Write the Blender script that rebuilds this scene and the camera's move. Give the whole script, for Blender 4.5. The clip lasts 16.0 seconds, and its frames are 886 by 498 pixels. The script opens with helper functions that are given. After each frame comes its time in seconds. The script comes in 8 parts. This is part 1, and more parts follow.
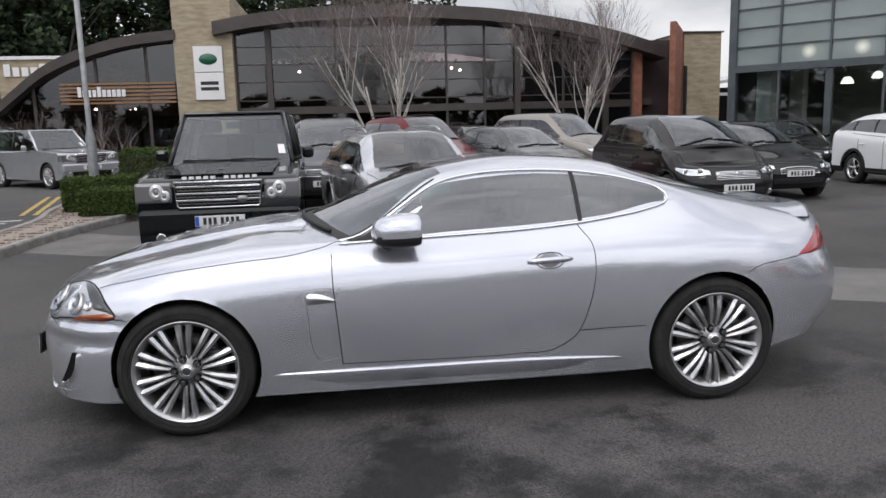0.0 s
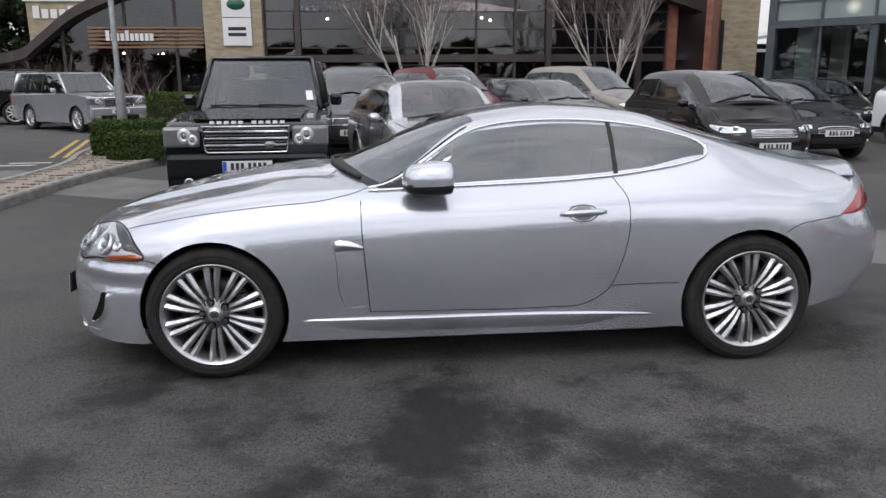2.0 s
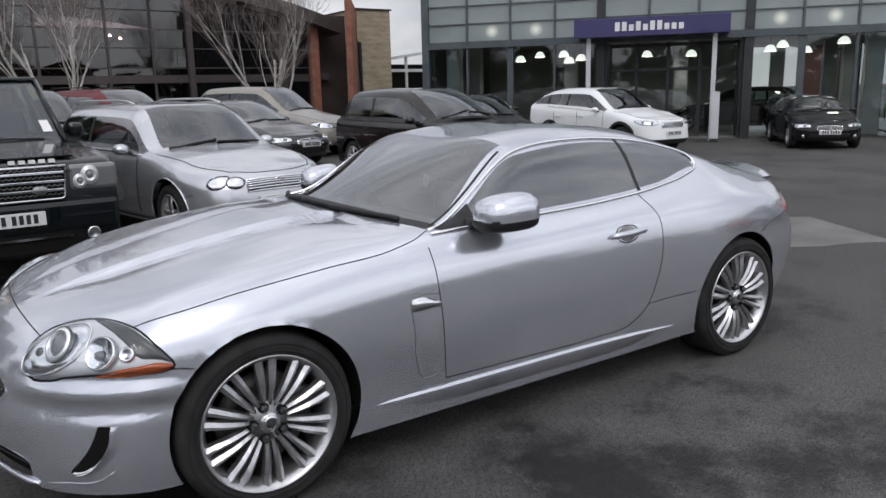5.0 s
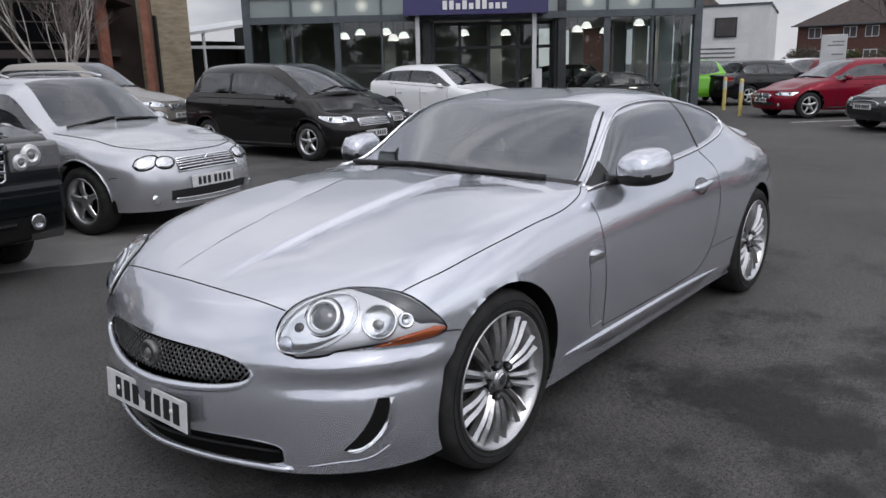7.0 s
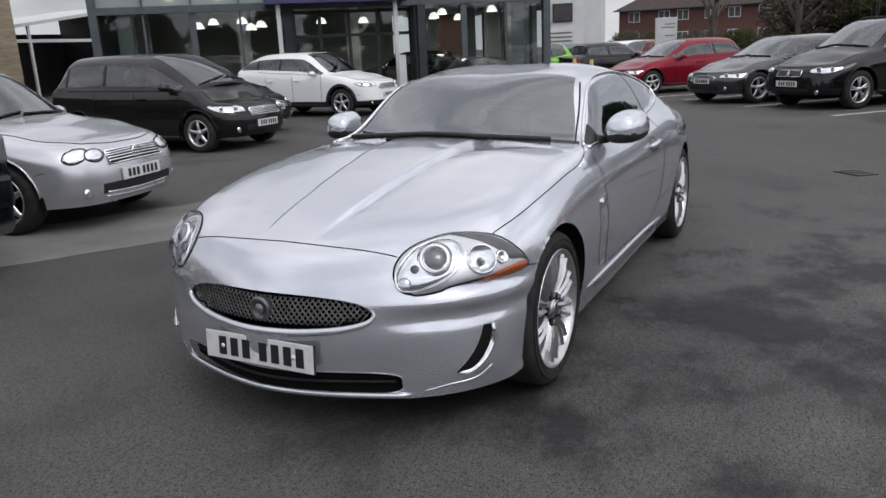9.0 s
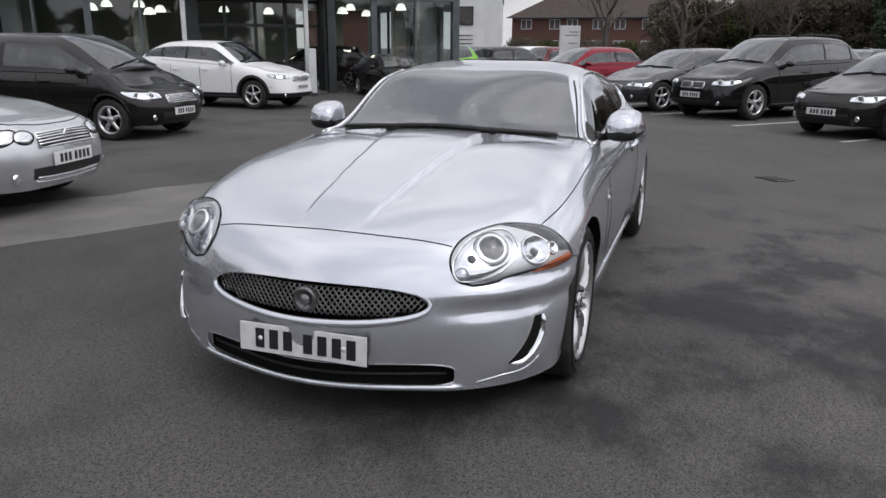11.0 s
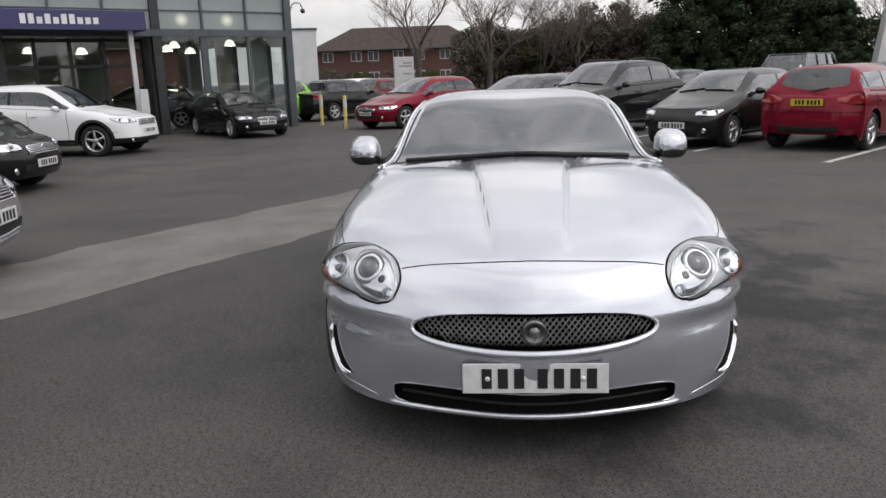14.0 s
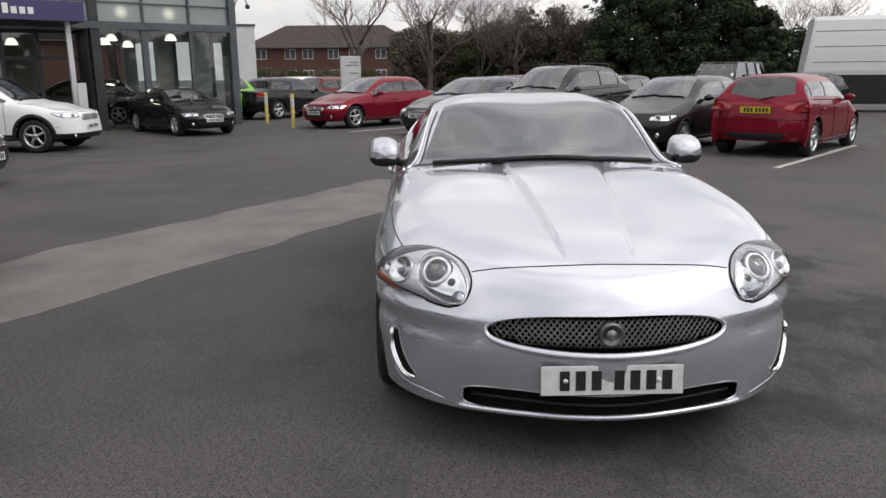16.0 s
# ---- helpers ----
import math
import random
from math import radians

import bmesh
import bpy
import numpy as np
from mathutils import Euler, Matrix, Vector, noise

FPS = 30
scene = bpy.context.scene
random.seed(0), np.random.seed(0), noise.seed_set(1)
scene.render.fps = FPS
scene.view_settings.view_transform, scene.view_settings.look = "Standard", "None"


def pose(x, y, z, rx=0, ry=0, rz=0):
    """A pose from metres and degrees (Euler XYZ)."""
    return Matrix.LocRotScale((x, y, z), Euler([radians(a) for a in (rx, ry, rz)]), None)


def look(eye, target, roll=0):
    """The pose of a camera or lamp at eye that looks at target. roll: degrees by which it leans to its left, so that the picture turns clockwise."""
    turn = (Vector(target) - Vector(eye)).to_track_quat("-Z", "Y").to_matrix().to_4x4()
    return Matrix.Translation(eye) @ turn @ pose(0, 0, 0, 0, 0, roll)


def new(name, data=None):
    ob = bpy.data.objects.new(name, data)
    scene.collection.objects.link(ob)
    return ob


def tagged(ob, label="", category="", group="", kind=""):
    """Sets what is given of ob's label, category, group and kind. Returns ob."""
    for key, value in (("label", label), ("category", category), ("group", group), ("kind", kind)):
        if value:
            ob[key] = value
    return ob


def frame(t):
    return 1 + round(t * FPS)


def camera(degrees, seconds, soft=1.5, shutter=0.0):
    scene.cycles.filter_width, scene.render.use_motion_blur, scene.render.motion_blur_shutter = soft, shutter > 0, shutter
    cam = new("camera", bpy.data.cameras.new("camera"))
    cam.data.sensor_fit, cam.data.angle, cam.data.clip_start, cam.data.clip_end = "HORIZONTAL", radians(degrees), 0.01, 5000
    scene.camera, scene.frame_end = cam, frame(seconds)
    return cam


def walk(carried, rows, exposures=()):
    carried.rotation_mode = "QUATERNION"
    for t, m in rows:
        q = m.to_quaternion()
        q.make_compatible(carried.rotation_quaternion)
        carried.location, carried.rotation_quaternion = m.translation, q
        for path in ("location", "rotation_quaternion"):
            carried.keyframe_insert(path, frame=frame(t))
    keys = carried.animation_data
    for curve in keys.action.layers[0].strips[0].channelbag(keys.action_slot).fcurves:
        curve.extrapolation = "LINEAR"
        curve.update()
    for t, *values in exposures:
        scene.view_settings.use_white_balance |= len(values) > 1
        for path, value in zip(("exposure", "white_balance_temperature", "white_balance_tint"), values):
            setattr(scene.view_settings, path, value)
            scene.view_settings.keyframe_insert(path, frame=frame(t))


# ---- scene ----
cam = camera(61.1, 16.0)
PATH = [
    (0, (-0.543, -4.581, 1.515), (-0.298, -2.623, 1.188), -1.5),
    (0.5, (-0.543, -4.58, 1.516), (-0.361, -2.617, 1.183), -1.3),
    (1, (-0.543, -4.581, 1.516), (-0.375, -2.619, 1.165), -0.4),
    (1.5, (-0.543, -4.581, 1.516), (-0.368, -2.622, 1.153), -0.6),
    (2, (-0.572, -4.518, 1.483), (-0.393, -2.576, 1.036), -0.3),
    (2.5, (-0.803, -4.375, 1.509), (-0.431, -2.442, 1.156), 0.7),
    (3, (-1.09, -4.167, 1.498), (-0.608, -2.259, 1.142), 0.8),
    (3.5, (-1.355, -3.934, 1.506), (-0.709, -2.076, 1.144), 0.5),
    (4, (-1.696, -3.74, 1.509), (-0.853, -1.968, 1.12), -0.4),
    (4.2, (-1.805, -3.671, 1.509), (-0.898, -1.932, 1.118), -0.6),
    (6.3, (-3.059, -2.718, 1.487), (-1.677, -1.332, 1.074), -1.2),
    (6.5, (-3.172, -2.616, 1.476), (-1.736, -1.287, 1.067), -0.9),
    (7, (-3.49, -2.349, 1.466), (-1.992, -1.112, 0.993), -1.3),
    (7.5, (-3.702, -2.088, 1.426), (-2.128, -0.94, 0.974), -2.7),
    (8, (-3.946, -1.925, 1.459), (-2.22, -1.022, 1.003), -3.4),
    (8.5, (-4.193, -1.836, 1.457), (-2.449, -0.966, 1.011), -3.9),
    (9, (-4.321, -1.883, 1.445), (-2.61, -0.983, 0.931), -2.6),
    (9.2, (-4.355, -1.894, 1.456), (-2.626, -1.009, 0.981), -2.6),
    (11.3, (-4.561, -1.117, 1.412), (-2.714, -0.55, 0.895), 0.0),
    (11.5, (-4.576, -0.974, 1.42), (-2.705, -0.453, 0.945), -1.1),
    (12, (-4.655, -0.601, 1.412), (-2.744, -0.234, 0.947), -1.3),
    (12.5, (-4.703, -0.266, 1.428), (-2.773, -0.028, 0.964), -3.0),
    (13, (-4.691, 0.008, 1.422), (-2.751, 0.162, 0.961), -3.9),
    (13.5, (-4.764, 0.143, 1.421), (-2.832, 0.264, 0.918), -3.4),
    (14, (-4.812, 0.139, 1.426), (-2.867, 0.275, 0.978), -1.8),
    (14.5, (-4.818, 0.135, 1.419), (-2.88, 0.281, 0.949), -1.9),
    (15, (-4.821, 0.157, 1.419), (-2.886, 0.326, 0.943), -1.2),
    (15.5, (-4.811, 0.301, 1.425), (-2.865, 0.374, 0.971), 2.9),
    (16, (-4.817, 0.671, 1.446), (-2.869, 0.623, 0.996), -0.5),
]
walk(cam, [(t, look(eye, target, roll)) for t, eye, target, roll in PATH], [(0.0, 0.19, 6550, 12), (4.0, 0.04, 6400, 12), (7.0, -0.06, 6400, 13), (9.0, 0.04, 6500, 12), (11.5, 0.08, 6600, 13), (13.0, 0.05, 6750, 13), (14.0, 0.1, 6800, 12), (16.0, 0.13, 6850, 12)])


# ---------------------------------------------------------------- light
world = bpy.data.worlds.new("overcast_sky")
scene.world = world
world.use_nodes = True
wn, wl = world.node_tree.nodes, world.node_tree.links
wn.clear()
w_out = wn.new("ShaderNodeOutputWorld")
w_bg = wn.new("ShaderNodeBackground")
w_sky = wn.new("ShaderNodeTexSky")
w_sky.sky_type = "NISHITA"
w_sky.sun_disc = False
w_sky.sun_elevation, w_sky.sun_rotation = radians(42), radians(200)
w_co = wn.new("ShaderNodeTexCoord")
w_map = wn.new("ShaderNodeMapping")
w_map.inputs["Scale"].default_value = (1.0, 1.0, 2.2)
w_noise = wn.new("ShaderNodeTexNoise")
w_noise.inputs["Scale"].default_value = 2.8
w_noise.inputs["Detail"].default_value = 6
w_noise.inputs["Roughness"].default_value = 0.55
w_ramp = wn.new("ShaderNodeValToRGB")
w_ramp.color_ramp.elements[0].position, w_ramp.color_ramp.elements[0].color = 0.38, (6.0, 6.25, 6.8, 1)
w_ramp.color_ramp.elements[1].position, w_ramp.color_ramp.elements[1].color = 0.63, (11.2, 11.25, 11.4, 1)
w_mix = wn.new("ShaderNodeMix")
w_mix.data_type = "RGBA"
w_mix.inputs[0].default_value = 0.9
wl.new(w_co.outputs["Generated"], w_map.inputs["Vector"])
wl.new(w_map.outputs["Vector"], w_noise.inputs["Vector"])
wl.new(w_noise.outputs["Fac"], w_ramp.inputs["Fac"])
wl.new(w_sky.outputs["Color"], w_mix.inputs[6])
wl.new(w_ramp.outputs["Color"], w_mix.inputs[7])
# an overcast sky is brightest overhead, towards the hidden sun
w_dot = wn.new("ShaderNodeVectorMath")
w_dot.operation = "DOT_PRODUCT"
w_dot.inputs[1].default_value = Vector((-12, -25, 34)).normalized()
w_high = wn.new("ShaderNodeMapRange")
w_high.inputs["From Min"].default_value, w_high.inputs["From Max"].default_value = -0.6, 1.0
w_high.inputs["To Min"].default_value, w_high.inputs["To Max"].default_value = 0.72, 1.5
w_mul = wn.new("ShaderNodeMix")
w_mul.data_type, w_mul.blend_type = "RGBA", "MULTIPLY"
w_mul.inputs[0].default_value = 1.0
wl.new(w_co.outputs["Generated"], w_dot.inputs[0])
wl.new(w_dot.outputs["Value"], w_high.inputs["Value"])
wl.new(w_mix.outputs[2], w_mul.inputs[6])
wl.new(w_high.outputs["Result"], w_mul.inputs[7])
wl.new(w_mul.outputs[2], w_bg.inputs["Color"])
w_bg.inputs["Strength"].default_value = 0.1
wl.new(w_bg.outputs["Background"], w_out.inputs["Surface"])

sun = new("sun", bpy.data.lights.new("sun", "SUN"))
sun.data.energy, sun.data.angle, sun.data.color = 0.75, radians(25), (1.0, 0.97, 0.93)
sun.matrix_world = look((-12, -25, 34), (0, 0, 0))


# ---------------------------------------------------------------- materials
def principled(name, color, rough=0.5, metal=0.0, coat=0.0, spec=0.5):
    m = bpy.data.materials.new(name)
    m.use_nodes = True
    b = m.node_tree.nodes["Principled BSDF"]
    b.inputs["Base Color"].default_value = (*color, 1)
    b.inputs["Roughness"].default_value = rough
    b.inputs["Metallic"].default_value = metal
    b.inputs["Coat Weight"].default_value = coat
    b.inputs["Coat Roughness"].default_value = 0.03
    b.inputs["Coat IOR"].default_value = 1.5
    b.inputs["Specular IOR Level"].default_value = spec
    return m, m.node_tree.nodes, m.node_tree.links, b


def noise_node(nodes, links, scale, detail=4.0, rough=0.55, stretch=None):
    co = nodes.new("ShaderNodeTexCoord")
    n = nodes.new("ShaderNodeTexNoise")
    n.inputs["Scale"].default_value, n.inputs["Detail"].default_value, n.inputs["Roughness"].default_value = scale, detail, rough
    src = co.outputs["Object"]
    if stretch:
        mp = nodes.new("ShaderNodeMapping")
        mp.inputs["Scale"].default_value = stretch
        links.new(src, mp.inputs["Vector"])
        src = mp.outputs["Vector"]
    links.new(src, n.inputs["Vector"])
    return n.outputs["Fac"]


def ramp_node(nodes, links, fac, stops):
    r = nodes.new("ShaderNodeValToRGB")
    e = r.color_ramp.elements
    while len(e) < len(stops):
        e.new(0.5)
    for el, (p, c) in zip(e, stops):
        el.position, el.color = p, (*c, 1) if len(c) == 3 else c
    links.new(fac, r.inputs["Fac"])
    return r.outputs["Color"]


def mix_node(nodes, links, kind, fac, a, b):
    m = nodes.new("ShaderNodeMix")
    m.data_type, m.blend_type = "RGBA", kind
    for sock, v in ((m.inputs[0], fac), (m.inputs[6], a), (m.inputs[7], b)):
        if isinstance(v, (int, float)):
            sock.default_value = v
        elif isinstance(v, tuple):
            sock.default_value = (*v, 1)
        else:
            links.new(v, sock)
    return m.outputs[2]


def add_bump(nodes, links, b, height, strength, distance):
    n = nodes.new("ShaderNodeBump")
    n.inputs["Strength"].default_value, n.inputs["Distance"].default_value = strength, distance
    links.new(height, n.inputs["Height"])
    links.new(n.outputs["Normal"], b.inputs["Normal"])


def mottled(name, dark, light, scale, rough=0.7, metal=0.0, grain=0.0, grain_scale=200.0, stretch=None, coat=0.0, spec=0.5):
    """A surface whose colour wanders between two tones, with a fine grain and relief."""
    m, nodes, links, b = principled(name, light, rough, metal, coat, spec)
    col = ramp_node(nodes, links, noise_node(nodes, links, scale, 6, 0.6, stretch), [(0.35, dark), (0.65, light)])
    fine = noise_node(nodes, links, grain_scale, 3, 0.6)
    g = ramp_node(nodes, links, fine, [(0.3, (0.72, 0.72, 0.72)), (0.7, (1.12, 1.12, 1.12))])
    col = mix_node(nodes, links, "MULTIPLY", 0.6, col, g)
    links.new(col, b.inputs["Base Color"])
    if grain:
        add_bump(nodes, links, b, fine, grain, 0.01)
    return m


def paint(name, color, metal=0.0, rough=0.35, flake=0.0, coat=0.75):
    """Lacquered car paint with a thin film of road dust."""
    m, nodes, links, b = principled(name, color, rough, metal, coat, 0.5 if metal > 0.5 else 0.03)
    dust = noise_node(nodes, links, 2.5, 5, 0.6)
    film = ramp_node(nodes, links, dust, [(0.3, color), (0.75, tuple(c * 0.95 + 0.003 for c in color))])
    links.new(film, b.inputs["Base Color"])
    if flake:
        f = noise_node(nodes, links, 900.0, 1, 0.5)
        t = ramp_node(nodes, links, f, [(0.3, tuple(c * (1 - flake) for c in color)), (0.7, tuple(min(1, c * (1 + flake)) for c in color))])
        links.new(t, b.inputs["Base Color"])
    return m


def glass(name, tint, ior=1.5):
    """A thin pane: what lies behind it, tinted, and the sky that it mirrors."""
    m = bpy.data.materials.new(name)
    m.use_nodes = True
    nodes, links = m.node_tree.nodes, m.node_tree.links
    nodes.clear()
    out = nodes.new("ShaderNodeOutputMaterial")
    mixer = nodes.new("ShaderNodeMixShader")
    clear = nodes.new("ShaderNodeBsdfTransparent")
    clear.inputs["Color"].default_value = (*tint, 1)
    gloss = nodes.new("ShaderNodeBsdfGlossy")
    gloss.inputs["Roughness"].default_value = 0.02
    gloss.inputs["Color"].default_value = (0.95, 0.97, 1.0, 1)
    fr = nodes.new("ShaderNodeFresnel")
    fr.inputs["IOR"].default_value = ior
    # both faces of the pane mirror: 2R / (1 + R)
    twice, more, both_faces = (nodes.new("ShaderNodeMath") for _ in range(3))
    twice.operation, more.operation, both_faces.operation = "MULTIPLY", "ADD", "DIVIDE"
    twice.inputs[1].default_value = 2.0
    more.inputs[1].default_value = 1.0
    links.new(fr.outputs["Fac"], twice.inputs[0])
    links.new(fr.outputs["Fac"], more.inputs[0])
    links.new(twice.outputs["Value"], both_faces.inputs[0])
    links.new(more.outputs["Value"], both_faces.inputs[1])
    links.new(both_faces.outputs["Value"], mixer.inputs["Fac"])
    links.new(clear.outputs["BSDF"], mixer.inputs[1])
    links.new(gloss.outputs["BSDF"], mixer.inputs[2])
    links.new(mixer.outputs["Shader"], out.inputs["Surface"])
    return m


def glow(name, color, strength):
    m, nodes, links, b = principled(name, color, 0.4)
    b.inputs["Emission Color"].default_value = (*color, 1)
    b.inputs["Emission Strength"].default_value = strength
    return m


SILVER = paint("silver_paint", (0.6, 0.62, 0.68), 0.74, 0.23, coat=1.0)
SILVER.node_tree.nodes["Principled BSDF"].inputs["Coat IOR"].default_value = 1.9
SILVER_B = paint("silver_paint_older", (0.56, 0.57, 0.6), 0.7, 0.27, coat=0.9)
BLACK_PAINT = paint("black_paint", (0.006, 0.006, 0.007), 0.0, 0.4, coat=0.85)
GREEN_BLACK = paint("dark_green_paint", (0.004, 0.006, 0.007), 0.2, 0.35, coat=0.85)
BLACK_BROWN = paint("black_metallic_paint", (0.012, 0.011, 0.011), 0.4, 0.35, coat=0.8)
GREY_PAINT = paint("dark_grey_paint", (0.045, 0.046, 0.05), 0.6, 0.26)
RED_PAINT = paint("red_paint", (0.2, 0.005, 0.02), 0.3, 0.28, coat=0.5)
DARK_RED = paint("dark_red_paint", (0.12, 0.008, 0.012), 0.3, 0.38)
WHITE_PAINT = paint("white_paint", (0.78, 0.79, 0.8), 0.0, 0.35)
GREEN_PAINT = paint("lime_green_paint", (0.16, 0.48, 0.03), 0.1, 0.35)
GOLD_PAINT = paint("champagne_paint", (0.27, 0.25, 0.22), 0.6, 0.4)
CHROME = principled("chrome", (0.8, 0.81, 0.83), 0.09, 1.0)[0]
ALLOY = mottled("wheel_alloy", (0.5, 0.5, 0.51), (0.62, 0.62, 0.63), 30.0, 0.3, 0.9, coat=0.6)
DULL_ALLOY = mottled("dull_alloy", (0.2, 0.2, 0.2), (0.32, 0.32, 0.33), 20.0, 0.4, 0.8)
RUBBER = mottled("tyre_rubber", (0.016, 0.016, 0.016), (0.03, 0.03, 0.03), 12.0, 0.82, grain=0.25, grain_scale=160.0, spec=0.3)
TRIM = mottled("black_plastic", (0.012, 0.012, 0.013), (0.022, 0.022, 0.023), 25.0, 0.55, grain=0.1, grain_scale=500.0, spec=0.4)
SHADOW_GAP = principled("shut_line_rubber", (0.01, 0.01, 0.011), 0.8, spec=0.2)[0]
LINER = principled("arch_liner", (0.008, 0.008, 0.008), 0.9, spec=0.1)[0]
DISC_IRON = principled("brake_iron", (0.09, 0.085, 0.08), 0.5, 0.8)[0]
CLOTH = mottled("seat_leather", (0.025, 0.024, 0.024), (0.04, 0.039, 0.038), 8.0, 0.6)
GLASS_SCREEN = glass("windscreen_glass", (0.62, 0.73, 0.69), 1.85)
HEADLINER = mottled("grey_headlining", (0.3, 0.3, 0.29), (0.38, 0.38, 0.37), 9.0, 0.9)
GLASS_CAR = glass("car_windscreen_glass", (0.72, 0.82, 0.79), 1.65)
GLASS_SIDE = glass("side_glass", (0.58, 0.66, 0.64), 1.55)
GLASS_DOOR = glass("coupe_door_glass", (0.34, 0.45, 0.43), 1.88)
GLASS_CLEAR = glass("lamp_cover", (0.97, 0.98, 0.99), 1.25)
GLASS_FACADE = glass("tinted_facade_glass", (0.27, 0.2, 0.21), 1.5)
GLASS_SHOP = glass("showroom_glass", (0.56, 0.62, 0.6), 1.5)
LAMP_SILVER = principled("lamp_reflector", (0.75, 0.76, 0.78), 0.16, 1.0)[0]
LAMP_DARK = principled("lamp_bezel", (0.05, 0.052, 0.055), 0.35, 0.3, 0.5)[0]
LAMP_BEZEL = principled("lamp_bezel_grey", (0.17, 0.17, 0.175), 0.35, 0.4, 0.5)[0]
LAMP_SHELL = principled("lamp_shell", (0.62, 0.625, 0.64), 0.32, 0.35, 0.3)[0]
LAMP_WHITE = principled("lamp_bright_edge", (0.85, 0.86, 0.87), 0.25, 0.7)[0]
WIRE = mottled("grille_wire", (0.13, 0.13, 0.13), (0.22, 0.22, 0.22), 20.0, 0.35, 0.85)
AMBER = principled("amber_lens", (0.42, 0.08, 0.01), 0.2, 0.0, 0.6)[0]
RED_LENS = principled("red_lens", (0.3, 0.004, 0.008), 0.15, 0.0, 1.0)[0]
PLATE_WHITE = mottled("plate_white", (0.6, 0.61, 0.62), (0.72, 0.72, 0.72), 30.0, 0.35)
PLATE_YELLOW = mottled("plate_yellow", (0.55, 0.42, 0.03), (0.62, 0.48, 0.04), 30.0, 0.35)
PLATE_BLUE = principled("plate_blue", (0.02, 0.08, 0.4), 0.4)[0]
INK = principled("plate_ink", (0.012, 0.012, 0.014), 0.5)[0]
LENS_GREY = principled("lens_grey_glass", (0.16, 0.165, 0.17), 0.08, 0.2, 1.0)[0]
SIGN_TAG = principled("pale_tag", (0.5, 0.52, 0.5), 0.6)[0]
STEEL_CAP = principled("white_screw_cap", (0.7, 0.7, 0.7), 0.4)[0]


# ---------------------------------------------------------------- building helpers
from mathutils.bvhtree import BVHTree


def smooth_mesh(name, verts, faces, material, smooth=True):
    me = bpy.data.meshes.new(name)
    me.from_pydata([tuple(map(float, v)) for v in verts], [], [tuple(map(int, f)) for f in faces])
    me.materials.append(material)
    if smooth:
        me.polygons.foreach_set("use_smooth", [True] * len(me.polygons))
    me.update()
    return me


def piece(name, verts, faces, material, parent=None, label="", smooth=True):
    ob = new(name, smooth_mesh(name, verts, faces, material, smooth))
    ob.parent = parent
    return tagged(ob, label)


def part(name, bm, material, parent=None, label="", smooth=False):
    me = bpy.data.meshes.new(name)
    bmesh.ops.recalc_face_normals(bm, faces=bm.faces[:])
    bm.to_mesh(me)
    bm.free()
    me.materials.append(material)
    if smooth:
        me.polygons.foreach_set("use_smooth", [True] * len(me.polygons))
    ob = new(name, me)
    ob.parent = parent
    return tagged(ob, label)


def thing(name, m, label, category, group="", kind=""):
    ob = new(name)
    ob.empty_display_size = 0.1
    ob.matrix_world = m
    return tagged(ob, label, category, group, kind)


def box(bm, x0, x1, y0, y1, z0, z1, bevel=0.0):
    ret = bmesh.ops.create_cube(bm, size=1.0)
    vs = ret["verts"]
    bmesh.ops.scale(bm, vec=(x1 - x0, y1 - y0, z1 - z0), verts=vs)
    bmesh.ops.translate(bm, vec=((x0 + x1) / 2, (y0 + y1) / 2, (z0 + z1) / 2), verts=vs)
    if bevel:
        es = list({e for v in vs for e in v.link_edges})
        bmesh.ops.bevel(bm, geom=es, offset=bevel, segments=2, affect="EDGES", profile=0.5)


def a_box(name, dims, material, parent=None, label="", bevel=0.0):
    bm = bmesh.new()
    box(bm, *dims, bevel)
    return part(name, bm, material, parent, label)


def lathe(profile, axis="y", n=40, closed=False):
    """Verts and faces of a profile of (radius, along) turned about an axis."""
    verts, faces, k = [], [], len(profile)
    for i in range(n):
        a = 2 * math.pi * i / n
        for r, h in profile:
            c, s = r * math.cos(a), r * math.sin(a)
            verts.append({"y": (c, h, s), "z": (c, s, h), "x": (h, c, s)}[axis])
    for i in range(n):
        for j in range(k if closed else k - 1):
            a, b = i * k + j, i * k + (j + 1) % k
            c, d = ((i + 1) % n) * k + (j + 1) % k, ((i + 1) % n) * k + j
            faces.append((a, b, c, d))
    return verts, faces


def tube(points, radius, n=6, closed=False):
    """Verts and faces of a round bar along points; radius may be one number or one for each point."""
    pts = [Vector(p) for p in points]
    k = len(pts)
    verts, faces = [], []
    side = None
    for i, p in enumerate(pts):
        d = (pts[(i + 1) % k] - pts[i - 1]) if closed else (pts[min(i + 1, k - 1)] - pts[max(i - 1, 0)])
        d = d.normalized() if d.length > 1e-9 else Vector((1, 0, 0))
        if side is None:
            side = d.orthogonal()
        side = (side - d * side.dot(d)).normalized()
        up = d.cross(side)
        r = radius[i] if isinstance(radius, (list, tuple)) else radius
        for j in range(n):
            a = 2 * math.pi * j / n
            verts.append(p + side * (r * math.cos(a)) + up * (r * math.sin(a)))
    for i in range(k if closed else k - 1):
        for j in range(n):
            a, b = i * n + j, i * n + (j + 1) % n
            c, d = ((i + 1) % k) * n + (j + 1) % n, ((i + 1) % k) * n + j
            faces.append((a, b, c, d))
    if not closed:
        faces.append(tuple(range(n - 1, -1, -1)))
        faces.append(tuple((k - 1) * n + j for j in range(n)))
    return verts, faces


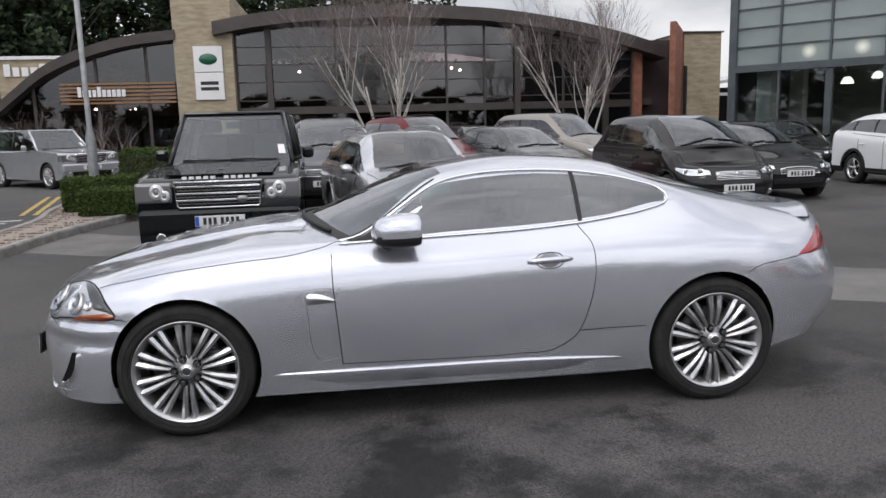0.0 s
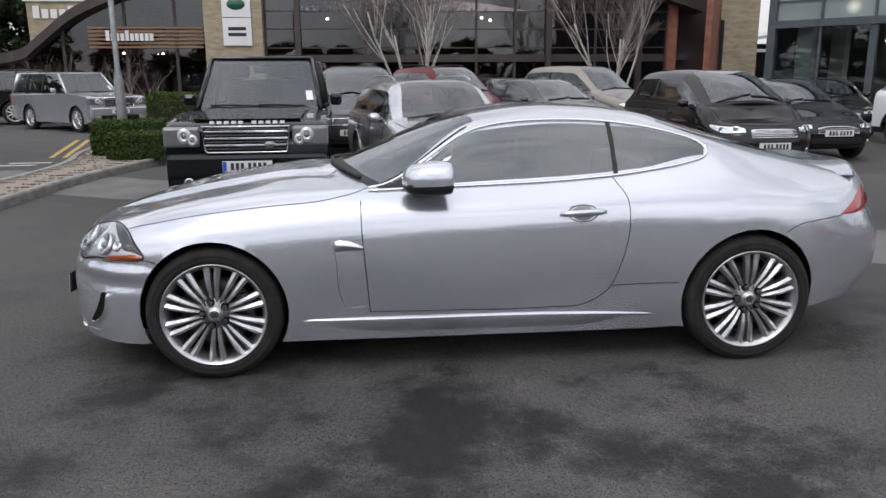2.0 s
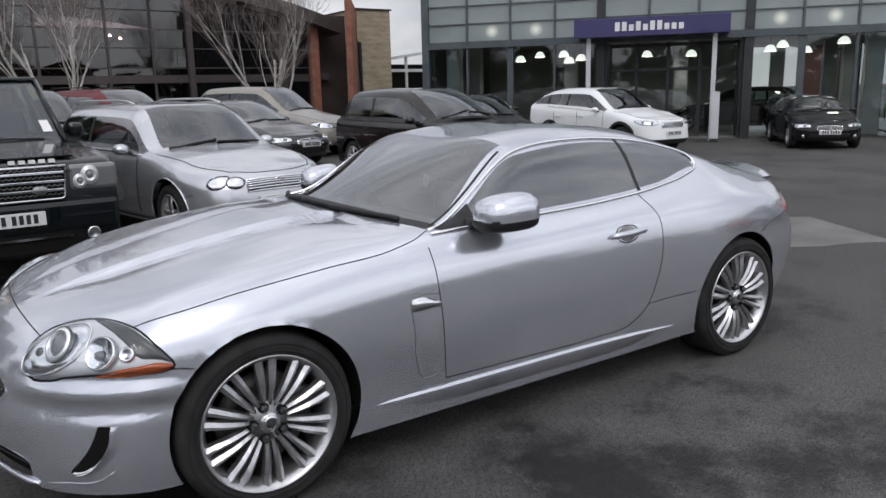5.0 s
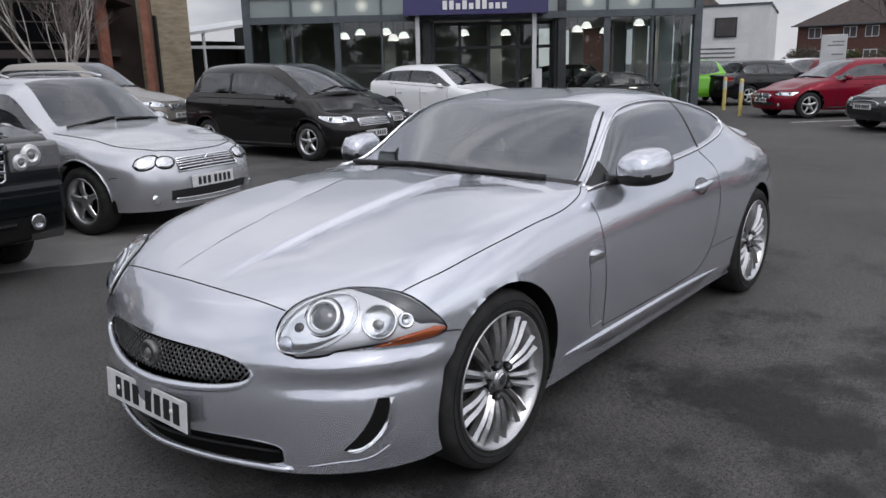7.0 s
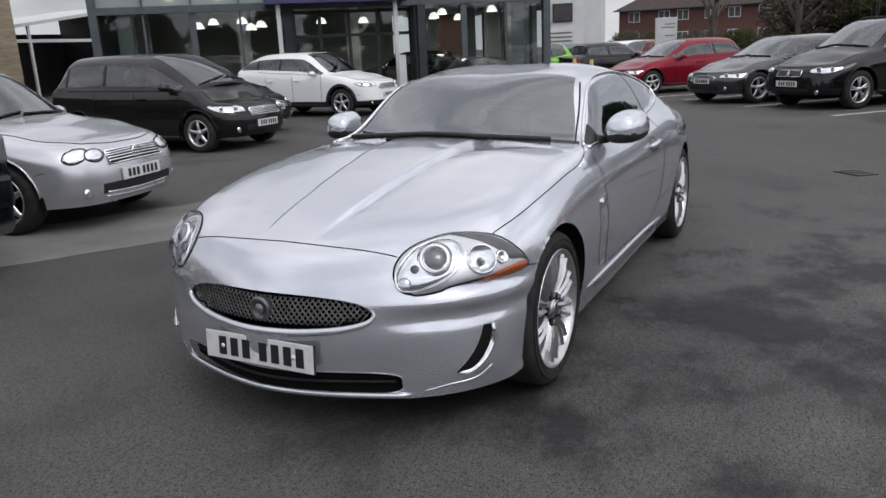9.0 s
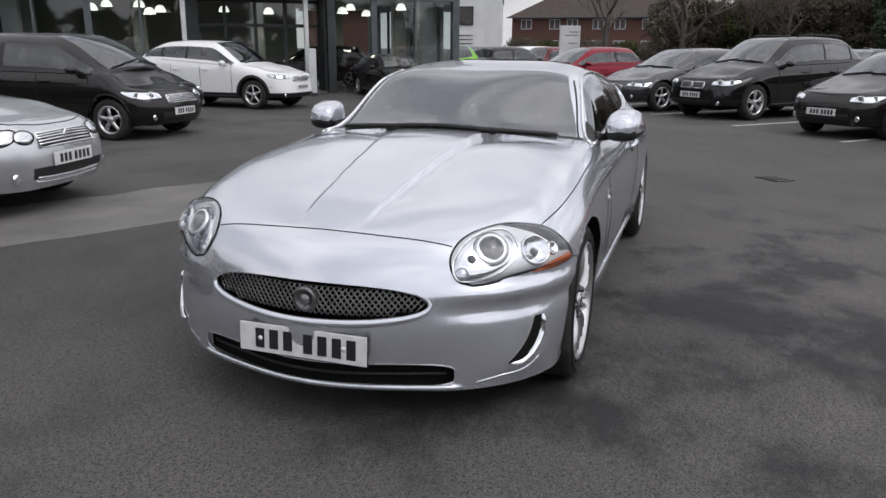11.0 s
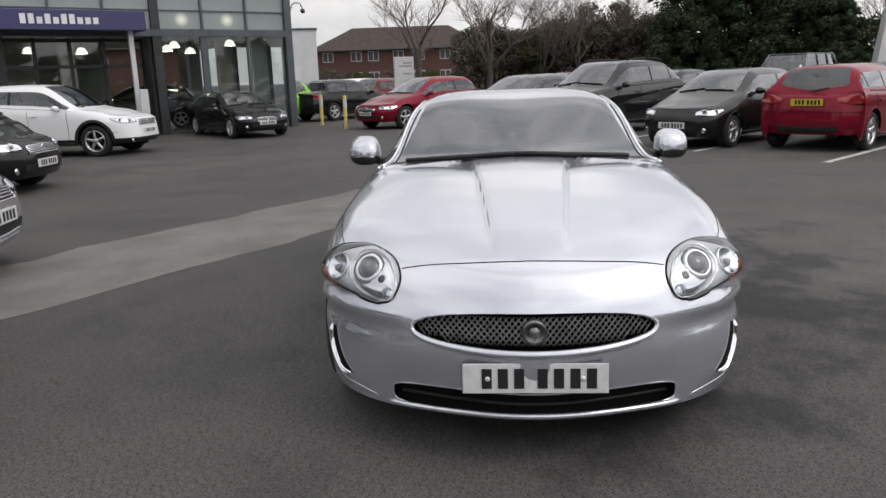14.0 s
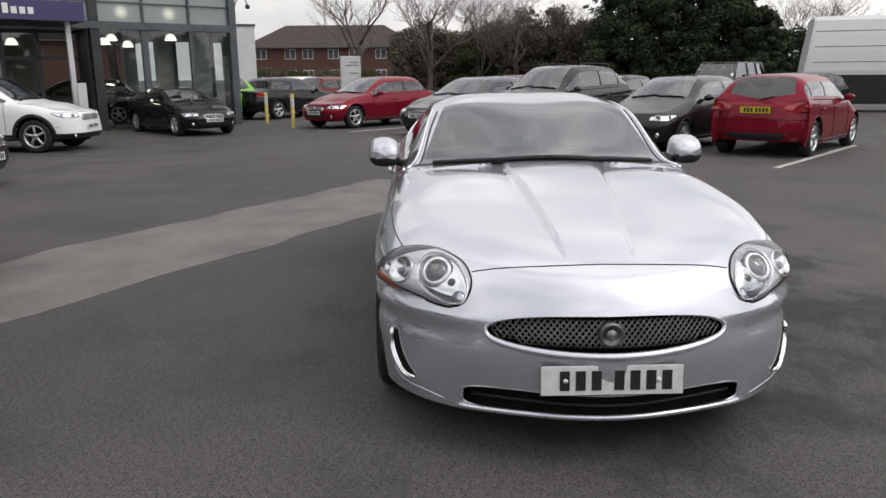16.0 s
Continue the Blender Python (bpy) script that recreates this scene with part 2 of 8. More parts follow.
def merge(*lists):
    """Several (verts, faces) as one."""
    verts, faces = [], []
    for v, f in lists:
        o = len(verts)
        verts += list(v)
        faces += [tuple(q + o for q in g) for g in f]
    return verts, faces


def shifted(vf, m):
    return [m @ Vector(v) for v in vf[0]], vf[1]


def pchip(t, y, q):
    """Monotone cubic through (t, y), read at q. y may have several columns."""
    t, y, q = np.asarray(t, float), np.asarray(y, float), np.asarray(q, float)
    h = np.diff(t)
    shape = (-1,) + (1,) * (y.ndim - 1)
    d = np.diff(y, axis=0) / h.reshape(shape)
    m = np.zeros_like(y)
    w1, w2 = (2 * h[1:] + h[:-1]).reshape(shape), (h[1:] + 2 * h[:-1]).reshape(shape)
    a, b = d[:-1], d[1:]
    with np.errstate(divide="ignore", invalid="ignore"):
        hm = (w1 + w2) / (w1 / a + w2 / b)
    m[1:-1] = np.where(a * b > 0, np.nan_to_num(hm), 0)
    m[0], m[-1] = d[0], d[-1]
    i = np.clip(np.searchsorted(t, q, side="right") - 1, 0, len(h) - 1)
    s = ((q - t[i]) / h[i]).reshape(shape)
    hh = h[i].reshape(shape)
    return (2 * s**3 - 3 * s**2 + 1) * y[i] + (s**3 - 2 * s**2 + s) * hh * m[i] + (-2 * s**3 + 3 * s**2) * y[i + 1] + (s**3 - s**2) * hh * m[i + 1]


def rounded(t, y, q):
    """A smooth curve through (t, y): cubic with centred slopes."""
    t, y, q = np.asarray(t, float), np.asarray(y, float), np.asarray(q, float)
    m = np.gradient(y, t, axis=0)
    h = np.diff(t)
    i = np.clip(np.searchsorted(t, q, side="right") - 1, 0, len(h) - 1)
    s, hh = ((q - t[i]) / h[i])[:, None], h[i][:, None]
    return (2 * s**3 - 3 * s**2 + 1) * y[i] + (s**3 - 2 * s**2 + s) * hh * m[i] + (-2 * s**3 + 3 * s**2) * y[i + 1] + (s**3 - s**2) * hh * m[i + 1]


class Skin:
    """A car's skin drawn between its character lines, which run from the nose's middle round one flank to the tail's middle; the other
    flank is its mirror. u counts stations along the car, v the lines from the sill (0) to the middle (the last)."""

    def __init__(self, lines, step, across):
        net = np.array(lines, float).transpose(1, 0, 2)
        ns, nc = net.shape[:2]
        flip = np.array((1, -1, 1.0))
        ext = np.concatenate([net[1:2] * flip, net, net[-2:-1] * flip])
        chord = np.linalg.norm(np.diff(ext, axis=0), axis=2).mean(axis=1)
        T = np.concatenate([[0], np.cumsum(chord)])
        q, self.u = [], []
        for i in range(ns - 1):
            k = max(2, int(math.ceil(chord[i + 1] / step)))
            q += list(T[i + 1] + (T[i + 2] - T[i + 1]) * np.arange(k) / k)
            self.u += list(i + np.arange(k) / k)
        q.append(T[ns])
        self.u.append(ns - 1)
        cols = np.stack([pchip(T, ext[:, c], q) for c in range(nc)], axis=1)
        across = [across] * (nc - 1) if isinstance(across, int) else across
        rows, self.v = [], [c + k / across[c] for c in range(nc - 1) for k in range(across[c])] + [nc - 1]
        for r in cols:
            e = np.concatenate([[2 * r[0] - r[1]], r, [r[-2] * flip]])
            d = np.sqrt(np.linalg.norm(np.diff(e, axis=0), axis=1)) + 1e-5
            t = np.concatenate([[0], np.cumsum(d)])
            qq = np.concatenate([t[c + 1] + (t[c + 2] - t[c + 1]) * np.arange(across[c]) / across[c] for c in range(nc - 1)] + [[t[nc]]])
            rows.append(rounded(t, e, qq))
        half = np.array(rows)
        self.half = half
        self.nv = half.shape[1]
        self.grid = np.concatenate([half, half[:, -2::-1] * flip], axis=1)
        self.vfull = self.v + self.v[-2::-1]

    def tree(self):
        g = self.grid
        nu, nv = g.shape[:2]
        faces = [(i * nv + j, i * nv + j + 1, (i + 1) * nv + j + 1, (i + 1) * nv + j) for i in range(nu - 1) for j in range(nv - 1)]
        return BVHTree.FromPolygons([Vector(p) for p in g.reshape(-1, 3)], faces)

    def cut(self, which):
        """Faces sorted by which(u, v, side, middle), which gives a part's name, or None for an opening. {name: (verts, faces)}"""
        g = self.grid
        nu, nv = g.shape[:2]
        mid = (g[:-1, :-1] + g[1:, :-1] + g[:-1, 1:] + g[1:, 1:]) / 4
        named = {}
        for i in range(nu - 1):
            for j in range(nv - 1):
                uu, vv = (self.u[i] + self.u[i + 1]) / 2, (self.vfull[j] + self.vfull[j + 1]) / 2
                key = which(uu, vv, 1 if j < self.nv - 1 else -1, mid[i, j])
                named.setdefault(key, []).append((i * nv + j, i * nv + j + 1, (i + 1) * nv + j + 1, (i + 1) * nv + j))
        return named

    def round_holes(self, named, holes):
        """Draws the rims of the wheel openings out to true circles. holes: (x, z, radius)."""
        g = self.grid.reshape(-1, 3)
        gone = {v for f in named.get(None, ()) for v in f}
        kept = {v for k, fs in named.items() if k is not None for f in fs for v in f}
        for v in gone & kept:
            p = g[v]
            for x, z, r in holes:
                d = math.hypot(p[0] - x, p[2] - z)
                if abs(d - r) < 0.09 and abs(p[1]) > 0.4:
                    p[0], p[2] = x + (p[0] - x) * r / d, z + (p[2] - z) * r / d

    def shape_openings(self, named, openings, tree):
        """Draws the rims of openings in the nose out to smooth ovals. openings: (z, half width, half height, power)."""
        g = self.grid.reshape(-1, 3)
        gone = {v for f in named.get(None, ()) for v in f}
        kept = {v for k, fs in named.items() if k is not None for f in fs for v in f}
        for v in gone & kept:
            p = g[v]
            for zc, a, b, k in openings:
                f = (abs(p[1] / a) ** k + abs((p[2] - zc) / b) ** k) ** (1 / k)
                if p[0] < -1.9 and 0.5 < f < 1.6:
                    p[1], p[2] = p[1] / f, zc + (p[2] - zc) / f
                    h = tree.ray_cast(Vector((-4, p[1], p[2])), Vector((1, 0, 0)))
                    p[0] = h[0].x if h[0] else p[0]

    def mesh(self, faces):
        used = sorted({v for f in faces for v in f})
        at = {v: n for n, v in enumerate(used)}
        g = self.grid.reshape(-1, 3)
        return [g[v] for v in used], [tuple(at[v] for v in f) for f in faces]


def snap(tree, p, lift=0.0):
    q, n, _, _ = tree.find_nearest(Vector(p))
    return q + n * lift


def out_snap(tree, p, lift):
    """The nearest place on the skin, raised outwards from the car's core."""
    q, n, _, _ = tree.find_nearest(Vector(p))
    core = Vector((q.x * 0.75, 0, 0.45))
    if n.dot(q - core) < 0:
        n = -n
    return q + n * lift


def spline_points(points, n):
    p = np.array(points, float)
    d = np.linalg.norm(np.diff(p, axis=0), axis=1)
    t = np.concatenate([[0], np.cumsum(d)])
    return rounded(t, p, np.linspace(0, t[-1], n))


def laid_patch(tree, top, bottom, n, m, lift):
    """A sheet laid on the skin between two edge lines."""
    a, b = spline_points(top, n), spline_points(bottom, n)
    swell = lambda t: min(1.0, 0.15 + 1.7 * math.sqrt(max(0.0, t * (1 - t))))
    verts = [out_snap(tree, a[i] + (b[i] - a[i]) * j / (m - 1), lift * min(swell(i / (n - 1)), swell(j / (m - 1)))) for i in range(n) for j in range(m)]
    faces = [(i * m + j, i * m + j + 1, (i + 1) * m + j + 1, (i + 1) * m + j) for i in range(n - 1) for j in range(m - 1)]
    return verts, faces


def closed_spline(points, n):
    p = np.array(points, float)
    k = len(p)
    e = np.concatenate([p[-3:], p, p[:4]])
    t = np.concatenate([[0], np.cumsum(np.sqrt(np.linalg.norm(np.diff(e, axis=0), axis=1)))])
    return rounded(t, e, np.linspace(t[3], t[3 + k], n, endpoint=False))


def laid_disc(tree, outline, n, rings, lift, shrink=1.0):
    """A sheet laid on the skin inside a closed outline, swelling to lift in the middle."""
    edge = closed_spline(outline, n)
    mid = edge.mean(axis=0)
    verts, faces = [], []
    for r in range(rings):
        s = 1 - r / rings
        for p in edge:
            verts.append(out_snap(tree, mid + (p - mid) * s * shrink, lift * min(1.0, 0.12 + 1.5 * math.sqrt(r / rings))))
    verts.append(out_snap(tree, mid, lift))
    for r in range(rings - 1):
        for i in range(n):
            faces.append((r * n + i, r * n + (i + 1) % n, (r + 1) * n + (i + 1) % n, (r + 1) * n + i))
    o = (rings - 1) * n
    faces += [(o + i, o + (i + 1) % n, rings * n) for i in range(n)]
    return verts, faces


def laid_line(tree, points, n, radius, lift=0.0):
    return tube([out_snap(tree, p, lift) for p in spline_points(points, n)], radius, 5)


def mirrored(vf):
    return [Vector((v[0], -v[1], v[2])) for v in vf[0]], [tuple(reversed(f)) for f in vf[1]]


def plate_bars(parent, width, height, bars, ground, name="number_plate"):
    """A number plate in the plane x = 0, facing -x, with plain bars for its characters."""
    bm = bmesh.new()
    box(bm, -0.006, 0.006, -width / 2, width / 2, -height / 2, height / 2, 0.003)
    p = part(name, bm, ground, parent)
    for y, w in bars:
        a_box("character_bar", (-0.0085, -0.004, y - w / 2, y + w / 2, -height * 0.33, height * 0.33), INK, p)
    return p


BARS = [(-0.2 + k * 0.058 + (0.025 if k > 3 else 0), 0.036) for k in range(7)]


# ---------------------------------------------------------------- wheels
def hero_wheel(parent, x, y, z, R, name):
    """A wheel with ten pairs of slender spokes, its face towards -y."""
    s = 1 if y < 0 else -1
    w = new(name)
    w.parent = parent
    w.matrix_local = pose(x, y, z, 0, 0, 0 if s > 0 else 180)
    prof = [(0.245, 0.115), (0.25, 0.12), (R - 0.045, 0.125), (R - 0.012, 0.112), (R, 0.085), (R, -0.085), (R - 0.012, -0.112), (R - 0.04, -0.124), (0.262, -0.118), (0.252, -0.105), (0.245, -0.09)]
    v, f = lathe(prof, "y", 72)
    piece("tyre", v, f, RUBBER, w, "black low-profile tyre")
    tr = [tube([(r * math.cos(a), -0.1255, r * math.sin(a)) for a in np.linspace(0, 2 * math.pi, 64, endpoint=False)], 0.0022, 4, True) for r in (R - 0.035, R - 0.06)]
    piece("tyre_rib", *merge(*tr), RUBBER, w)
    rim = [(0.258, -0.1), (0.262, -0.118), (0.26, -0.1245), (0.2555, -0.124), (0.247, -0.112), (0.232, -0.09), (0.226, -0.04), (0.222, 0.05), (0.24, 0.11)]
    v, f = lathe(rim, "y", 72)
    piece("rim", v, f, ALLOY, w)
    parts = []
    for k in range(10):
        for off in (-1, 1):
            a = 2 * math.pi * k / 10 + math.pi / 2
            rad = Vector((math.cos(a), 0, math.sin(a)))
            tan = Vector((-math.sin(a), 0, math.cos(a)))
            pts, wid = [], []
            for t in np.linspace(0, 1, 7):
                r = 0.066 + 0.177 * t
                side = off * (0.0115 + 0.0155 * t)
                dep = -0.088 - 0.012 * math.sin(math.pi * min(1, t * 1.1)) - 0.014 * t
                pts.append(rad * r + tan * side + Vector((0, dep, 0)))
                wid.append(0.0095 + 0.0095 * t)
            ring, fc = [], []
            for p, wd in zip(pts, wid):
                for sx, sy in ((-1, 0.028), (-0.85, 0.002), (0, -0.009), (0.85, 0.002), (1, 0.028)):
                    ring.append(p + tan * (sx * wd) + Vector((0, sy, 0)))
            for i in range(len(pts) - 1):
                for j in range(4):
                    fc.append((i * 5 + j, i * 5 + j + 1, (i + 1) * 5 + j + 1, (i + 1) * 5 + j))
            parts.append((ring, fc))
    for vf in parts:
        piece("spoke", vf[0], vf[1], ALLOY, w, smooth=False)
    hub = [(0.001, -0.1), (0.044, -0.1), (0.05, -0.092), (0.074, -0.086), (0.082, -0.076), (0.084, -0.06), (0.084, 0.0)]
    v, f = lathe(hub, "y", 40)
    piece("hub", v, f, DULL_ALLOY, w)
    v, f = lathe([(0.001, -0.11), (0.026, -0.11), (0.036, -0.107), (0.04, -0.098)], "y", 28)
    piece("centre_cap", v, f, ALLOY, w)
    v, f = lathe([(0.001, -0.1125), (0.018, -0.1125), (0.022, -0.11)], "y", 20)
    piece("cap_badge", v, f, LAMP_DARK, w, "dark round badge")
    v, f = lathe([(0.019, -0.1125), (0.023, -0.114), (0.027, -0.11)], "y", 20)
    piece("cap_ring", v, f, CHROME, w)
    for k in range(5):
        a = 2 * math.pi * k / 5 + math.pi / 2 + 0.3
        at = Matrix.Translation((0.062 * math.cos(a), 0, 0.062 * math.sin(a)))
        v, f = lathe([(0.001, -0.1), (0.019, -0.1), (0.0215, -0.086)], "y", 18)
        piece("nut_recess", *shifted((v, f), at), LINER, w)
        v, f = lathe([(0.001, -0.116), (0.01, -0.116), (0.0145, -0.109), (0.015, -0.085)], "y", 6)
        piece("wheel_nut", *shifted((v, f), at), LAMP_DARK, w, smooth=False)
    v, f = lathe([(0.06, -0.03), (0.178, -0.03), (0.178, -0.005), (0.06, -0.005)], "y", 40, True)
    piece("brake_disc", v, f, DISC_IRON, w)
    bm = bmesh.new()
    box(bm, 0.08, 0.19, -0.05, 0.02, -0.09, 0.09, 0.02)
    part("brake_caliper", bm, LAMP_DARK, w)
    v, f = lathe([(0.001, 0.06), (0.222, 0.06)], "y", 40)
    piece("inner_face", v, f, LINER, w)
    return w


# ---------------------------------------------------------------- the silver coupe
sill_line = [(-2.25, 0, 0.19), (-2.148, 0.47, 0.188), (-1.965, 0.735, 0.19), (-1.75, 0.84, 0.19), (-1.376, 0.86, 0.18), (-0.95, 0.855, 0.18), (-0.6, 0.855, 0.18), (-0.05, 0.855, 0.182),
             (0.4, 0.855, 0.184), (0.8, 0.855, 0.187), (1.2, 0.87, 0.2), (1.6, 0.86, 0.25), (1.95, 0.78, 0.3), (2.14, 0.62, 0.32), (2.27, 0.36, 0.32), (2.32, 0, 0.32)]
bumper_line = [(-2.285, 0, 0.27), (-2.17, 0.44, 0.27), (-1.965, 0.765, 0.29), (-1.75, 0.857, 0.32), (-1.376, 0.89, 0.33), (-0.95, 0.876, 0.3), (-0.6, 0.873, 0.295), (-0.05, 0.873, 0.29),
               (0.4, 0.873, 0.29), (0.8, 0.88, 0.29), (1.2, 0.905, 0.32), (1.6, 0.888, 0.38), (1.95, 0.81, 0.42), (2.2, 0.65, 0.43), (2.34, 0.38, 0.43), (2.39, 0, 0.43)]
waist_line = [(-2.29, 0, 0.44), (-2.185, 0.44, 0.44), (-1.95, 0.77, 0.455), (-1.74, 0.87, 0.5), (-1.376, 0.915, 0.58), (-0.95, 0.902, 0.6), (-0.6, 0.898, 0.62), (-0.05, 0.9, 0.625),
              (0.4, 0.905, 0.63), (0.8, 0.915, 0.64), (1.2, 0.935, 0.65), (1.6, 0.91, 0.65), (1.95, 0.832, 0.63), (2.21, 0.66, 0.6), (2.36, 0.38, 0.6), (2.41, 0, 0.6)]
shoulder_line = [(-2.235, 0, 0.6), (-2.145, 0.43, 0.61), (-1.945, 0.735, 0.65), (-1.72, 0.845, 0.7), (-1.376, 0.875, 0.77), (-0.95, 0.868, 0.8), (-0.6, 0.866, 0.815), (-0.05, 0.87, 0.83),
                 (0.4, 0.875, 0.845), (0.8, 0.885, 0.86), (1.2, 0.895, 0.875), (1.6, 0.865, 0.865), (1.93, 0.775, 0.825), (2.14, 0.63, 0.8), (2.3, 0.38, 0.79), (2.36, 0, 0.79)]
belt_line = [(-2.155, 0, 0.7), (-2.07, 0.42, 0.715), (-1.85, 0.68, 0.768), (-1.68, 0.75, 0.815), (-1.376, 0.775, 0.872), (-0.95, 0.787, 0.905), (-0.6, 0.785, 0.925), (-0.05, 0.785, 0.943),
             (0.4, 0.79, 0.962), (0.8, 0.785, 1.0), (1.17, 0.73, 1.072), (1.6, 0.71, 0.985), (1.95, 0.66, 0.925), (2.13, 0.57, 0.905), (2.24, 0.36, 0.925), (2.29, 0, 0.935)]
rail_line = [(-2.12, 0, 0.725), (-2.04, 0.28, 0.75), (-1.85, 0.42, 0.81), (-1.66, 0.46, 0.855), (-1.376, 0.48, 0.91), (-0.95, 0.52, 0.965), (-0.57, 0.735, 0.945), (-0.02, 0.6, 1.232),
             (0.4, 0.585, 1.265), (0.8, 0.598, 1.236), (1.2, 0.668, 1.132), (1.6, 0.55, 1.055), (1.95, 0.48, 0.985), (2.12, 0.42, 0.955), (2.2, 0.28, 0.96), (2.23, 0, 0.965)]
middle_line = [(-2.08, 0, 0.745), (-2.0, 0, 0.772), (-1.85, 0, 0.82), (-1.66, 0, 0.866), (-1.376, 0, 0.925), (-1.05, 0, 0.975), (-0.84, 0, 0.998), (-0.05, 0, 1.283),
               (0.4, 0, 1.328), (0.85, 0, 1.3), (1.25, 0, 1.205), (1.62, 0, 1.095), (1.95, 0, 1.0), (2.1, 0, 0.963), (2.19, 0, 0.962), (2.22, 0, 0.968)]

hero = thing("sports_coupe", pose(0, 0, 0), "silver two-door sports coupe parked on dark asphalt", "car")
skin = Skin([sill_line, bumper_line, waist_line, shoulder_line, belt_line, rail_line, middle_line], 0.026, [6, 9, 10, 7, 10, 40])
for row in skin.grid:
    for p in row:
        x, y, z = p
        # the raised middle of the bonnet, with a crease along either side
        if -2.06 < x < -0.78 and z > 0.72:
            edge = 0.135 + 0.11 * (x + 2.0) / 1.15
            t = min(1, max(0, (abs(y) - edge + 0.009) / 0.018))
            fade = min(1, max(0, (x + 2.05) / 0.3))
            p[2] -= 0.025 * fade * (t * t * (3 - 2 * t)) * math.exp(-max(0, abs(y) - edge) * 4.5)
        # ledge under the lamps and hollow below it
        if x < -1.62 and 0.4 < z < 0.68 and abs(y) > 0.42:
            k = min(1, (abs(y) - 0.42) / 0.2) * min(1, max(0, (-1.62 - x) / 0.12))
            push = k * (0.014 * math.exp(-((z - 0.555) / 0.024) ** 2) - 0.006 * math.exp(-((z - 0.6) / 0.02) ** 2) - 0.015 * math.exp(-((z - 0.495) / 0.032) ** 2))
            d = Vector((-0.7, math.copysign(0.7, y), 0))
            p[0] += d.x * push
            p[1] += d.y * push
hero_tree = skin.tree()
ARCHES = [(-1.372, 0.35, 0.362), (1.37, 0.352, 0.364)]


OPENINGS = [(0.526, 0.45, 0.064, 2.4), (0.252, 0.535, 0.05, 5.0)]


def in_opening(p):
    return p[0] < -1.9 and any(abs(p[1] / a) ** k + abs((p[2] - z) / b) ** k < 1 for z, a, b, k in OPENINGS)


def hero_part(u, v, side, p):
    if abs(p[1]) > 0.55 and v < 4:
        for x, z, r in ARCHES:
            if math.hypot(p[0] - x, p[2] - z) < r:
                return None
    if in_opening(p):
        return None
    if 6.06 < u < 6.97 and v > 5.12:
        return "windscreen"
    if 9.35 < u < 11.25 and v > 5.2:
        return "rear_window"
    if 6.12 < u < 8.6 and 4.12 < v < 4.92:
        return "side_window_left" if side < 0 else "side_window_right"
    if 8.68 < u < 9.94 and 4.12 < v < 4.92:
        return "quarter_window_left" if side < 0 else "quarter_window_right"
    if 8.6 <= u <= 8.68 and 4.0 < v < 5.0:
        return "window_pillar_left" if side < 0 else "window_pillar_right"
    return "body"


pieces = skin.cut(hero_part)
skin.round_holes(pieces, ARCHES)
skin.shape_openings(pieces, OPENINGS, hero_tree)
for key, faces in pieces.items():
    if key is None:
        continue
    name = key.replace("_left", "").replace("_right", "")
    look_of = {"body": SILVER, "windscreen": GLASS_SCREEN, "rear_window": GLASS_SCREEN, "window_pillar": TRIM}.get(name, GLASS_DOOR)
    piece(name, *skin.mesh(faces), look_of, hero)

# inner arches, floor and cabin
for x, z, r in ARCHES:
    for s in (-1, 1):
        n = 24
        ring = []
        for a in np.linspace(-0.12, math.pi + 0.12, n):
            rim_at = Vector((x + (r - 0.002) * math.cos(a), s * 0.9, z + (r - 0.002) * math.sin(a)))
            reach = abs(out_snap(hero_tree, rim_at, -0.006).y)
            ring += [(rim_at.x, s * reach, rim_at.z), (rim_at.x, s * 0.45, rim_at.z)]
        fc = [(2 * i, 2 * i + 1, 2 * i + 3, 2 * i + 2) for i in range(n - 1)]
        piece("arch_liner", ring, fc, LINER, hero)
a_box("floor_pan", (-2.0, 1.7, -0.6, 0.6, 0.19, 0.28), LINER, hero)
a_box("engine_bay", (-1.95, -0.7, -0.45, 0.45, 0.26, 0.66), LINER, hero)
a_box("cabin_floor", (-0.75, 1.4, -0.78, 0.78, 0.24, 0.5), CLOTH, hero)
a_box("dashboard", (-0.72, -0.3, -0.76, 0.76, 0.62, 0.93), CLOTH, hero, bevel=0.06)
a_box("parcel_shelf", (1.0, 1.75, -0.6, 0.6, 0.84, 0.9), CLOTH, hero, bevel=0.03)
for s in (-1, 1):
    a_box("door_card", (-0.5, 0.75, s * 0.73 - 0.04, s * 0.73 + 0.04, 0.4, 0.88), CLOTH, hero, bevel=0.03)
    for x, z in ((0.1, 0.36), (0.72, 0.4)):
        bm = bmesh.new()
        box(bm, x - 0.24, x + 0.28, s * 0.37 - 0.25, s * 0.37 + 0.25, z, z + 0.17, 0.06)
        box(bm, x + 0.2, x + 0.36, s * 0.37 - 0.24, s * 0.37 + 0.24, z + 0.1, z + 0.6, 0.06)
        box(bm, x + 0.26, x + 0.36, s * 0.37 - 0.13, s * 0.37 + 0.13, z + 0.6, z + 0.76, 0.045)
        part("seat", bm, CLOTH, hero, "dark leather seat")
v, f = lathe([(0.165, -0.015), (0.18, 0.0), (0.165, 0.015), (0.15, 0.0)], "x", 28, True)
piece("steering_wheel", *shifted((v, f), pose(-0.24, 0.37, 0.86, 0, -22, 0)), TRIM, hero)
bm = bmesh.new()
box(bm, -0.02, 0.02, -0.11, 0.11, -0.035, 0.035, 0.015)
ob = part("rear_view_mirror", bm, TRIM, hero)
ob.location = (-0.06, 0.0, 1.17)
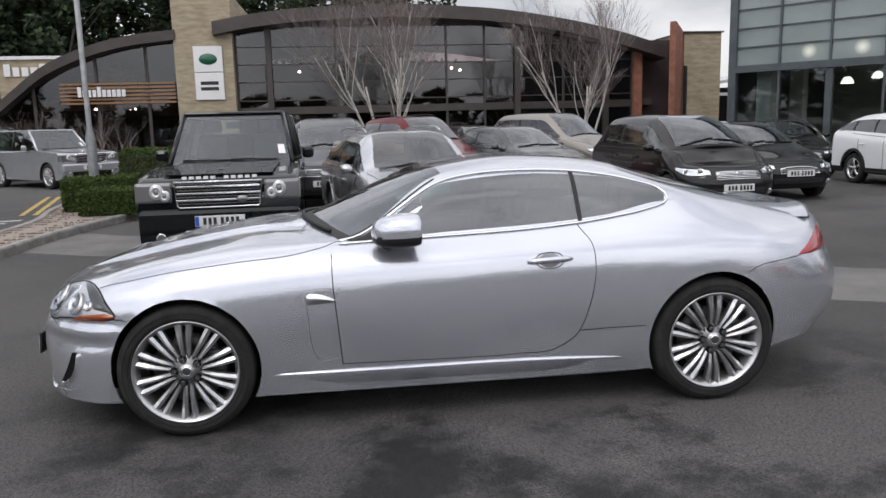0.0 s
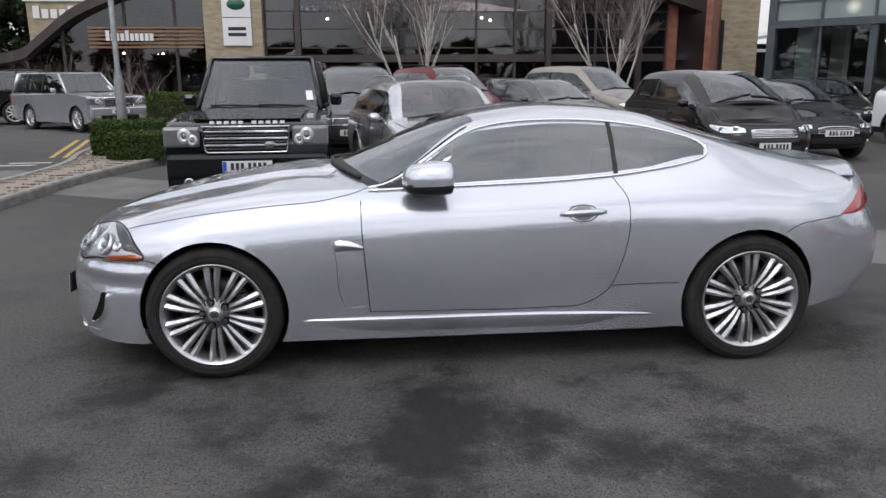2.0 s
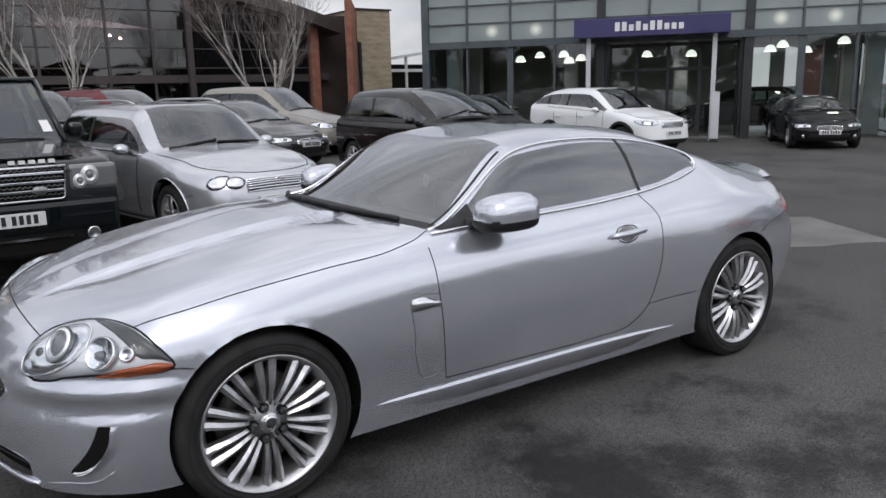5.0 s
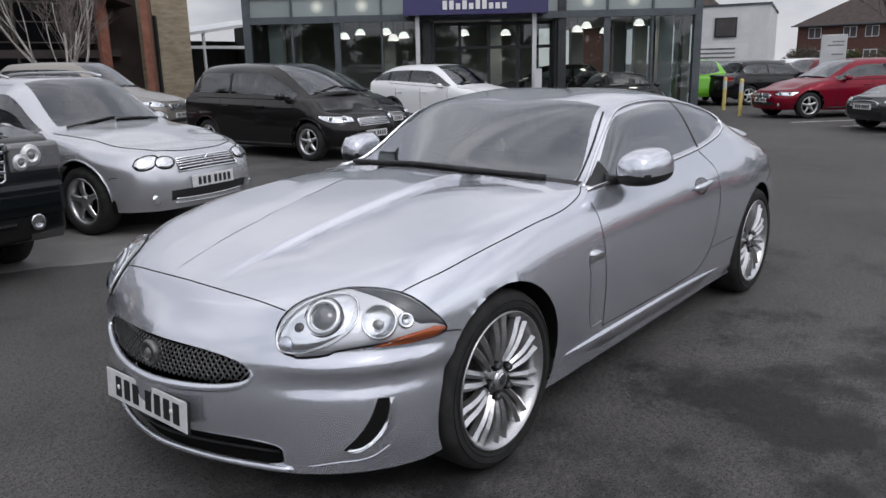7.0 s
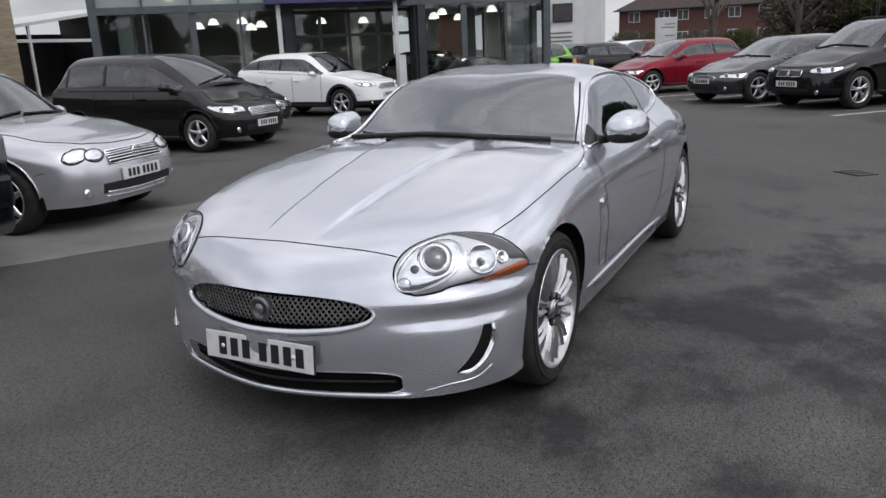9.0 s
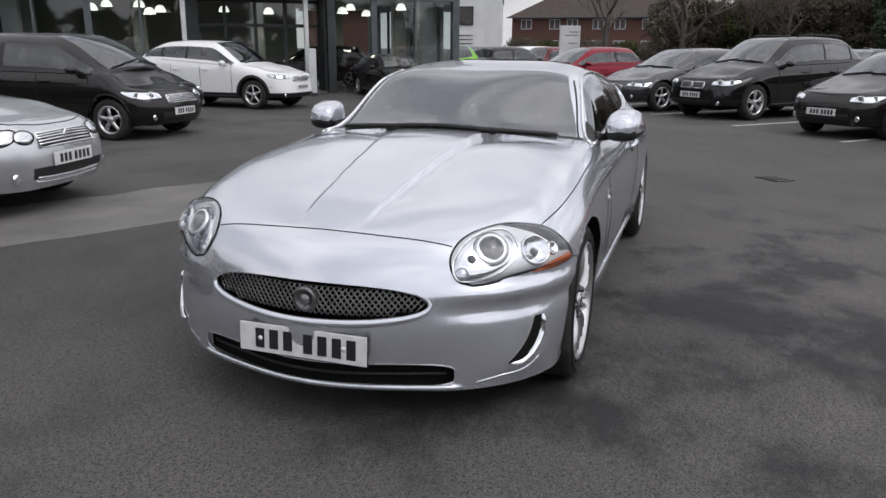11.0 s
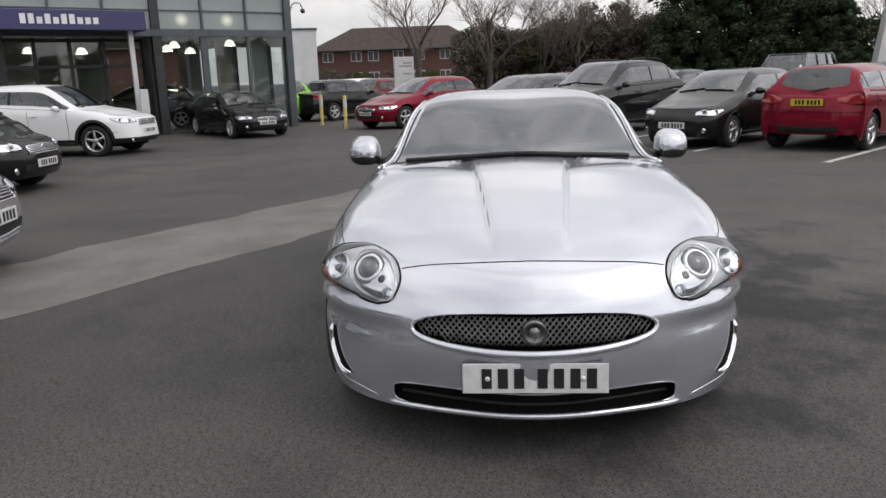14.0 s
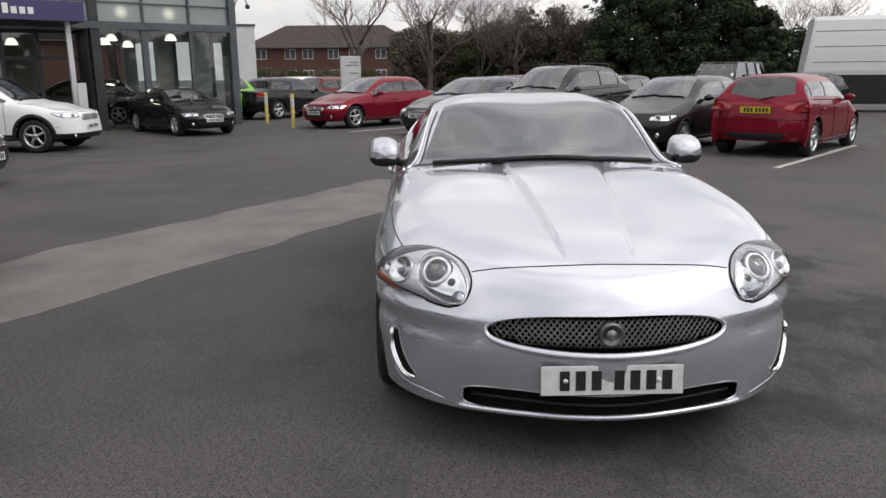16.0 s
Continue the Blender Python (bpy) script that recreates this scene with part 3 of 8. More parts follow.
v, f = lathe([(0.001, -0.006), (0.022, -0.005), (0.026, 0.0), (0.022, 0.005), (0.001, 0.006)], "x", 18)
piece("hanging_tag", [(x - 0.1, y + 0.02, z * 1.5 + 1.04) for x, y, z in v], f, SIGN_TAG, hero, "small pale oval tag below the mirror")
piece("tag_cord", *tube([(-0.1, 0.02, 1.08), (-0.08, 0.01, 1.15)], 0.0015, 4), TRIM, hero)
a_box("sensor_pod", (-0.09, -0.03, -0.06, 0.06, 1.185, 1.26), TRIM, hero, bevel=0.012)


# ---- skin details, built for the +y flank and mirrored
def both(name, vf, material, label=""):
    piece(name, *vf, material, hero, label)
    piece(name, *mirrored(vf), material, hero, label)


def gap(points, n=30, r=0.0028):
    both("shut_line", laid_line(hero_tree, points, n, r, -0.001), SHADOW_GAP)


gap([(-0.64, 0.86, 0.918), (-0.637, 0.9, 0.75), (-0.622, 0.9, 0.55), (-0.605, 0.88, 0.33)])
gap([(-0.605, 0.88, 0.33), (-0.2, 0.88, 0.325), (0.3, 0.88, 0.325), (0.5, 0.88, 0.34), (0.61, 0.9, 0.41), (0.675, 0.9, 0.56), (0.71, 0.9, 0.74), (0.7, 0.88, 0.9), (0.645, 0.8, 0.985)], 60)
gap([(0.63, 0.9, 0.435), (0.8, 0.91, 0.44), (0.985, 0.91, 0.445)])
gap([(-1.79, 0.76, 0.757), (-1.62, 0.8, 0.795), (-1.45, 0.818, 0.827), (-1.1, 0.82, 0.868), (-0.8, 0.808, 0.895), (-0.66, 0.78, 0.925), (-0.6, 0.75, 0.942)], 60)
piece("shut_line", *laid_line(hero_tree, [(-2.05, 0.495, 0.722), (-2.065, 0.35, 0.737), (-2.076, 0.18, 0.744), (-2.079, 0, 0.746), (-2.076, -0.18, 0.744), (-2.065, -0.35, 0.737), (-2.05, -0.495, 0.722)], 50, 0.0028, -0.0005), SHADOW_GAP, hero)
gap([(-1.712, 0.86, 0.624), (-1.69, 0.87, 0.622), (-1.66, 0.88, 0.618), (-1.632, 0.88, 0.612)], 8)
gap([(1.545, 0.93, 0.7), (1.62, 0.92, 0.735), (1.75, 0.9, 0.755), (1.9, 0.84, 0.768)], 20)

# headlamps
hl_edge = [(-2.108, 0.512, 0.652), (-2.075, 0.5, 0.695), (-2.0, 0.522, 0.74), (-1.885, 0.617, 0.773), (-1.785, 0.762, 0.755), (-1.735, 0.832, 0.702), (-1.692, 0.872, 0.636), (-1.715, 0.868, 0.622), (-1.93, 0.765, 0.621), (-2.07, 0.638, 0.603), (-2.122, 0.553, 0.612)]


def disc_on_skin(p, lift, profile, tip, n=28):
    """A turned piece set on the skin, its axis between the skin's normal and straight ahead."""
    q = out_snap(hero_tree, p, lift)
    q2 = out_snap(hero_tree, p, lift + 0.1)
    d = ((q2 - q).normalized() + Vector((-1, 0, 0.1)) * tip).normalized()
    v, f = lathe(profile, "z", n)
    return shifted((v, f), Matrix.Translation(q) @ d.to_track_quat("Z", "Y").to_matrix().to_4x4())


for s in (1, -1):
    flip = (lambda vf: vf) if s > 0 else mirrored
    lamp = new("headlamp")
    lamp.parent = hero
    tagged(lamp, "clear almond headlamp with round projector and amber corner")
    piece("bezel", *flip(laid_disc(hero_tree, hl_edge, 64, 8, 0.006)), LAMP_SHELL, lamp)
    corner = [(-1.885, 0.62, 0.771), (-1.8, 0.745, 0.757), (-1.742, 0.828, 0.705), (-1.694, 0.87, 0.645), (-1.73, 0.861, 0.655), (-1.79, 0.838, 0.664), (-1.818, 0.808, 0.705), (-1.845, 0.735, 0.738)]
    piece("dark_corner", *flip(laid_disc(hero_tree, corner, 40, 6, 0.0095)), LAMP_DARK, lamp)
    bowl = [(-2.095, 0.512, 0.648), (-2.065, 0.514, 0.684), (-1.99, 0.546, 0.734), (-1.91, 0.622, 0.757), (-1.895, 0.668, 0.738), (-1.93, 0.705, 0.69), (-1.985, 0.688, 0.647), (-2.031, 0.648, 0.621), (-2.08, 0.584, 0.601), (-2.105, 0.531, 0.611)]
    piece("reflector", *flip(laid_disc(hero_tree, bowl, 48, 8, 0.011)), LAMP_SILVER, lamp)
    piece("reflector_edge", *flip(tube([out_snap(hero_tree, p, 0.009) for p in closed_spline(bowl, 60)], 0.0042, 6, True)), LAMP_WHITE, lamp)
    piece("neck", *flip(laid_patch(hero_tree, [(-1.93, 0.672, 0.735), (-1.9, 0.7, 0.728), (-1.87, 0.733, 0.724)], [(-1.99, 0.69, 0.65), (-1.97, 0.712, 0.646), (-1.95, 0.733, 0.644)], 8, 5, 0.01)), LAMP_WHITE, lamp)
    piece("turn_signal", *flip(laid_disc(hero_tree, [(-1.925, 0.768, 0.615), (-1.864, 0.803, 0.637), (-1.79, 0.842, 0.648), (-1.725, 0.863, 0.652), (-1.688, 0.873, 0.634), (-1.71, 0.868, 0.622), (-1.792, 0.843, 0.613), (-1.875, 0.8, 0.611)], 36, 5, 0.012)), AMBER, lamp, "amber corner lens")
    piece("projector_ring", *flip(disc_on_skin((-1.992, 0.622, 0.7), 0.004, [(0.043, 0.012), (0.046, 0.02), (0.052, 0.021), (0.058, 0.016), (0.062, 0.004)], 0.3)), LAMP_WHITE, lamp)
    piece("projector_groove", *flip(disc_on_skin((-1.992, 0.622, 0.7), 0.006, [(0.061, 0.012), (0.064, 0.013), (0.066, 0.008)], 0.3, 36)), LAMP_DARK, lamp)
    piece("projector_lens", *flip(disc_on_skin((-1.992, 0.622, 0.7), 0.008, [(0.001, 0.024), (0.02, 0.021), (0.036, 0.012), (0.044, 0.004)], 0.3)), LENS_GREY, lamp, "grey glass projector lens")
    piece("spring", *flip(disc_on_skin((-2.045, 0.565, 0.668), 0.008, [(0.001, 0.006), (0.014, 0.008), (0.018, 0.002)], 0.2, 7)), LAMP_DARK, lamp)
    piece("beam_bowl", *flip(disc_on_skin((-1.888, 0.758, 0.684), 0.001, [(0.001, 0.004), (0.02, 0.006), (0.04, 0.012), (0.052, 0.018)], 0.25, 30)), LAMP_SILVER, lamp)
    piece("beam_ring", *flip(disc_on_skin((-1.888, 0.758, 0.684), 0.004, [(0.05, 0.01), (0.052, 0.018), (0.056, 0.017), (0.059, 0.002)], 0.25, 30)), LAMP_WHITE, lamp)
    piece("beam_bulb", *flip(disc_on_skin((-1.893, 0.757, 0.678), 0.008, [(0.001, 0.018), (0.012, 0.016), (0.018, 0.0)], 0.25, 12)), LENS_GREY, lamp)
    piece("side_bulb", *flip(disc_on_skin((-1.822, 0.81, 0.682), 0.004, [(0.001, 0.004), (0.012, 0.006), (0.02, 0.014), (0.025, 0.013), (0.028, 0.002)], 0.1, 18)), LAMP_SILVER, lamp)
    piece("washer_cap", *flip(disc_on_skin((-2.09, 0.545, 0.626), 0.003, [(0.001, 0.012), (0.02, 0.011), (0.025, 0.007), (0.027, -0.002)], 0.0, 22)), SILVER, lamp)
    piece("cover", *flip(laid_disc(hero_tree, hl_edge, 72, 12, 0.03)), GLASS_CLEAR, lamp, "clear polished lens cover")
    piece("seal", *flip(tube([out_snap(hero_tree, p, 0.001) for p in closed_spline(hl_edge, 90)], 0.0042, 5, True)), SHADOW_GAP, lamp)
    # tail lamp
    piece("tail_lamp", *flip(laid_patch(hero_tree, [(1.88, 0.83, 0.769), (1.97, 0.77, 0.812), (2.06, 0.68, 0.856), (2.14, 0.57, 0.893)], [(1.88, 0.83, 0.766), (1.98, 0.79, 0.766), (2.09, 0.69, 0.767), (2.2, 0.5, 0.77)], 18, 8, 0.01)), RED_LENS, hero, "red wraparound tail lamp")
    # corner vents in the bumper
    vent = new("bumper_vent")
    vent.parent = hero
    outer = spline_points([(-1.898, 0.81, 0.448), (-1.912, 0.804, 0.375), (-1.95, 0.78, 0.315), (-1.99, 0.747, 0.284), (-2.018, 0.716, 0.28)], 22)
    inner = spline_points([(-1.95, 0.773, 0.449), (-1.976, 0.753, 0.39), (-2.006, 0.728, 0.332), (-2.022, 0.712, 0.3), (-2.026, 0.709, 0.285)], 22)
    inner = outer + (inner - outer) * 0.72
    rise = [0.017 * min(1, 3.2 * math.sin(math.pi * (0.04 + 0.92 * k / 21))) for k in range(22)]
    floor_ = [out_snap(hero_tree, a + (b - a) * t, 0.0025) for a, b in zip(outer, inner) for t in (0, 0.25, 0.5, 0.75, 1)]
    piece("slot", *flip((floor_, [(5 * i + j, 5 * i + j + 1, 5 * i + j + 6, 5 * i + j + 5) for i in range(21) for j in range(4)])), LINER, vent)
    fin = [out_snap(hero_tree, p + np.array((0.03, 0.022, 0)) * t, h * (1 - t) ** 2 - 0.0005 * t) for p, h in zip(outer, rise) for t in (0, 0.12, 0.3, 0.6, 1)]
    piece("fin", *flip((fin, [(5 * i + j, 5 * i + j + 5, 5 * i + j + 6, 5 * i + j + 1) for i in range(21) for j in range(4)])), SILVER, vent)
    wall = [q for p, b, h in zip(outer, inner, rise) for q in (out_snap(hero_tree, p, h), out_snap(hero_tree, p + (b - p) * 0.1, h * 0.7), out_snap(hero_tree, p + (b - p) * 0.16, 0.003))]
    piece("bright_edge", *flip((wall, [(3 * i + j, 3 * i + j + 1, 3 * i + j + 4, 3 * i + j + 3) for i in range(21) for j in range(2)])), CHROME, vent, "chrome strip")
    piece("chrome_foot", *flip(tube([out_snap(hero_tree, p, 0.006) for p in outer[13:]], [0.004] + [0.009] * 7 + [0.004], 8)), CHROME, vent)
    piece("inner_edge", *flip(tube([out_snap(hero_tree, p, 0.0) for p in inner], 0.0028, 6)), DULL_ALLOY, vent)
    # side vent behind the front wheel
    sv = new("side_vent")
    sv.parent = hero
    piece("recess", *flip(laid_patch(hero_tree, [(-0.766, 0.9, 0.64), (-0.688, 0.9, 0.645), (-0.640, 0.9, 0.645)], [(-0.730, 0.9, 0.37), (-0.678, 0.9, 0.36), (-0.623, 0.9, 0.362)], 8, 10, 0.002)), SILVER, sv)
    piece("outline", *flip(tube([out_snap(hero_tree, p, 0.001) for p in spline_points([(-0.640, 0.9, 0.71), (-0.728, 0.9, 0.712), (-0.773, 0.9, 0.695), (-0.766, 0.9, 0.6), (-0.743, 0.9, 0.4), (-0.723, 0.9, 0.36), (-0.628, 0.9, 0.358)], 40)], 0.0016, 5)), DULL_ALLOY, sv)
    piece("inner_edge", *flip(laid_line(hero_tree, [(-0.688, 0.9, 0.645), (-0.678, 0.9, 0.5), (-0.660, 0.9, 0.375)], 12, 0.0016)), DULL_ALLOY, sv)
    piece("blade", *flip(laid_patch(hero_tree, [(-0.77, 0.9, 0.702), (-0.72, 0.9, 0.704), (-0.672, 0.9, 0.69), (-0.633, 0.9, 0.672)], [(-0.771, 0.9, 0.65), (-0.72, 0.9, 0.652), (-0.672, 0.9, 0.654), (-0.633, 0.9, 0.656)], 10, 5, 0.014)), LAMP_SILVER, sv, "chrome vent blade")
    # door handle in a shallow dish
    dh = new("door_handle")
    dh.parent = hero
    e = [(0.47 + 0.075 * math.cos(a), 0.9, 0.818 + 0.047 * math.sin(a)) for a in np.linspace(0, 2 * math.pi, 28, endpoint=False)]
    piece("dish", *flip(tube([out_snap(hero_tree, p, 0.0) for p in e], 0.003, 5, True)), SHADOW_GAP, dh)
    piece("dish_floor", *flip(laid_patch(hero_tree, [(0.4, 0.9, 0.83), (0.47, 0.9, 0.862), (0.54, 0.9, 0.83)], [(0.4, 0.9, 0.806), (0.47, 0.9, 0.774), (0.54, 0.9, 0.806)], 10, 6, 0.0015)), DULL_ALLOY, dh)
    g = [(0.355 + 0.23 * t, 0.9, 0.812 + 0.008 * t) for t in np.linspace(0, 1, 10)]
    rad = [0.01] + [0.0165] * 8 + [0.01]
    piece("grip", *flip(tube([out_snap(hero_tree, p, 0.012 + 0.016 * math.sin(math.pi * t)) for p, t in zip(g, np.linspace(0, 1, 10))], rad, 8)), SILVER, dh)
    # door mirror
    mr = new("door_mirror")
    mr.parent = hero
    v, f = lathe([(0.001, -0.112), (0.03, -0.11), (0.055, -0.1), (0.072, -0.078), (0.081, -0.04), (0.085, 0.01), (0.085, 0.06), (0.08, 0.085), (0.072, 0.09), (0.001, 0.086)], "x", 32)
    shp = []
    for x, y, z in v:
        r = math.hypot(y, z)
        if r > 0.01:
            q = (abs(y / r) ** 2.7 + abs(z / r) ** 2.7) ** (-1 / 2.7)
            y, z = y * q, z * q
        shp.append(Vector((-0.305 + x * 1.15 + 0.12 * y, 0.905 + y * 1.12 + 0.1 * x, 0.988 + z * (1.15 if z > 0 else 0.78) + 0.06 * x)))
    top = [fc for fc in f if sum(shp[k].z for k in fc) / 4 > 0.978]
    low = [fc for fc in f if sum(shp[k].z for k in fc) / 4 <= 0.978]
    for nm, fs, mt in (("cap", top, SILVER), ("lower_shell", low, TRIM)):
        used = sorted({k for fc in fs for k in fc})
        at = {k: n for n, k in enumerate(used)}
        piece(nm, *flip(([shp[k] for k in used], [tuple(at[k] for k in fc) for fc in fs])), mt, mr)
    piece("arm", *flip(tube(spline_points([(-0.4, 0.76, 0.945), (-0.365, 0.81, 0.945), (-0.33, 0.86, 0.955)], 8), [0.034, 0.028, 0.024, 0.022, 0.021, 0.02, 0.018, 0.014], 8)), TRIM, mr)
    piece("base", *flip(laid_patch(hero_tree, [(-0.56, 0.75, 0.945), (-0.47, 0.73, 0.985), (-0.36, 0.705, 1.035)], [(-0.54, 0.775, 0.94), (-0.45, 0.78, 0.943), (-0.36, 0.782, 0.945)], 8, 5, 0.005)), TRIM, mr, "black mirror sail")
    # bright line round the side glass
    trim_pts = [(-0.6, 0.785, 0.932), (-0.05, 0.785, 0.95), (0.4, 0.79, 0.969), (0.8, 0.785, 1.007), (1.06, 0.755, 1.047), (1.15, 0.733, 1.075), (1.172, 0.71, 1.1), (1.14, 0.677, 1.135), (1.0, 0.637, 1.18), (0.8, 0.605, 1.222), (0.4, 0.59, 1.256), (-0.02, 0.608, 1.222), (-0.3, 0.672, 1.08), (-0.6, 0.76, 0.937)]
    piece("window_trim", *flip(tube([out_snap(hero_tree, p, 0.004) for p in spline_points(trim_pts, 90)], 0.009, 6)), CHROME, hero, "bright window surround")
    # sill skirt
    vs, fs = [], []
    prof = [(0.866, 0.305), (0.884, 0.298), (0.889, 0.288), (0.876, 0.268), (0.85, 0.178), (0.8, 0.172)]
    xs = np.linspace(-0.985, 0.985, 30)
    for x in xs:
        k = 1 - 0.02 * abs(x) ** 6
        vs += [Vector((x, y * k - 0.004 * (1 - k), z - 0.03 * max(0, x) ** 2 * (1 if j in (0, 1, 2) else 0))) for j, (y, z) in enumerate(prof)]
    for i in range(29):
        for j in range(5):
            fs.append((i * 6 + j, (i + 1) * 6 + j, (i + 1) * 6 + j + 1, i * 6 + j + 1))
    piece("sill_skirt", *flip((vs, fs)), SILVER, hero)
    # wiper arms and blades
for y0, y1, sh in ((0.62, 0.02, 0.0), (0.02, -0.6, 0.01)):
    wp = new("wiper")
    wp.parent = hero
    pts = [(-0.81 + 0.19 * (abs(y) / 0.65) ** 1.7, y, 1.005 - 0.045 * abs(y)) for y in np.linspace(y0, y1, 5)]
    piece("blade", *laid_line(hero_tree, pts, 16, 0.012, 0.014), TRIM, wp)
# black edge of the windscreen
edge_ = [(-0.56, 0.705, 0.965), (-0.3, 0.645, 1.1), (-0.08, 0.575, 1.215)]
both("windscreen_edge", laid_line(hero_tree, edge_, 30, 0.007, -0.002), TRIM)
# black cowl between bonnet and glass
piece("cowl_panel", *laid_patch(hero_tree, [(-0.6, 0.735, 0.945), (-0.73, 0.45, 0.985), (-0.83, 0, 1.0), (-0.73, -0.45, 0.985), (-0.6, -0.735, 0.945)], [(-0.53, 0.72, 0.965), (-0.66, 0.44, 1.02), (-0.76, 0, 1.03), (-0.66, -0.44, 1.02), (-0.53, -0.72, 0.965)], 40, 4, 0.003), TRIM, hero)

# tail spoiler
vs, fs = [], []
ys = np.linspace(-0.6, 0.6, 25)
for y in ys:
    e = abs(y) / 0.6
    back = 2.22 - 0.14 * e ** 2.2
    live = 1 - e ** 4
    up = 0.036 * live
    for x, z in ((back - 0.36, -0.008), (back - 0.26, 0.006 * live), (back - 0.12, up * 0.62), (back - 0.02, up), (back + 0.004, up - 0.008 * live), (back - 0.012, up * 0.2 - 0.02)):
        h = hero_tree.ray_cast(Vector((min(x, 2.1 - 0.14 * e ** 2.2), y, 2)), Vector((0, 0, -1)))
        vs.append((x, y, (h[0].z if h[0] else 0.95) + z - 0.008 * e ** 4))
fs = [(i * 6 + j, (i + 1) * 6 + j, (i + 1) * 6 + j + 1, i * 6 + j + 1) for i in range(24) for j in range(5)]
piece("tail_spoiler", vs, fs, SILVER, hero)

# grille: lip, dark box and woven wire
gr = new("radiator_grille")
gr.parent = hero
tagged(gr, "oval woven wire grille with round emblem")
oval = []
for a in np.linspace(0, 2 * math.pi, 80, endpoint=False):
    r = (abs(math.cos(a)) ** 2.4 + abs(math.sin(a)) ** 2.4) ** (-1 / 2.4)
    oval.append((0.45 * r * math.cos(a), 0.526 + 0.064 * r * math.sin(a)))


def nose_x(y, z):
    hit = hero_tree.ray_cast(Vector((-4, y, z)), Vector((1, 0, 0)))
    return hit[0].x


piece("lip", *tube([(nose_x(y, z) + 0.007 + 0.004 * (z - 0.526) / 0.064, y, z - 0.006 + 0.006 * (z - 0.526) / 0.064) for y, z in oval], [0.0105 - 0.0055 * (z - 0.526) / 0.064 for y, z in oval], 10, True), SILVER, hero, "body-coloured grille lip")
ny = 40
piece("backing", [(nose_x(y, 0.528) + 0.06, y, z) for y in np.linspace(-0.46, 0.46, ny) for z in (0.45, 0.61)], [(2 * i, 2 * i + 1, 2 * i + 3, 2 * i + 2) for i in range(ny - 1)], LINER, gr)
wires = []
for k in range(-26, 27):
    for d in (-1, 1):
        pts = []
        for t in np.linspace(-1, 1, 9):
            y, z = k * 0.0225 + d * t * 0.057, 0.526 + t * 0.064
            if abs(y / 0.445) ** 2.4 + abs((z - 0.526) / 0.064) ** 2.4 < 1:
                pts.append((nose_x(y, z) + 0.02 + 0.002 * d, y, z))
        if len(pts) > 1:
            wires.append(tube(pts, 0.0032, 4))
tagged(piece("wire_mesh", *merge(*wires), WIRE, gr, "woven silver-grey wire"), kind="stuff")
bx = nose_x(0, 0.528)
v, f = lathe([(0.001, 0.002), (0.03, 0.002), (0.034, -0.005), (0.043, -0.005), (0.047, 0.002), (0.045, 0.03)], "x", 32)
piece("emblem", *shifted((v, f), Matrix.Translation((bx + 0.008, 0, 0.525))), WIRE, gr, "round metal emblem")
v, f = lathe([(0.001, -0.008), (0.014, -0.006), (0.022, 0.002)], "x", 7)
piece("emblem_relief", *shifted((v, f), Matrix.Translation((bx + 0.006, 0, 0.525))), DULL_ALLOY, gr)
# lower intake
it = new("lower_intake")
it.parent = hero
piece("backing", [(nose_x(min(0.6, abs(y)) * (1 if y > 0 else -1), 0.27) + 0.06, y, z) for y in np.linspace(-0.56, 0.56, ny) for z in (0.19, 0.32)], [(2 * i, 2 * i + 1, 2 * i + 3, 2 * i + 2) for i in range(ny - 1)], LINER, it)
piece("bar", *tube([(nose_x(y, 0.27) + 0.03, y, 0.25) for y in np.linspace(-0.5, 0.5, 24)], 0.006, 5), TRIM, it)
rim2 = []
for a in np.linspace(0, 2 * math.pi, 80, endpoint=False):
    c, s = math.cos(a), math.sin(a)
    r = (abs(c) ** 5 + abs(s) ** 5) ** (-1 / 5)
    rim2.append((0.535 * c * r, 0.252 + 0.05 * s * r))
piece("rim", *tube([(nose_x(y, z) + 0.003, y, z) for y, z in rim2], 0.004, 6, True), SILVER, it)
piece("splitter", *tube([(nose_x(y, 0.205) - 0.003, y, 0.203) for y in np.linspace(-0.56, 0.56, 40)], [0.004] + [0.0115] * 38 + [0.004], 8), SILVER, hero)
both("chin_crease", tube([out_snap(hero_tree, p, -0.003) for p in spline_points([(-1.9, 0.808, 0.285), (-1.945, 0.772, 0.25), (-2.035, 0.68, 0.232), (-2.085, 0.595, 0.214)], 20)], [0.002] + [0.006] * 18 + [0.002], 8), SILVER)
np_ = plate_bars(hero, 0.52, 0.111, BARS, PLATE_WHITE)
np_.matrix_local = pose(-2.288, 0, 0.366, 0, 4, 0)
a_box("plate_mount", (0.009, 0.03, -0.15, 0.15, -0.045, 0.045), TRIM, np_)
a_box("plate_back", (-0.003, 0.0075, -0.2615, 0.2615, -0.057, 0.057), TRIM, np_)
for y in (-0.17, 0.17):
    v, f = lathe([(0.001, -0.012), (0.009, -0.01), (0.01, -0.004)], "x", 12)
    piece("screw_cap", *shifted((v, f), Matrix.Translation((0, y, 0))), STEEL_CAP, np_)


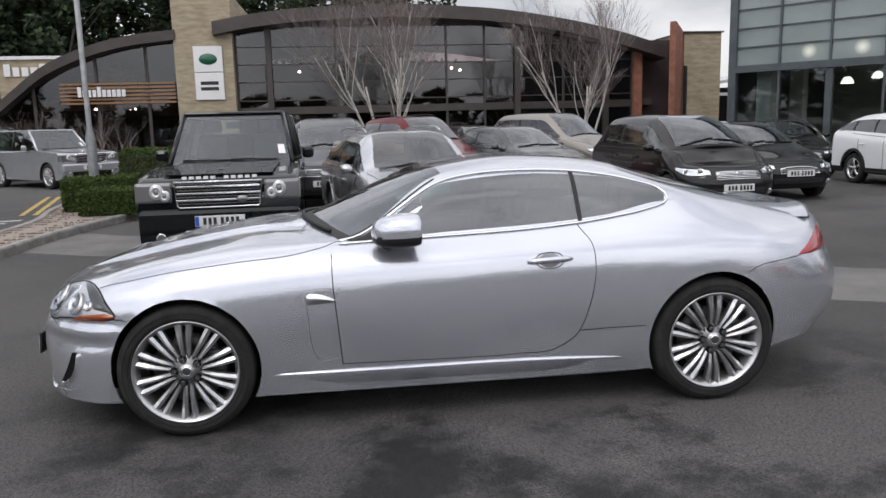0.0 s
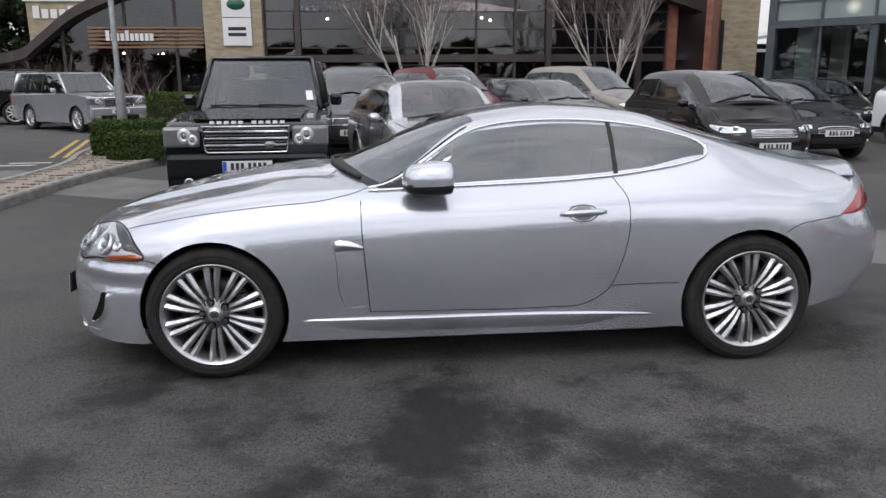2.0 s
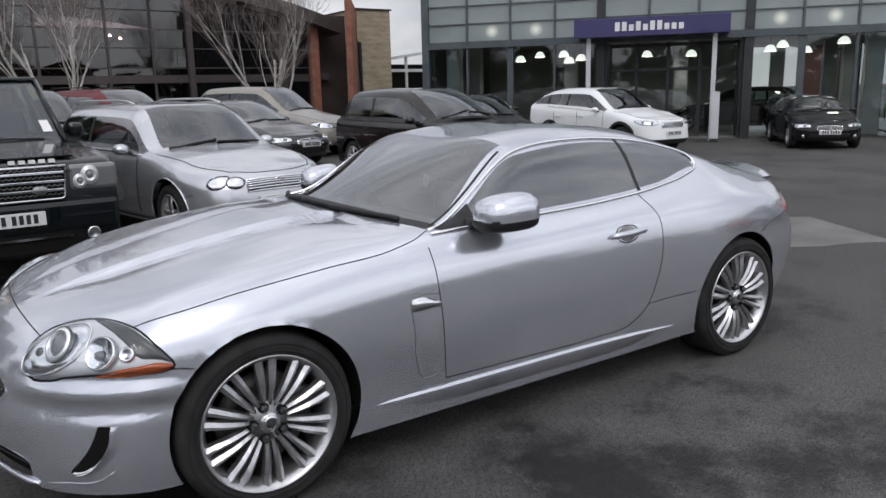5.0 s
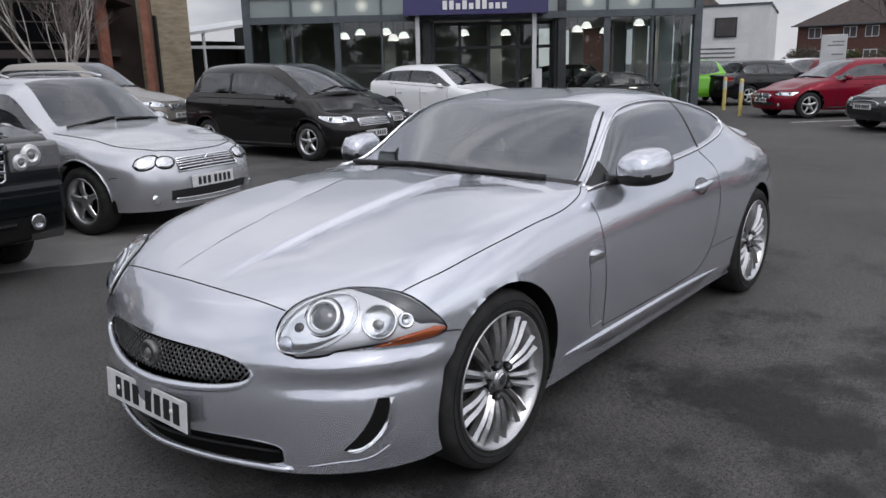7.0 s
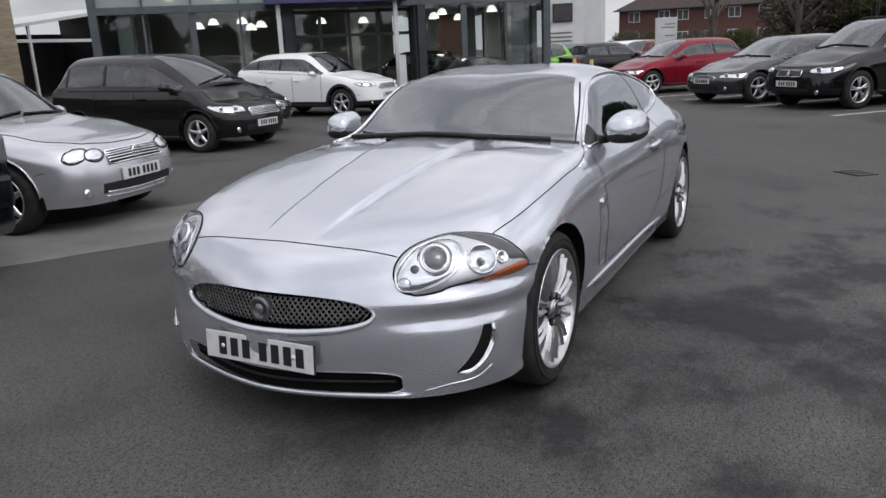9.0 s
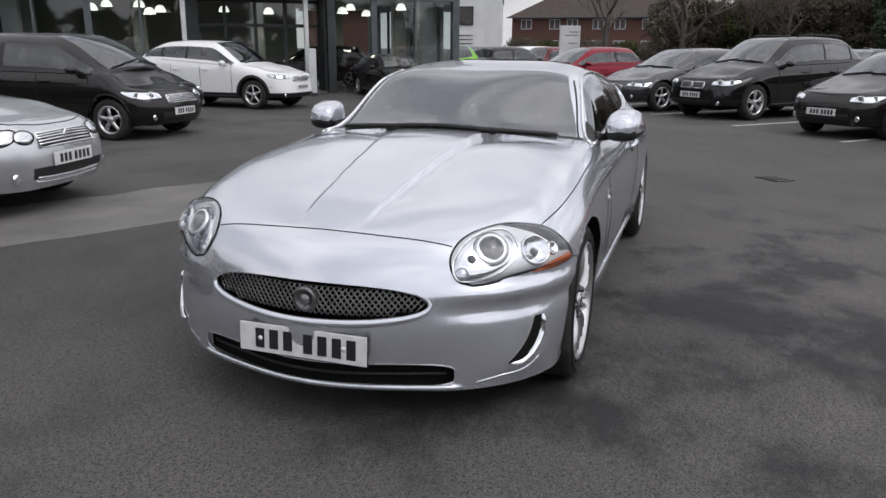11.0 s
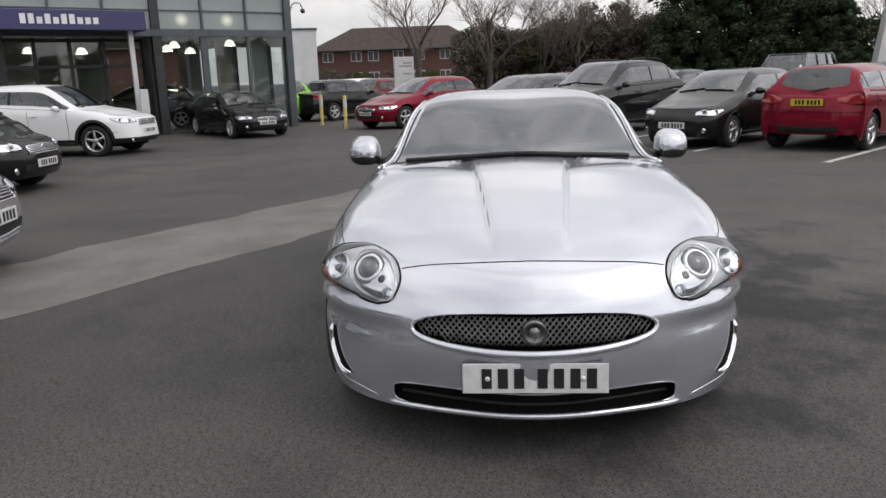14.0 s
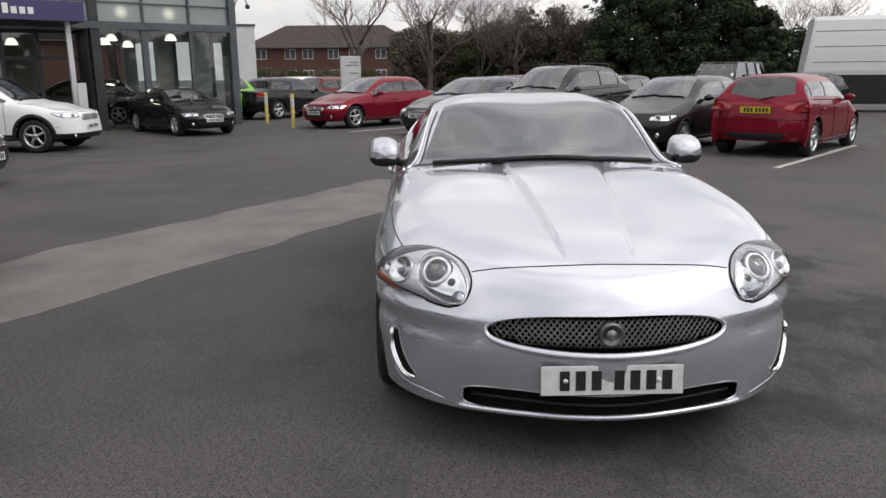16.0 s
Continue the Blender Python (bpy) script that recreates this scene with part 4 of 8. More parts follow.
# ---------------------------------------------------------------- ground and paving
def asphalt():
    m, nodes, links, b = principled("asphalt", (0.06, 0.06, 0.06), 0.75, spec=0.3)
    grit = noise_node(nodes, links, 150.0, 3, 0.75)
    coarse = noise_node(nodes, links, 38.0, 3, 0.7)
    blot = noise_node(nodes, links, 0.85, 9, 0.68)
    wide = noise_node(nodes, links, 0.13, 4, 0.5)
    col = ramp_node(nodes, links, blot, [(0.418, (0.026, 0.026, 0.027)), (0.458, (0.052, 0.051, 0.051)), (0.503, (0.081, 0.079, 0.079)), (0.62, (0.097, 0.094, 0.093))])
    # the blotches are strongest beside the coupe and fade out across the yard
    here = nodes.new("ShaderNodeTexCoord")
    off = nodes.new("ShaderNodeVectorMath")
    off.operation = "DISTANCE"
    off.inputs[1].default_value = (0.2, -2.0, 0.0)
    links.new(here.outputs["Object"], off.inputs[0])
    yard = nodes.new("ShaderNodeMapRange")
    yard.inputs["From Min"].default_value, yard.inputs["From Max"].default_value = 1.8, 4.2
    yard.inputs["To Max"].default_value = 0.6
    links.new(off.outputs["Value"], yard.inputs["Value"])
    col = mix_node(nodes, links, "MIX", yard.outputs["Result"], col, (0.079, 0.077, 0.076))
    tone = ramp_node(nodes, links, wide, [(0.35, (0.82, 0.82, 0.82)), (0.65, (1.15, 1.14, 1.13))])
    col = mix_node(nodes, links, "MULTIPLY", 1.0, col, tone)
    g = ramp_node(nodes, links, grit, [(0.3, (0.4, 0.4, 0.4)), (0.5, (1.0, 1.0, 1.0)), (0.7, (1.9, 1.87, 1.82))])
    col = mix_node(nodes, links, "MULTIPLY", 0.9, col, g)
    s = ramp_node(nodes, links, coarse, [(0.32, (0.68, 0.68, 0.68)), (0.5, (1, 1, 1)), (0.7, (1.35, 1.34, 1.3))])
    col = mix_node(nodes, links, "MULTIPLY", 0.8, col, s)
    # a wide ragged patch, part stain, part the coupe's contact shadow painted in, and pits between the stones
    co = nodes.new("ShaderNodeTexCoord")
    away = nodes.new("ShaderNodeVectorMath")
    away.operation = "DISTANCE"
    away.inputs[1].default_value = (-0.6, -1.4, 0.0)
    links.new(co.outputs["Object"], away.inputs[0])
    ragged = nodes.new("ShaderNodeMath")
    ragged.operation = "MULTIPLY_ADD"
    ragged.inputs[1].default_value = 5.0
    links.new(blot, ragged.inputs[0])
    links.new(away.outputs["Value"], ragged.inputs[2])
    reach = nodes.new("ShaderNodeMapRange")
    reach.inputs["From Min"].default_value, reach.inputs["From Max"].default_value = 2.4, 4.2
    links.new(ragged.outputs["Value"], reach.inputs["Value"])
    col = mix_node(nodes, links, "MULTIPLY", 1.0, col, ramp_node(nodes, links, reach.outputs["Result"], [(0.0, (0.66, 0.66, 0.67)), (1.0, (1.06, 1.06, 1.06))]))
    pit = noise_node(nodes, links, 75.0, 2, 0.6)
    col = mix_node(nodes, links, "MULTIPLY", 0.75, col, ramp_node(nodes, links, pit, [(0.38, (0.35, 0.35, 0.35)), (0.46, (1.0, 1.0, 1.0)), (0.66, (1.06, 1.05, 1.04)), (0.72, (1.5, 1.48, 1.44))]))
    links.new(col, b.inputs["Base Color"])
    r = ramp_node(nodes, links, blot, [(0.38, (0.6, 0.6, 0.6)), (0.55, (0.88, 0.88, 0.88))])
    links.new(r, b.inputs["Roughness"])
    add_bump(nodes, links, b, grit, 0.6, 0.012)
    return m


ASPHALT = asphalt()
PATCHING = mottled("worn_concrete_strip", (0.12, 0.117, 0.112), (0.18, 0.175, 0.168), 1.6, 0.85, grain=0.4, grain_scale=120.0)
VERGE = mottled("worn_verge", (0.05, 0.045, 0.03), (0.09, 0.095, 0.05), 3.0, 0.95, grain=0.6, grain_scale=40.0)
LINE_PAINT = mottled("road_line_paint", (0.3, 0.3, 0.29), (0.6, 0.6, 0.58), 9.0, 0.8, grain=0.3, grain_scale=140.0)
YELLOW_LINE = mottled("yellow_line_paint", (0.35, 0.24, 0.06), (0.5, 0.36, 0.1), 9.0, 0.8)
KERB = mottled("kerb_concrete", (0.2, 0.19, 0.18), (0.32, 0.31, 0.29), 6.0, 0.85, grain=0.3, grain_scale=90.0)
GRAVEL = mottled("pinkish_gravel", (0.16, 0.13, 0.11), (0.42, 0.36, 0.31), 60.0, 0.9, grain=0.8, grain_scale=50.0)
SANDSTONE = mottled("sandstone", (0.28, 0.23, 0.16), (0.42, 0.36, 0.26), 1.8, 0.9, grain=0.35, grain_scale=40.0, stretch=(1, 1, 4))
RED_STONE = mottled("red_brick_cladding", (0.22, 0.09, 0.06), (0.32, 0.14, 0.095), 3.0, 0.9, grain=0.3, grain_scale=40.0)
BROWN_METAL = mottled("brown_cladding", (0.045, 0.036, 0.034), (0.065, 0.052, 0.05), 1.4, 0.5, 0.1)
DARK_FRAME = mottled("dark_frame_metal", (0.03, 0.033, 0.036), (0.045, 0.05, 0.053), 3.0, 0.4, 0.3)
GREY_FRAME = mottled("grey_frame_metal", (0.07, 0.085, 0.095), (0.1, 0.115, 0.125), 3.0, 0.4, 0.3)
SPANDREL = mottled("spandrel_glass", (0.2, 0.235, 0.235), (0.26, 0.3, 0.295), 0.6, 0.18, 0.0, coat=0.6)
def glow_panel():
    """Obscured glass with the glow of an unmodelled ceiling lamp painted into its emission."""
    m, nodes, links, b = principled("glow_spandrel_glass", (0.23, 0.27, 0.265), 0.18, 0.0, 0.6)
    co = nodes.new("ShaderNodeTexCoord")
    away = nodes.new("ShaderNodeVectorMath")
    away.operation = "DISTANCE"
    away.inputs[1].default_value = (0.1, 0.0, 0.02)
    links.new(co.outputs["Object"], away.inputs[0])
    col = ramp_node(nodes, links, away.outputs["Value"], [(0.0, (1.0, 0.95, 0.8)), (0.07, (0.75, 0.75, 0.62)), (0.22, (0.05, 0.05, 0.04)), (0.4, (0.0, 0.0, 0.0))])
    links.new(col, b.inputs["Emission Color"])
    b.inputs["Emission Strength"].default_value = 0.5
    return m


GLOW_SPANDREL = glow_panel()
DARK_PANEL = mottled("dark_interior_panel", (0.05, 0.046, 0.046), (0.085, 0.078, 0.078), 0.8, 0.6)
WHITE_WALL = mottled("white_render_wall", (0.62, 0.63, 0.64), (0.72, 0.73, 0.74), 1.2, 0.9)
INNER_WALL = mottled("showroom_wall", (0.42, 0.42, 0.4), (0.52, 0.52, 0.5), 0.7, 0.8)
INNER_FLOOR = mottled("showroom_tiles", (0.13, 0.13, 0.13), (0.2, 0.2, 0.19), 2.0, 0.25)
BLUE_SIGN = mottled("deep_blue_sign", (0.016, 0.012, 0.09), (0.022, 0.016, 0.115), 1.2, 0.35, coat=0.4)
SIGN_WHITE = mottled("sign_white", (0.7, 0.7, 0.71), (0.78, 0.78, 0.78), 2.0, 0.5)
SIGN_GREEN = principled("sign_green", (0.01, 0.09, 0.05), 0.4)[0]
STEEL_WHITE = mottled("white_steel", (0.5, 0.52, 0.53), (0.62, 0.63, 0.64), 2.0, 0.45)
GALVANISED = mottled("galvanised_steel", (0.22, 0.23, 0.235), (0.32, 0.33, 0.335), 6.0, 0.45, 0.5)
DOME_GLOW = glow("opal_dome", (0.95, 0.93, 0.88), 1.6)
LAMP_GLOW = glow("lit_lamp", (1.0, 0.92, 0.78), 22.0)
SLAT_WOOD = mottled("cedar_slats", (0.2, 0.1, 0.05), (0.3, 0.17, 0.09), 12.0, 0.7, stretch=(1, 8, 8))
BRICK = mottled("brown_red_brick", (0.085, 0.042, 0.034), (0.13, 0.064, 0.05), 5.0, 0.9, grain=0.3, grain_scale=20.0)
ROOF_TILE = mottled("brown_roof_tiles", (0.04, 0.029, 0.026), (0.066, 0.048, 0.042), 2.0, 0.9, grain=0.4, grain_scale=12.0)
BOLLARD_YELLOW = mottled("yellow_bollard_paint", (0.5, 0.38, 0.1), (0.66, 0.55, 0.2), 8.0, 0.6)
BARK_PALE = mottled("pale_birch_bark", (0.3, 0.27, 0.24), (0.6, 0.57, 0.54), 7.0, 0.9, grain=0.3, grain_scale=60.0, stretch=(1, 1, 3))
BARK_DARK = mottled("dark_bark", (0.05, 0.042, 0.036), (0.1, 0.085, 0.075), 6.0, 0.95, grain=0.4, grain_scale=30.0)
BARK_TWIG = mottled("birch_twigs", (0.17, 0.135, 0.125), (0.3, 0.255, 0.24), 6.0, 0.95)
BARK_GREY = mottled("twig_bark", (0.12, 0.095, 0.085), (0.2, 0.165, 0.15), 6.0, 0.95)


def leafy(name, dark, light):
    m, nodes, links, b = principled(name, light, 0.9, spec=0.08)
    geo = nodes.new("ShaderNodeNewGeometry")
    col = ramp_node(nodes, links, geo.outputs["Random Per Island"], [(0.0, dark), (1.0, light)])
    links.new(col, b.inputs["Base Color"])
    return m


LEAF_DARK = leafy("dark_evergreen_leaves", (0.018, 0.026, 0.016), (0.055, 0.078, 0.042))
LEAF_HEDGE = leafy("box_hedge_leaves", (0.025, 0.04, 0.012), (0.075, 0.11, 0.035))
LEAF_BROWN = leafy("winter_scrub", (0.06, 0.052, 0.042), (0.15, 0.135, 0.105))
LEAF_OLIVE = leafy("olive_scrub", (0.03, 0.038, 0.012), (0.09, 0.1, 0.04))

n = 60
gx = [(-400 + 800 * i / n) for i in range(n + 1)]
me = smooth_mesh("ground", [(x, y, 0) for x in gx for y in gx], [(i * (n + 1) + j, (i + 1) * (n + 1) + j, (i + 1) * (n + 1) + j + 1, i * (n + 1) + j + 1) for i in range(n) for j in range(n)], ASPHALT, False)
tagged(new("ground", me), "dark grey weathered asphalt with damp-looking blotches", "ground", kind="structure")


def flat_strip(name, a, b, width, z, material, label, category="marking", wobble=0.0, parent=None):
    """A thin painted or laid strip from a to b."""
    a, b = Vector((*a, 0)), Vector((*b, 0))
    d = (b - a)
    k = max(2, int(d.length / 0.25))
    nrm = Vector((-d.y, d.x, 0)).normalized()
    verts, faces = [], []
    for i in range(k + 1):
        p = a + d * (i / k)
        for s in (-1, 1):
            w = width / 2 + wobble * (noise.noise(Vector((p.x * 1.7, p.y * 1.7, s * 5.0))))
            for zz in (0.0, z):
                verts.append(p + nrm * (s * w) + Vector((0, 0, zz)))
    for i in range(k):
        o = i * 4
        faces += [(o + 1, o + 5, o + 7, o + 3), (o, o + 4, o + 5, o + 1), (o + 2, o + 3, o + 7, o + 6)]
    ob = piece(name, verts, faces, material, parent, smooth=False)
    return tagged(ob, label, category, kind="structure")


flat_strip("pavement_strip", (-7.03, 7.94), (5.6, 0.68), 1.54, 0.004, PATCHING, "paler grey worn strip of old surfacing across the asphalt", "paving", 0.12)
D = Vector((0.735, -0.678))
for x, y in ((6.7, -4.8), (8.75, -3.4), (10.8, -1.85), (12.8, -0.2), (14.8, 1.4), (15.5, 2.65)):
    flat_strip("bay_line", (x, y), (x + D.x * 4.8, y + D.y * 4.8), 0.1, 0.005, LINE_PAINT, "worn white painted parking bay line", "marking", 0.012)

# small iron drain beside the bays
drain = thing("drain_cover", pose(4.58, -2.13, 0, 0, 0, 40), "small dark iron drain cover let into the asphalt", "drain")
bm = bmesh.new()
box(bm, -0.17, 0.17, -0.13, 0.13, 0.0, 0.012, 0.004)
part("frame", bm, DARK_FRAME, drain)
for k in range(5):
    a_box("grate_bar", (-0.13, 0.13, -0.1 + k * 0.046, -0.076 + k * 0.046, 0.012, 0.018), DISC_IRON, drain)

# planted island with a concrete kerb
isl = [(-4.98, 3.2), (-4.92, 5.6), (-4.8, 7.0), (-4.55, 8.4), (-4.3, 9.6), (-3.9, 12.0), (-3.4, 15.0), (-4.6, 15.6), (-6.2, 14.2), (-6.3, 12.0), (-6.1, 10.2), (-5.75, 8.8), (-5.7, 7.0), (-5.9, 5.0), (-6.0, 3.2)]
isl = [tuple(p) for p in spline_points([(*p, 0) for p in isl + isl[:1]], 90)][:-1]
k = len(isl)
bm = bmesh.new()
ring = [bm.verts.new((p[0], p[1], 0.1)) for p in isl]
bmesh.ops.triangle_fill(bm, use_beauty=True, edges=[bm.edges.new((ring[i], ring[(i + 1) % k])) for i in range(k)])
bed = part("gravel_bed", bm, GRAVEL)
tagged(bed, "pinkish-brown gravel bed of the planted island", "gravel", kind="structure")
kerb_thing = thing("kerb", pose(0, 0, 0), "grey concrete kerb round the planted island", "kerb", kind="structure")
for i in range(0, k, 2):
    a, b2 = Vector(isl[i]), Vector(isl[(i + 2) % k])
    d = (b2 - a).normalized()
    nrm = Vector((d.y, -d.x, 0))
    q = [a + d * 0.006, b2 - d * 0.006]
    vs = [p + nrm * o + Vector((0, 0, z)) for p in q for o, z in ((0.06, 0), (0.06, 0.1), (0.045, 0.125), (-0.06, 0.125), (-0.06, 0))]
    piece("kerbstone", vs, [(0, 1, 6, 5), (1, 2, 7, 6), (2, 3, 8, 7), (3, 4, 9, 8), (0, 4, 3, 2, 1), (5, 6, 7, 8, 9)], KERB, kerb_thing, smooth=False)
rng = random.Random(5)
pv, pf = [], []
for _ in range(2600):
    j = rng.random()
    p = Vector(isl[rng.randrange(k)])
    t = 0.08 + 0.92 * math.sqrt(rng.random())
    core = Vector((-5.25 + 0.08 * (p.y - 8), p.y, 0))
    q = core + (p - core) * t * 0.95
    s = rng.uniform(0.012, 0.028)
    o = len(pv)
    zc = 0.105 + s * 0.3
    pv += [q + Vector((s, 0, zc)), q + Vector((-s * 0.8, s * 0.3, zc)), q + Vector((0.1 * s, s, zc)), q + Vector((0, -s, zc)), q + Vector((0, 0, zc + s * 0.8)), q + Vector((0, 0, zc - s))]
    pf += [(o, o + 2, o + 4), (o + 2, o + 1, o + 4), (o + 1, o + 3, o + 4), (o + 3, o, o + 4), (o, o + 5, o + 2), (o + 2, o + 5, o + 1), (o + 1, o + 5, o + 3), (o + 3, o + 5, o)]
tagged(piece("pebbles", pv, pf, GRAVEL, smooth=False), "loose pinkish-brown pebbles on the gravel bed", "gravel", kind="stuff")
verge = [(8.6, -9.4), (10.4, -8.9), (14.2, -11.4), (19.0, -15.0), (17.0, -18.0), (12.0, -14.0), (8.2, -11.2)]
bm = bmesh.new()
bm.faces.new([bm.verts.new((*p[:2], 0.006)) for p in closed_spline([(*q, 0) for q in verge], 48)])
tagged(part("grass_verge", bm, VERGE), "worn brownish-green grass verge beside the lorry", "grass", kind="structure")
flat_strip("road_edge_line", (-6.5, 10.6), (-7.6, 15.0), 0.1, 0.005, YELLOW_LINE, "faded double yellow line beside the island", "marking", 0.01)
flat_strip("road_edge_line", (-6.75, 10.6), (-7.85, 15.0), 0.1, 0.005, YELLOW_LINE, "faded double yellow line beside the island", "marking", 0.01)
for i in range(4):
    flat_strip("give_way_dash", (-6.5 - i * 1.0, 9.35 - i * 0.1), (-7.2 - i * 1.0, 9.28 - i * 0.1), 0.14, 0.005, LINE_PAINT, "white painted give-way dash", "marking", 0.01)
    flat_strip("give_way_dash", (-6.4 - i * 1.0, 9.75 - i * 0.1), (-7.1 - i * 1.0, 9.68 - i * 0.1), 0.14, 0.005, LINE_PAINT, "white painted give-way dash", "marking", 0.01)


# ---------------------------------------------------------------- plants
def leaves(rng, centres, count, size, squash=0.9):
    """Small bent leaf quads in clumps (x, y, z, radius)."""
    verts, faces = [], []
    weights = [c[3] ** 2 for c in centres]
    for c in rng.choices(centres, weights, k=count):
        d = Vector((rng.gauss(0, 1), rng.gauss(0, 1), rng.gauss(0, 1))).normalized()
        p = Vector(c[:3]) + Vector((d.x, d.y, d.z * squash)) * c[3] * (rng.random() ** 0.35)
        a = Vector((rng.gauss(0, 1), rng.gauss(0, 1), rng.gauss(0, 0.6))).normalized()
        b = a.cross(d).normalized() if abs(a.dot(d)) < 0.95 else a.orthogonal()
        s = size * rng.uniform(0.6, 1.4)
        o = len(verts)
        verts += [p - a * s, p + b * s * 0.55, p + a * s, p - b * s * 0.55]
        faces.append((o, o + 1, o + 2, o + 3))
    return verts, faces


def branches(rng, base, direction, length, radius, depth, out, spread=0.5, lift=0.12, ratio=0.72, kids=(2, 3), thin=0.5):
    """A limb and, in turn, its twigs, as tapered bars in out[depth]."""
    pts, rad = [Vector(base)], [radius]
    d = Vector(direction).normalized()
    steps = 5 if depth > 1 else 3
    for i in range(steps):
        d = (d + Vector((rng.gauss(0, 0.09), rng.gauss(0, 0.09), lift * 0.5))).normalized()
        pts.append(pts[-1] + d * (length / steps))
        rad.append(radius * (1 - 0.45 * (i + 1) / steps) if depth > 0 else radius * (1 - 0.8 * (i + 1) / steps))
    out.append((depth, pts, rad))
    if depth == 0:
        return
    for _ in range(rng.randint(*kids)):
        t = rng.uniform(0.35, 1.0)
        i = min(steps - 1, int(t * steps))
        p = pts[i].lerp(pts[i + 1], t * steps - i)
        side = Vector((rng.gauss(0, 1), rng.gauss(0, 1), rng.gauss(0, 0.3))).normalized()
        branches(rng, p, d + side * spread, length * ratio * rng.uniform(0.75, 1.1), max(0.0035, rad[i] * thin), depth - 1, out, spread, lift, ratio, kids, thin)


def bare_tree(name, m, label, seed, stems, height, radius, depth, bark, twig, spread=0.5, lean=0.35, kids=(2, 3), ratio=0.72, first=0.45, thin=0.5):
    rng = random.Random(seed)
    limbs = []
    for k in range(stems):
        a = 2 * math.pi * k / stems + rng.uniform(-0.5, 0.5)
        l = lean * rng.uniform(0.5, 1.2) if stems > 1 else 0.02
        branches(rng, (0.12 * math.cos(a) if stems > 1 else 0, 0.12 * math.sin(a) if stems > 1 else 0, -0.05), (l * math.cos(a), l * math.sin(a), 1), height * first * rng.uniform(0.85, 1.15), radius, depth, limbs, spread, 0.12, ratio, kids, thin)
    t = thing(name, m, label, "tree")
    thick = [tube(p, r, 6) for d, p, r in limbs if d >= depth - 1]
    thin = [tube(p, r, 4) for d, p, r in limbs if d < depth - 1]
    piece("trunk", *merge(*thick), bark, t)
    piece("crown", *merge(*thin), twig, t, "bare leafless twigs")
    return t


def leafy_tree(name, m, label, seed, height, width, leaf, count, size, trunk_h=0.2, category="tree"):
    rng = random.Random(seed)
    t = thing(name, m, label, category)
    centres = []
    sway = [rng.uniform(0, 6.28) for _ in range(4)]
    for _ in range(260):
        h = rng.uniform(trunk_h, 1.0) ** 1.1
        a = rng.uniform(0, 2 * math.pi)
        # the outline swells and draws in round the crown
        w = width * 0.5 * math.sqrt(max(0.05, 1 - ((h - 0.42) / 0.64) ** 2)) * (1 + 0.16 * math.sin(2 * a + sway[0] + 4 * h) + 0.12 * math.sin(5 * a + sway[1]) + 0.1 * math.sin(9 * h + sway[2]))
        q = w * rng.random() ** 0.4 * 0.95
        centres.append((q * math.cos(a), q * math.sin(a), h * height * 0.95, width * rng.choice((0.03, 0.045, 0.06, 0.085, 0.13))))
    v, f = leaves(rng, centres, count, size)
    limbs = []
    branches(rng, (0, 0, -0.1), (0, 0, 1), height * 0.6, width * 0.035, 2, limbs, 0.6)
    piece("trunk", *tube(limbs[0][1], limbs[0][2], 6), BARK_DARK, t)
    for _, p, r in limbs[1:]:
        piece("limb", *tube(p, r, 5), BARK_DARK, t)
    piece("crown", v, f, leaf, t, smooth=False)
    return t


def hedge(name, m, lx, ly, h, seed, count, label):
    rng = random.Random(seed)
    verts, faces = [], []
    for _ in range(count):
        side = rng.randrange(5)
        u, w = rng.uniform(-1, 1), rng.uniform(0, 1)
        p = [Vector((u * lx, -ly, w * h)), Vector((u * lx, ly, w * h)), Vector((-lx, u * ly, w * h)), Vector((lx, u * ly, w * h)), Vector((u * lx, rng.uniform(-1, 1) * ly, h))][side]
        p = p * rng.uniform(0.9, 1.02) + Vector((0, 0, rng.gauss(0, 0.02) * (1 if side == 4 else 0) + 0.02))
        a = Vector((rng.gauss(0, 1), rng.gauss(0, 1), rng.gauss(0, 1))).normalized()
        b = a.orthogonal().normalized()
        s = rng.uniform(0.016, 0.032)
        o = len(verts)
        verts += [p - a * s, p + b * s * 0.6, p + a * s, p - b * s * 0.6]
        faces.append((o, o + 1, o + 2, o + 3))
    t = thing(name, m, label, "hedge")
    piece("foliage", verts, faces, LEAF_HEDGE, t, smooth=False)
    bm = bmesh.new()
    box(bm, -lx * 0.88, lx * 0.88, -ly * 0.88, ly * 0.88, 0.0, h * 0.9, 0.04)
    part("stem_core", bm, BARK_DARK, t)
    return t


# ---------------------------------------------------------------- brown showroom with the curved roof
brown = thing("curved_showroom", pose(0, 0, 0), "brown glass car showroom with a curved overhanging roof and stone pillar", "building")
AY = 30.0
roof_x = [-5.9, -4.35, -1.7, 1.8, 5.6, 9.5, 12.1, 14.2]
roof_z = [6.05, 6.33, 6.6, 6.72, 6.55, 6.02, 5.43, 4.8]
wave_x = [-17.5, -15.13, -14.4, -12.9, -11.2, -9.4, -7.5]
wave_z = [2.35, 2.72, 3.25, 4.37, 5.1, 5.55, 5.78]


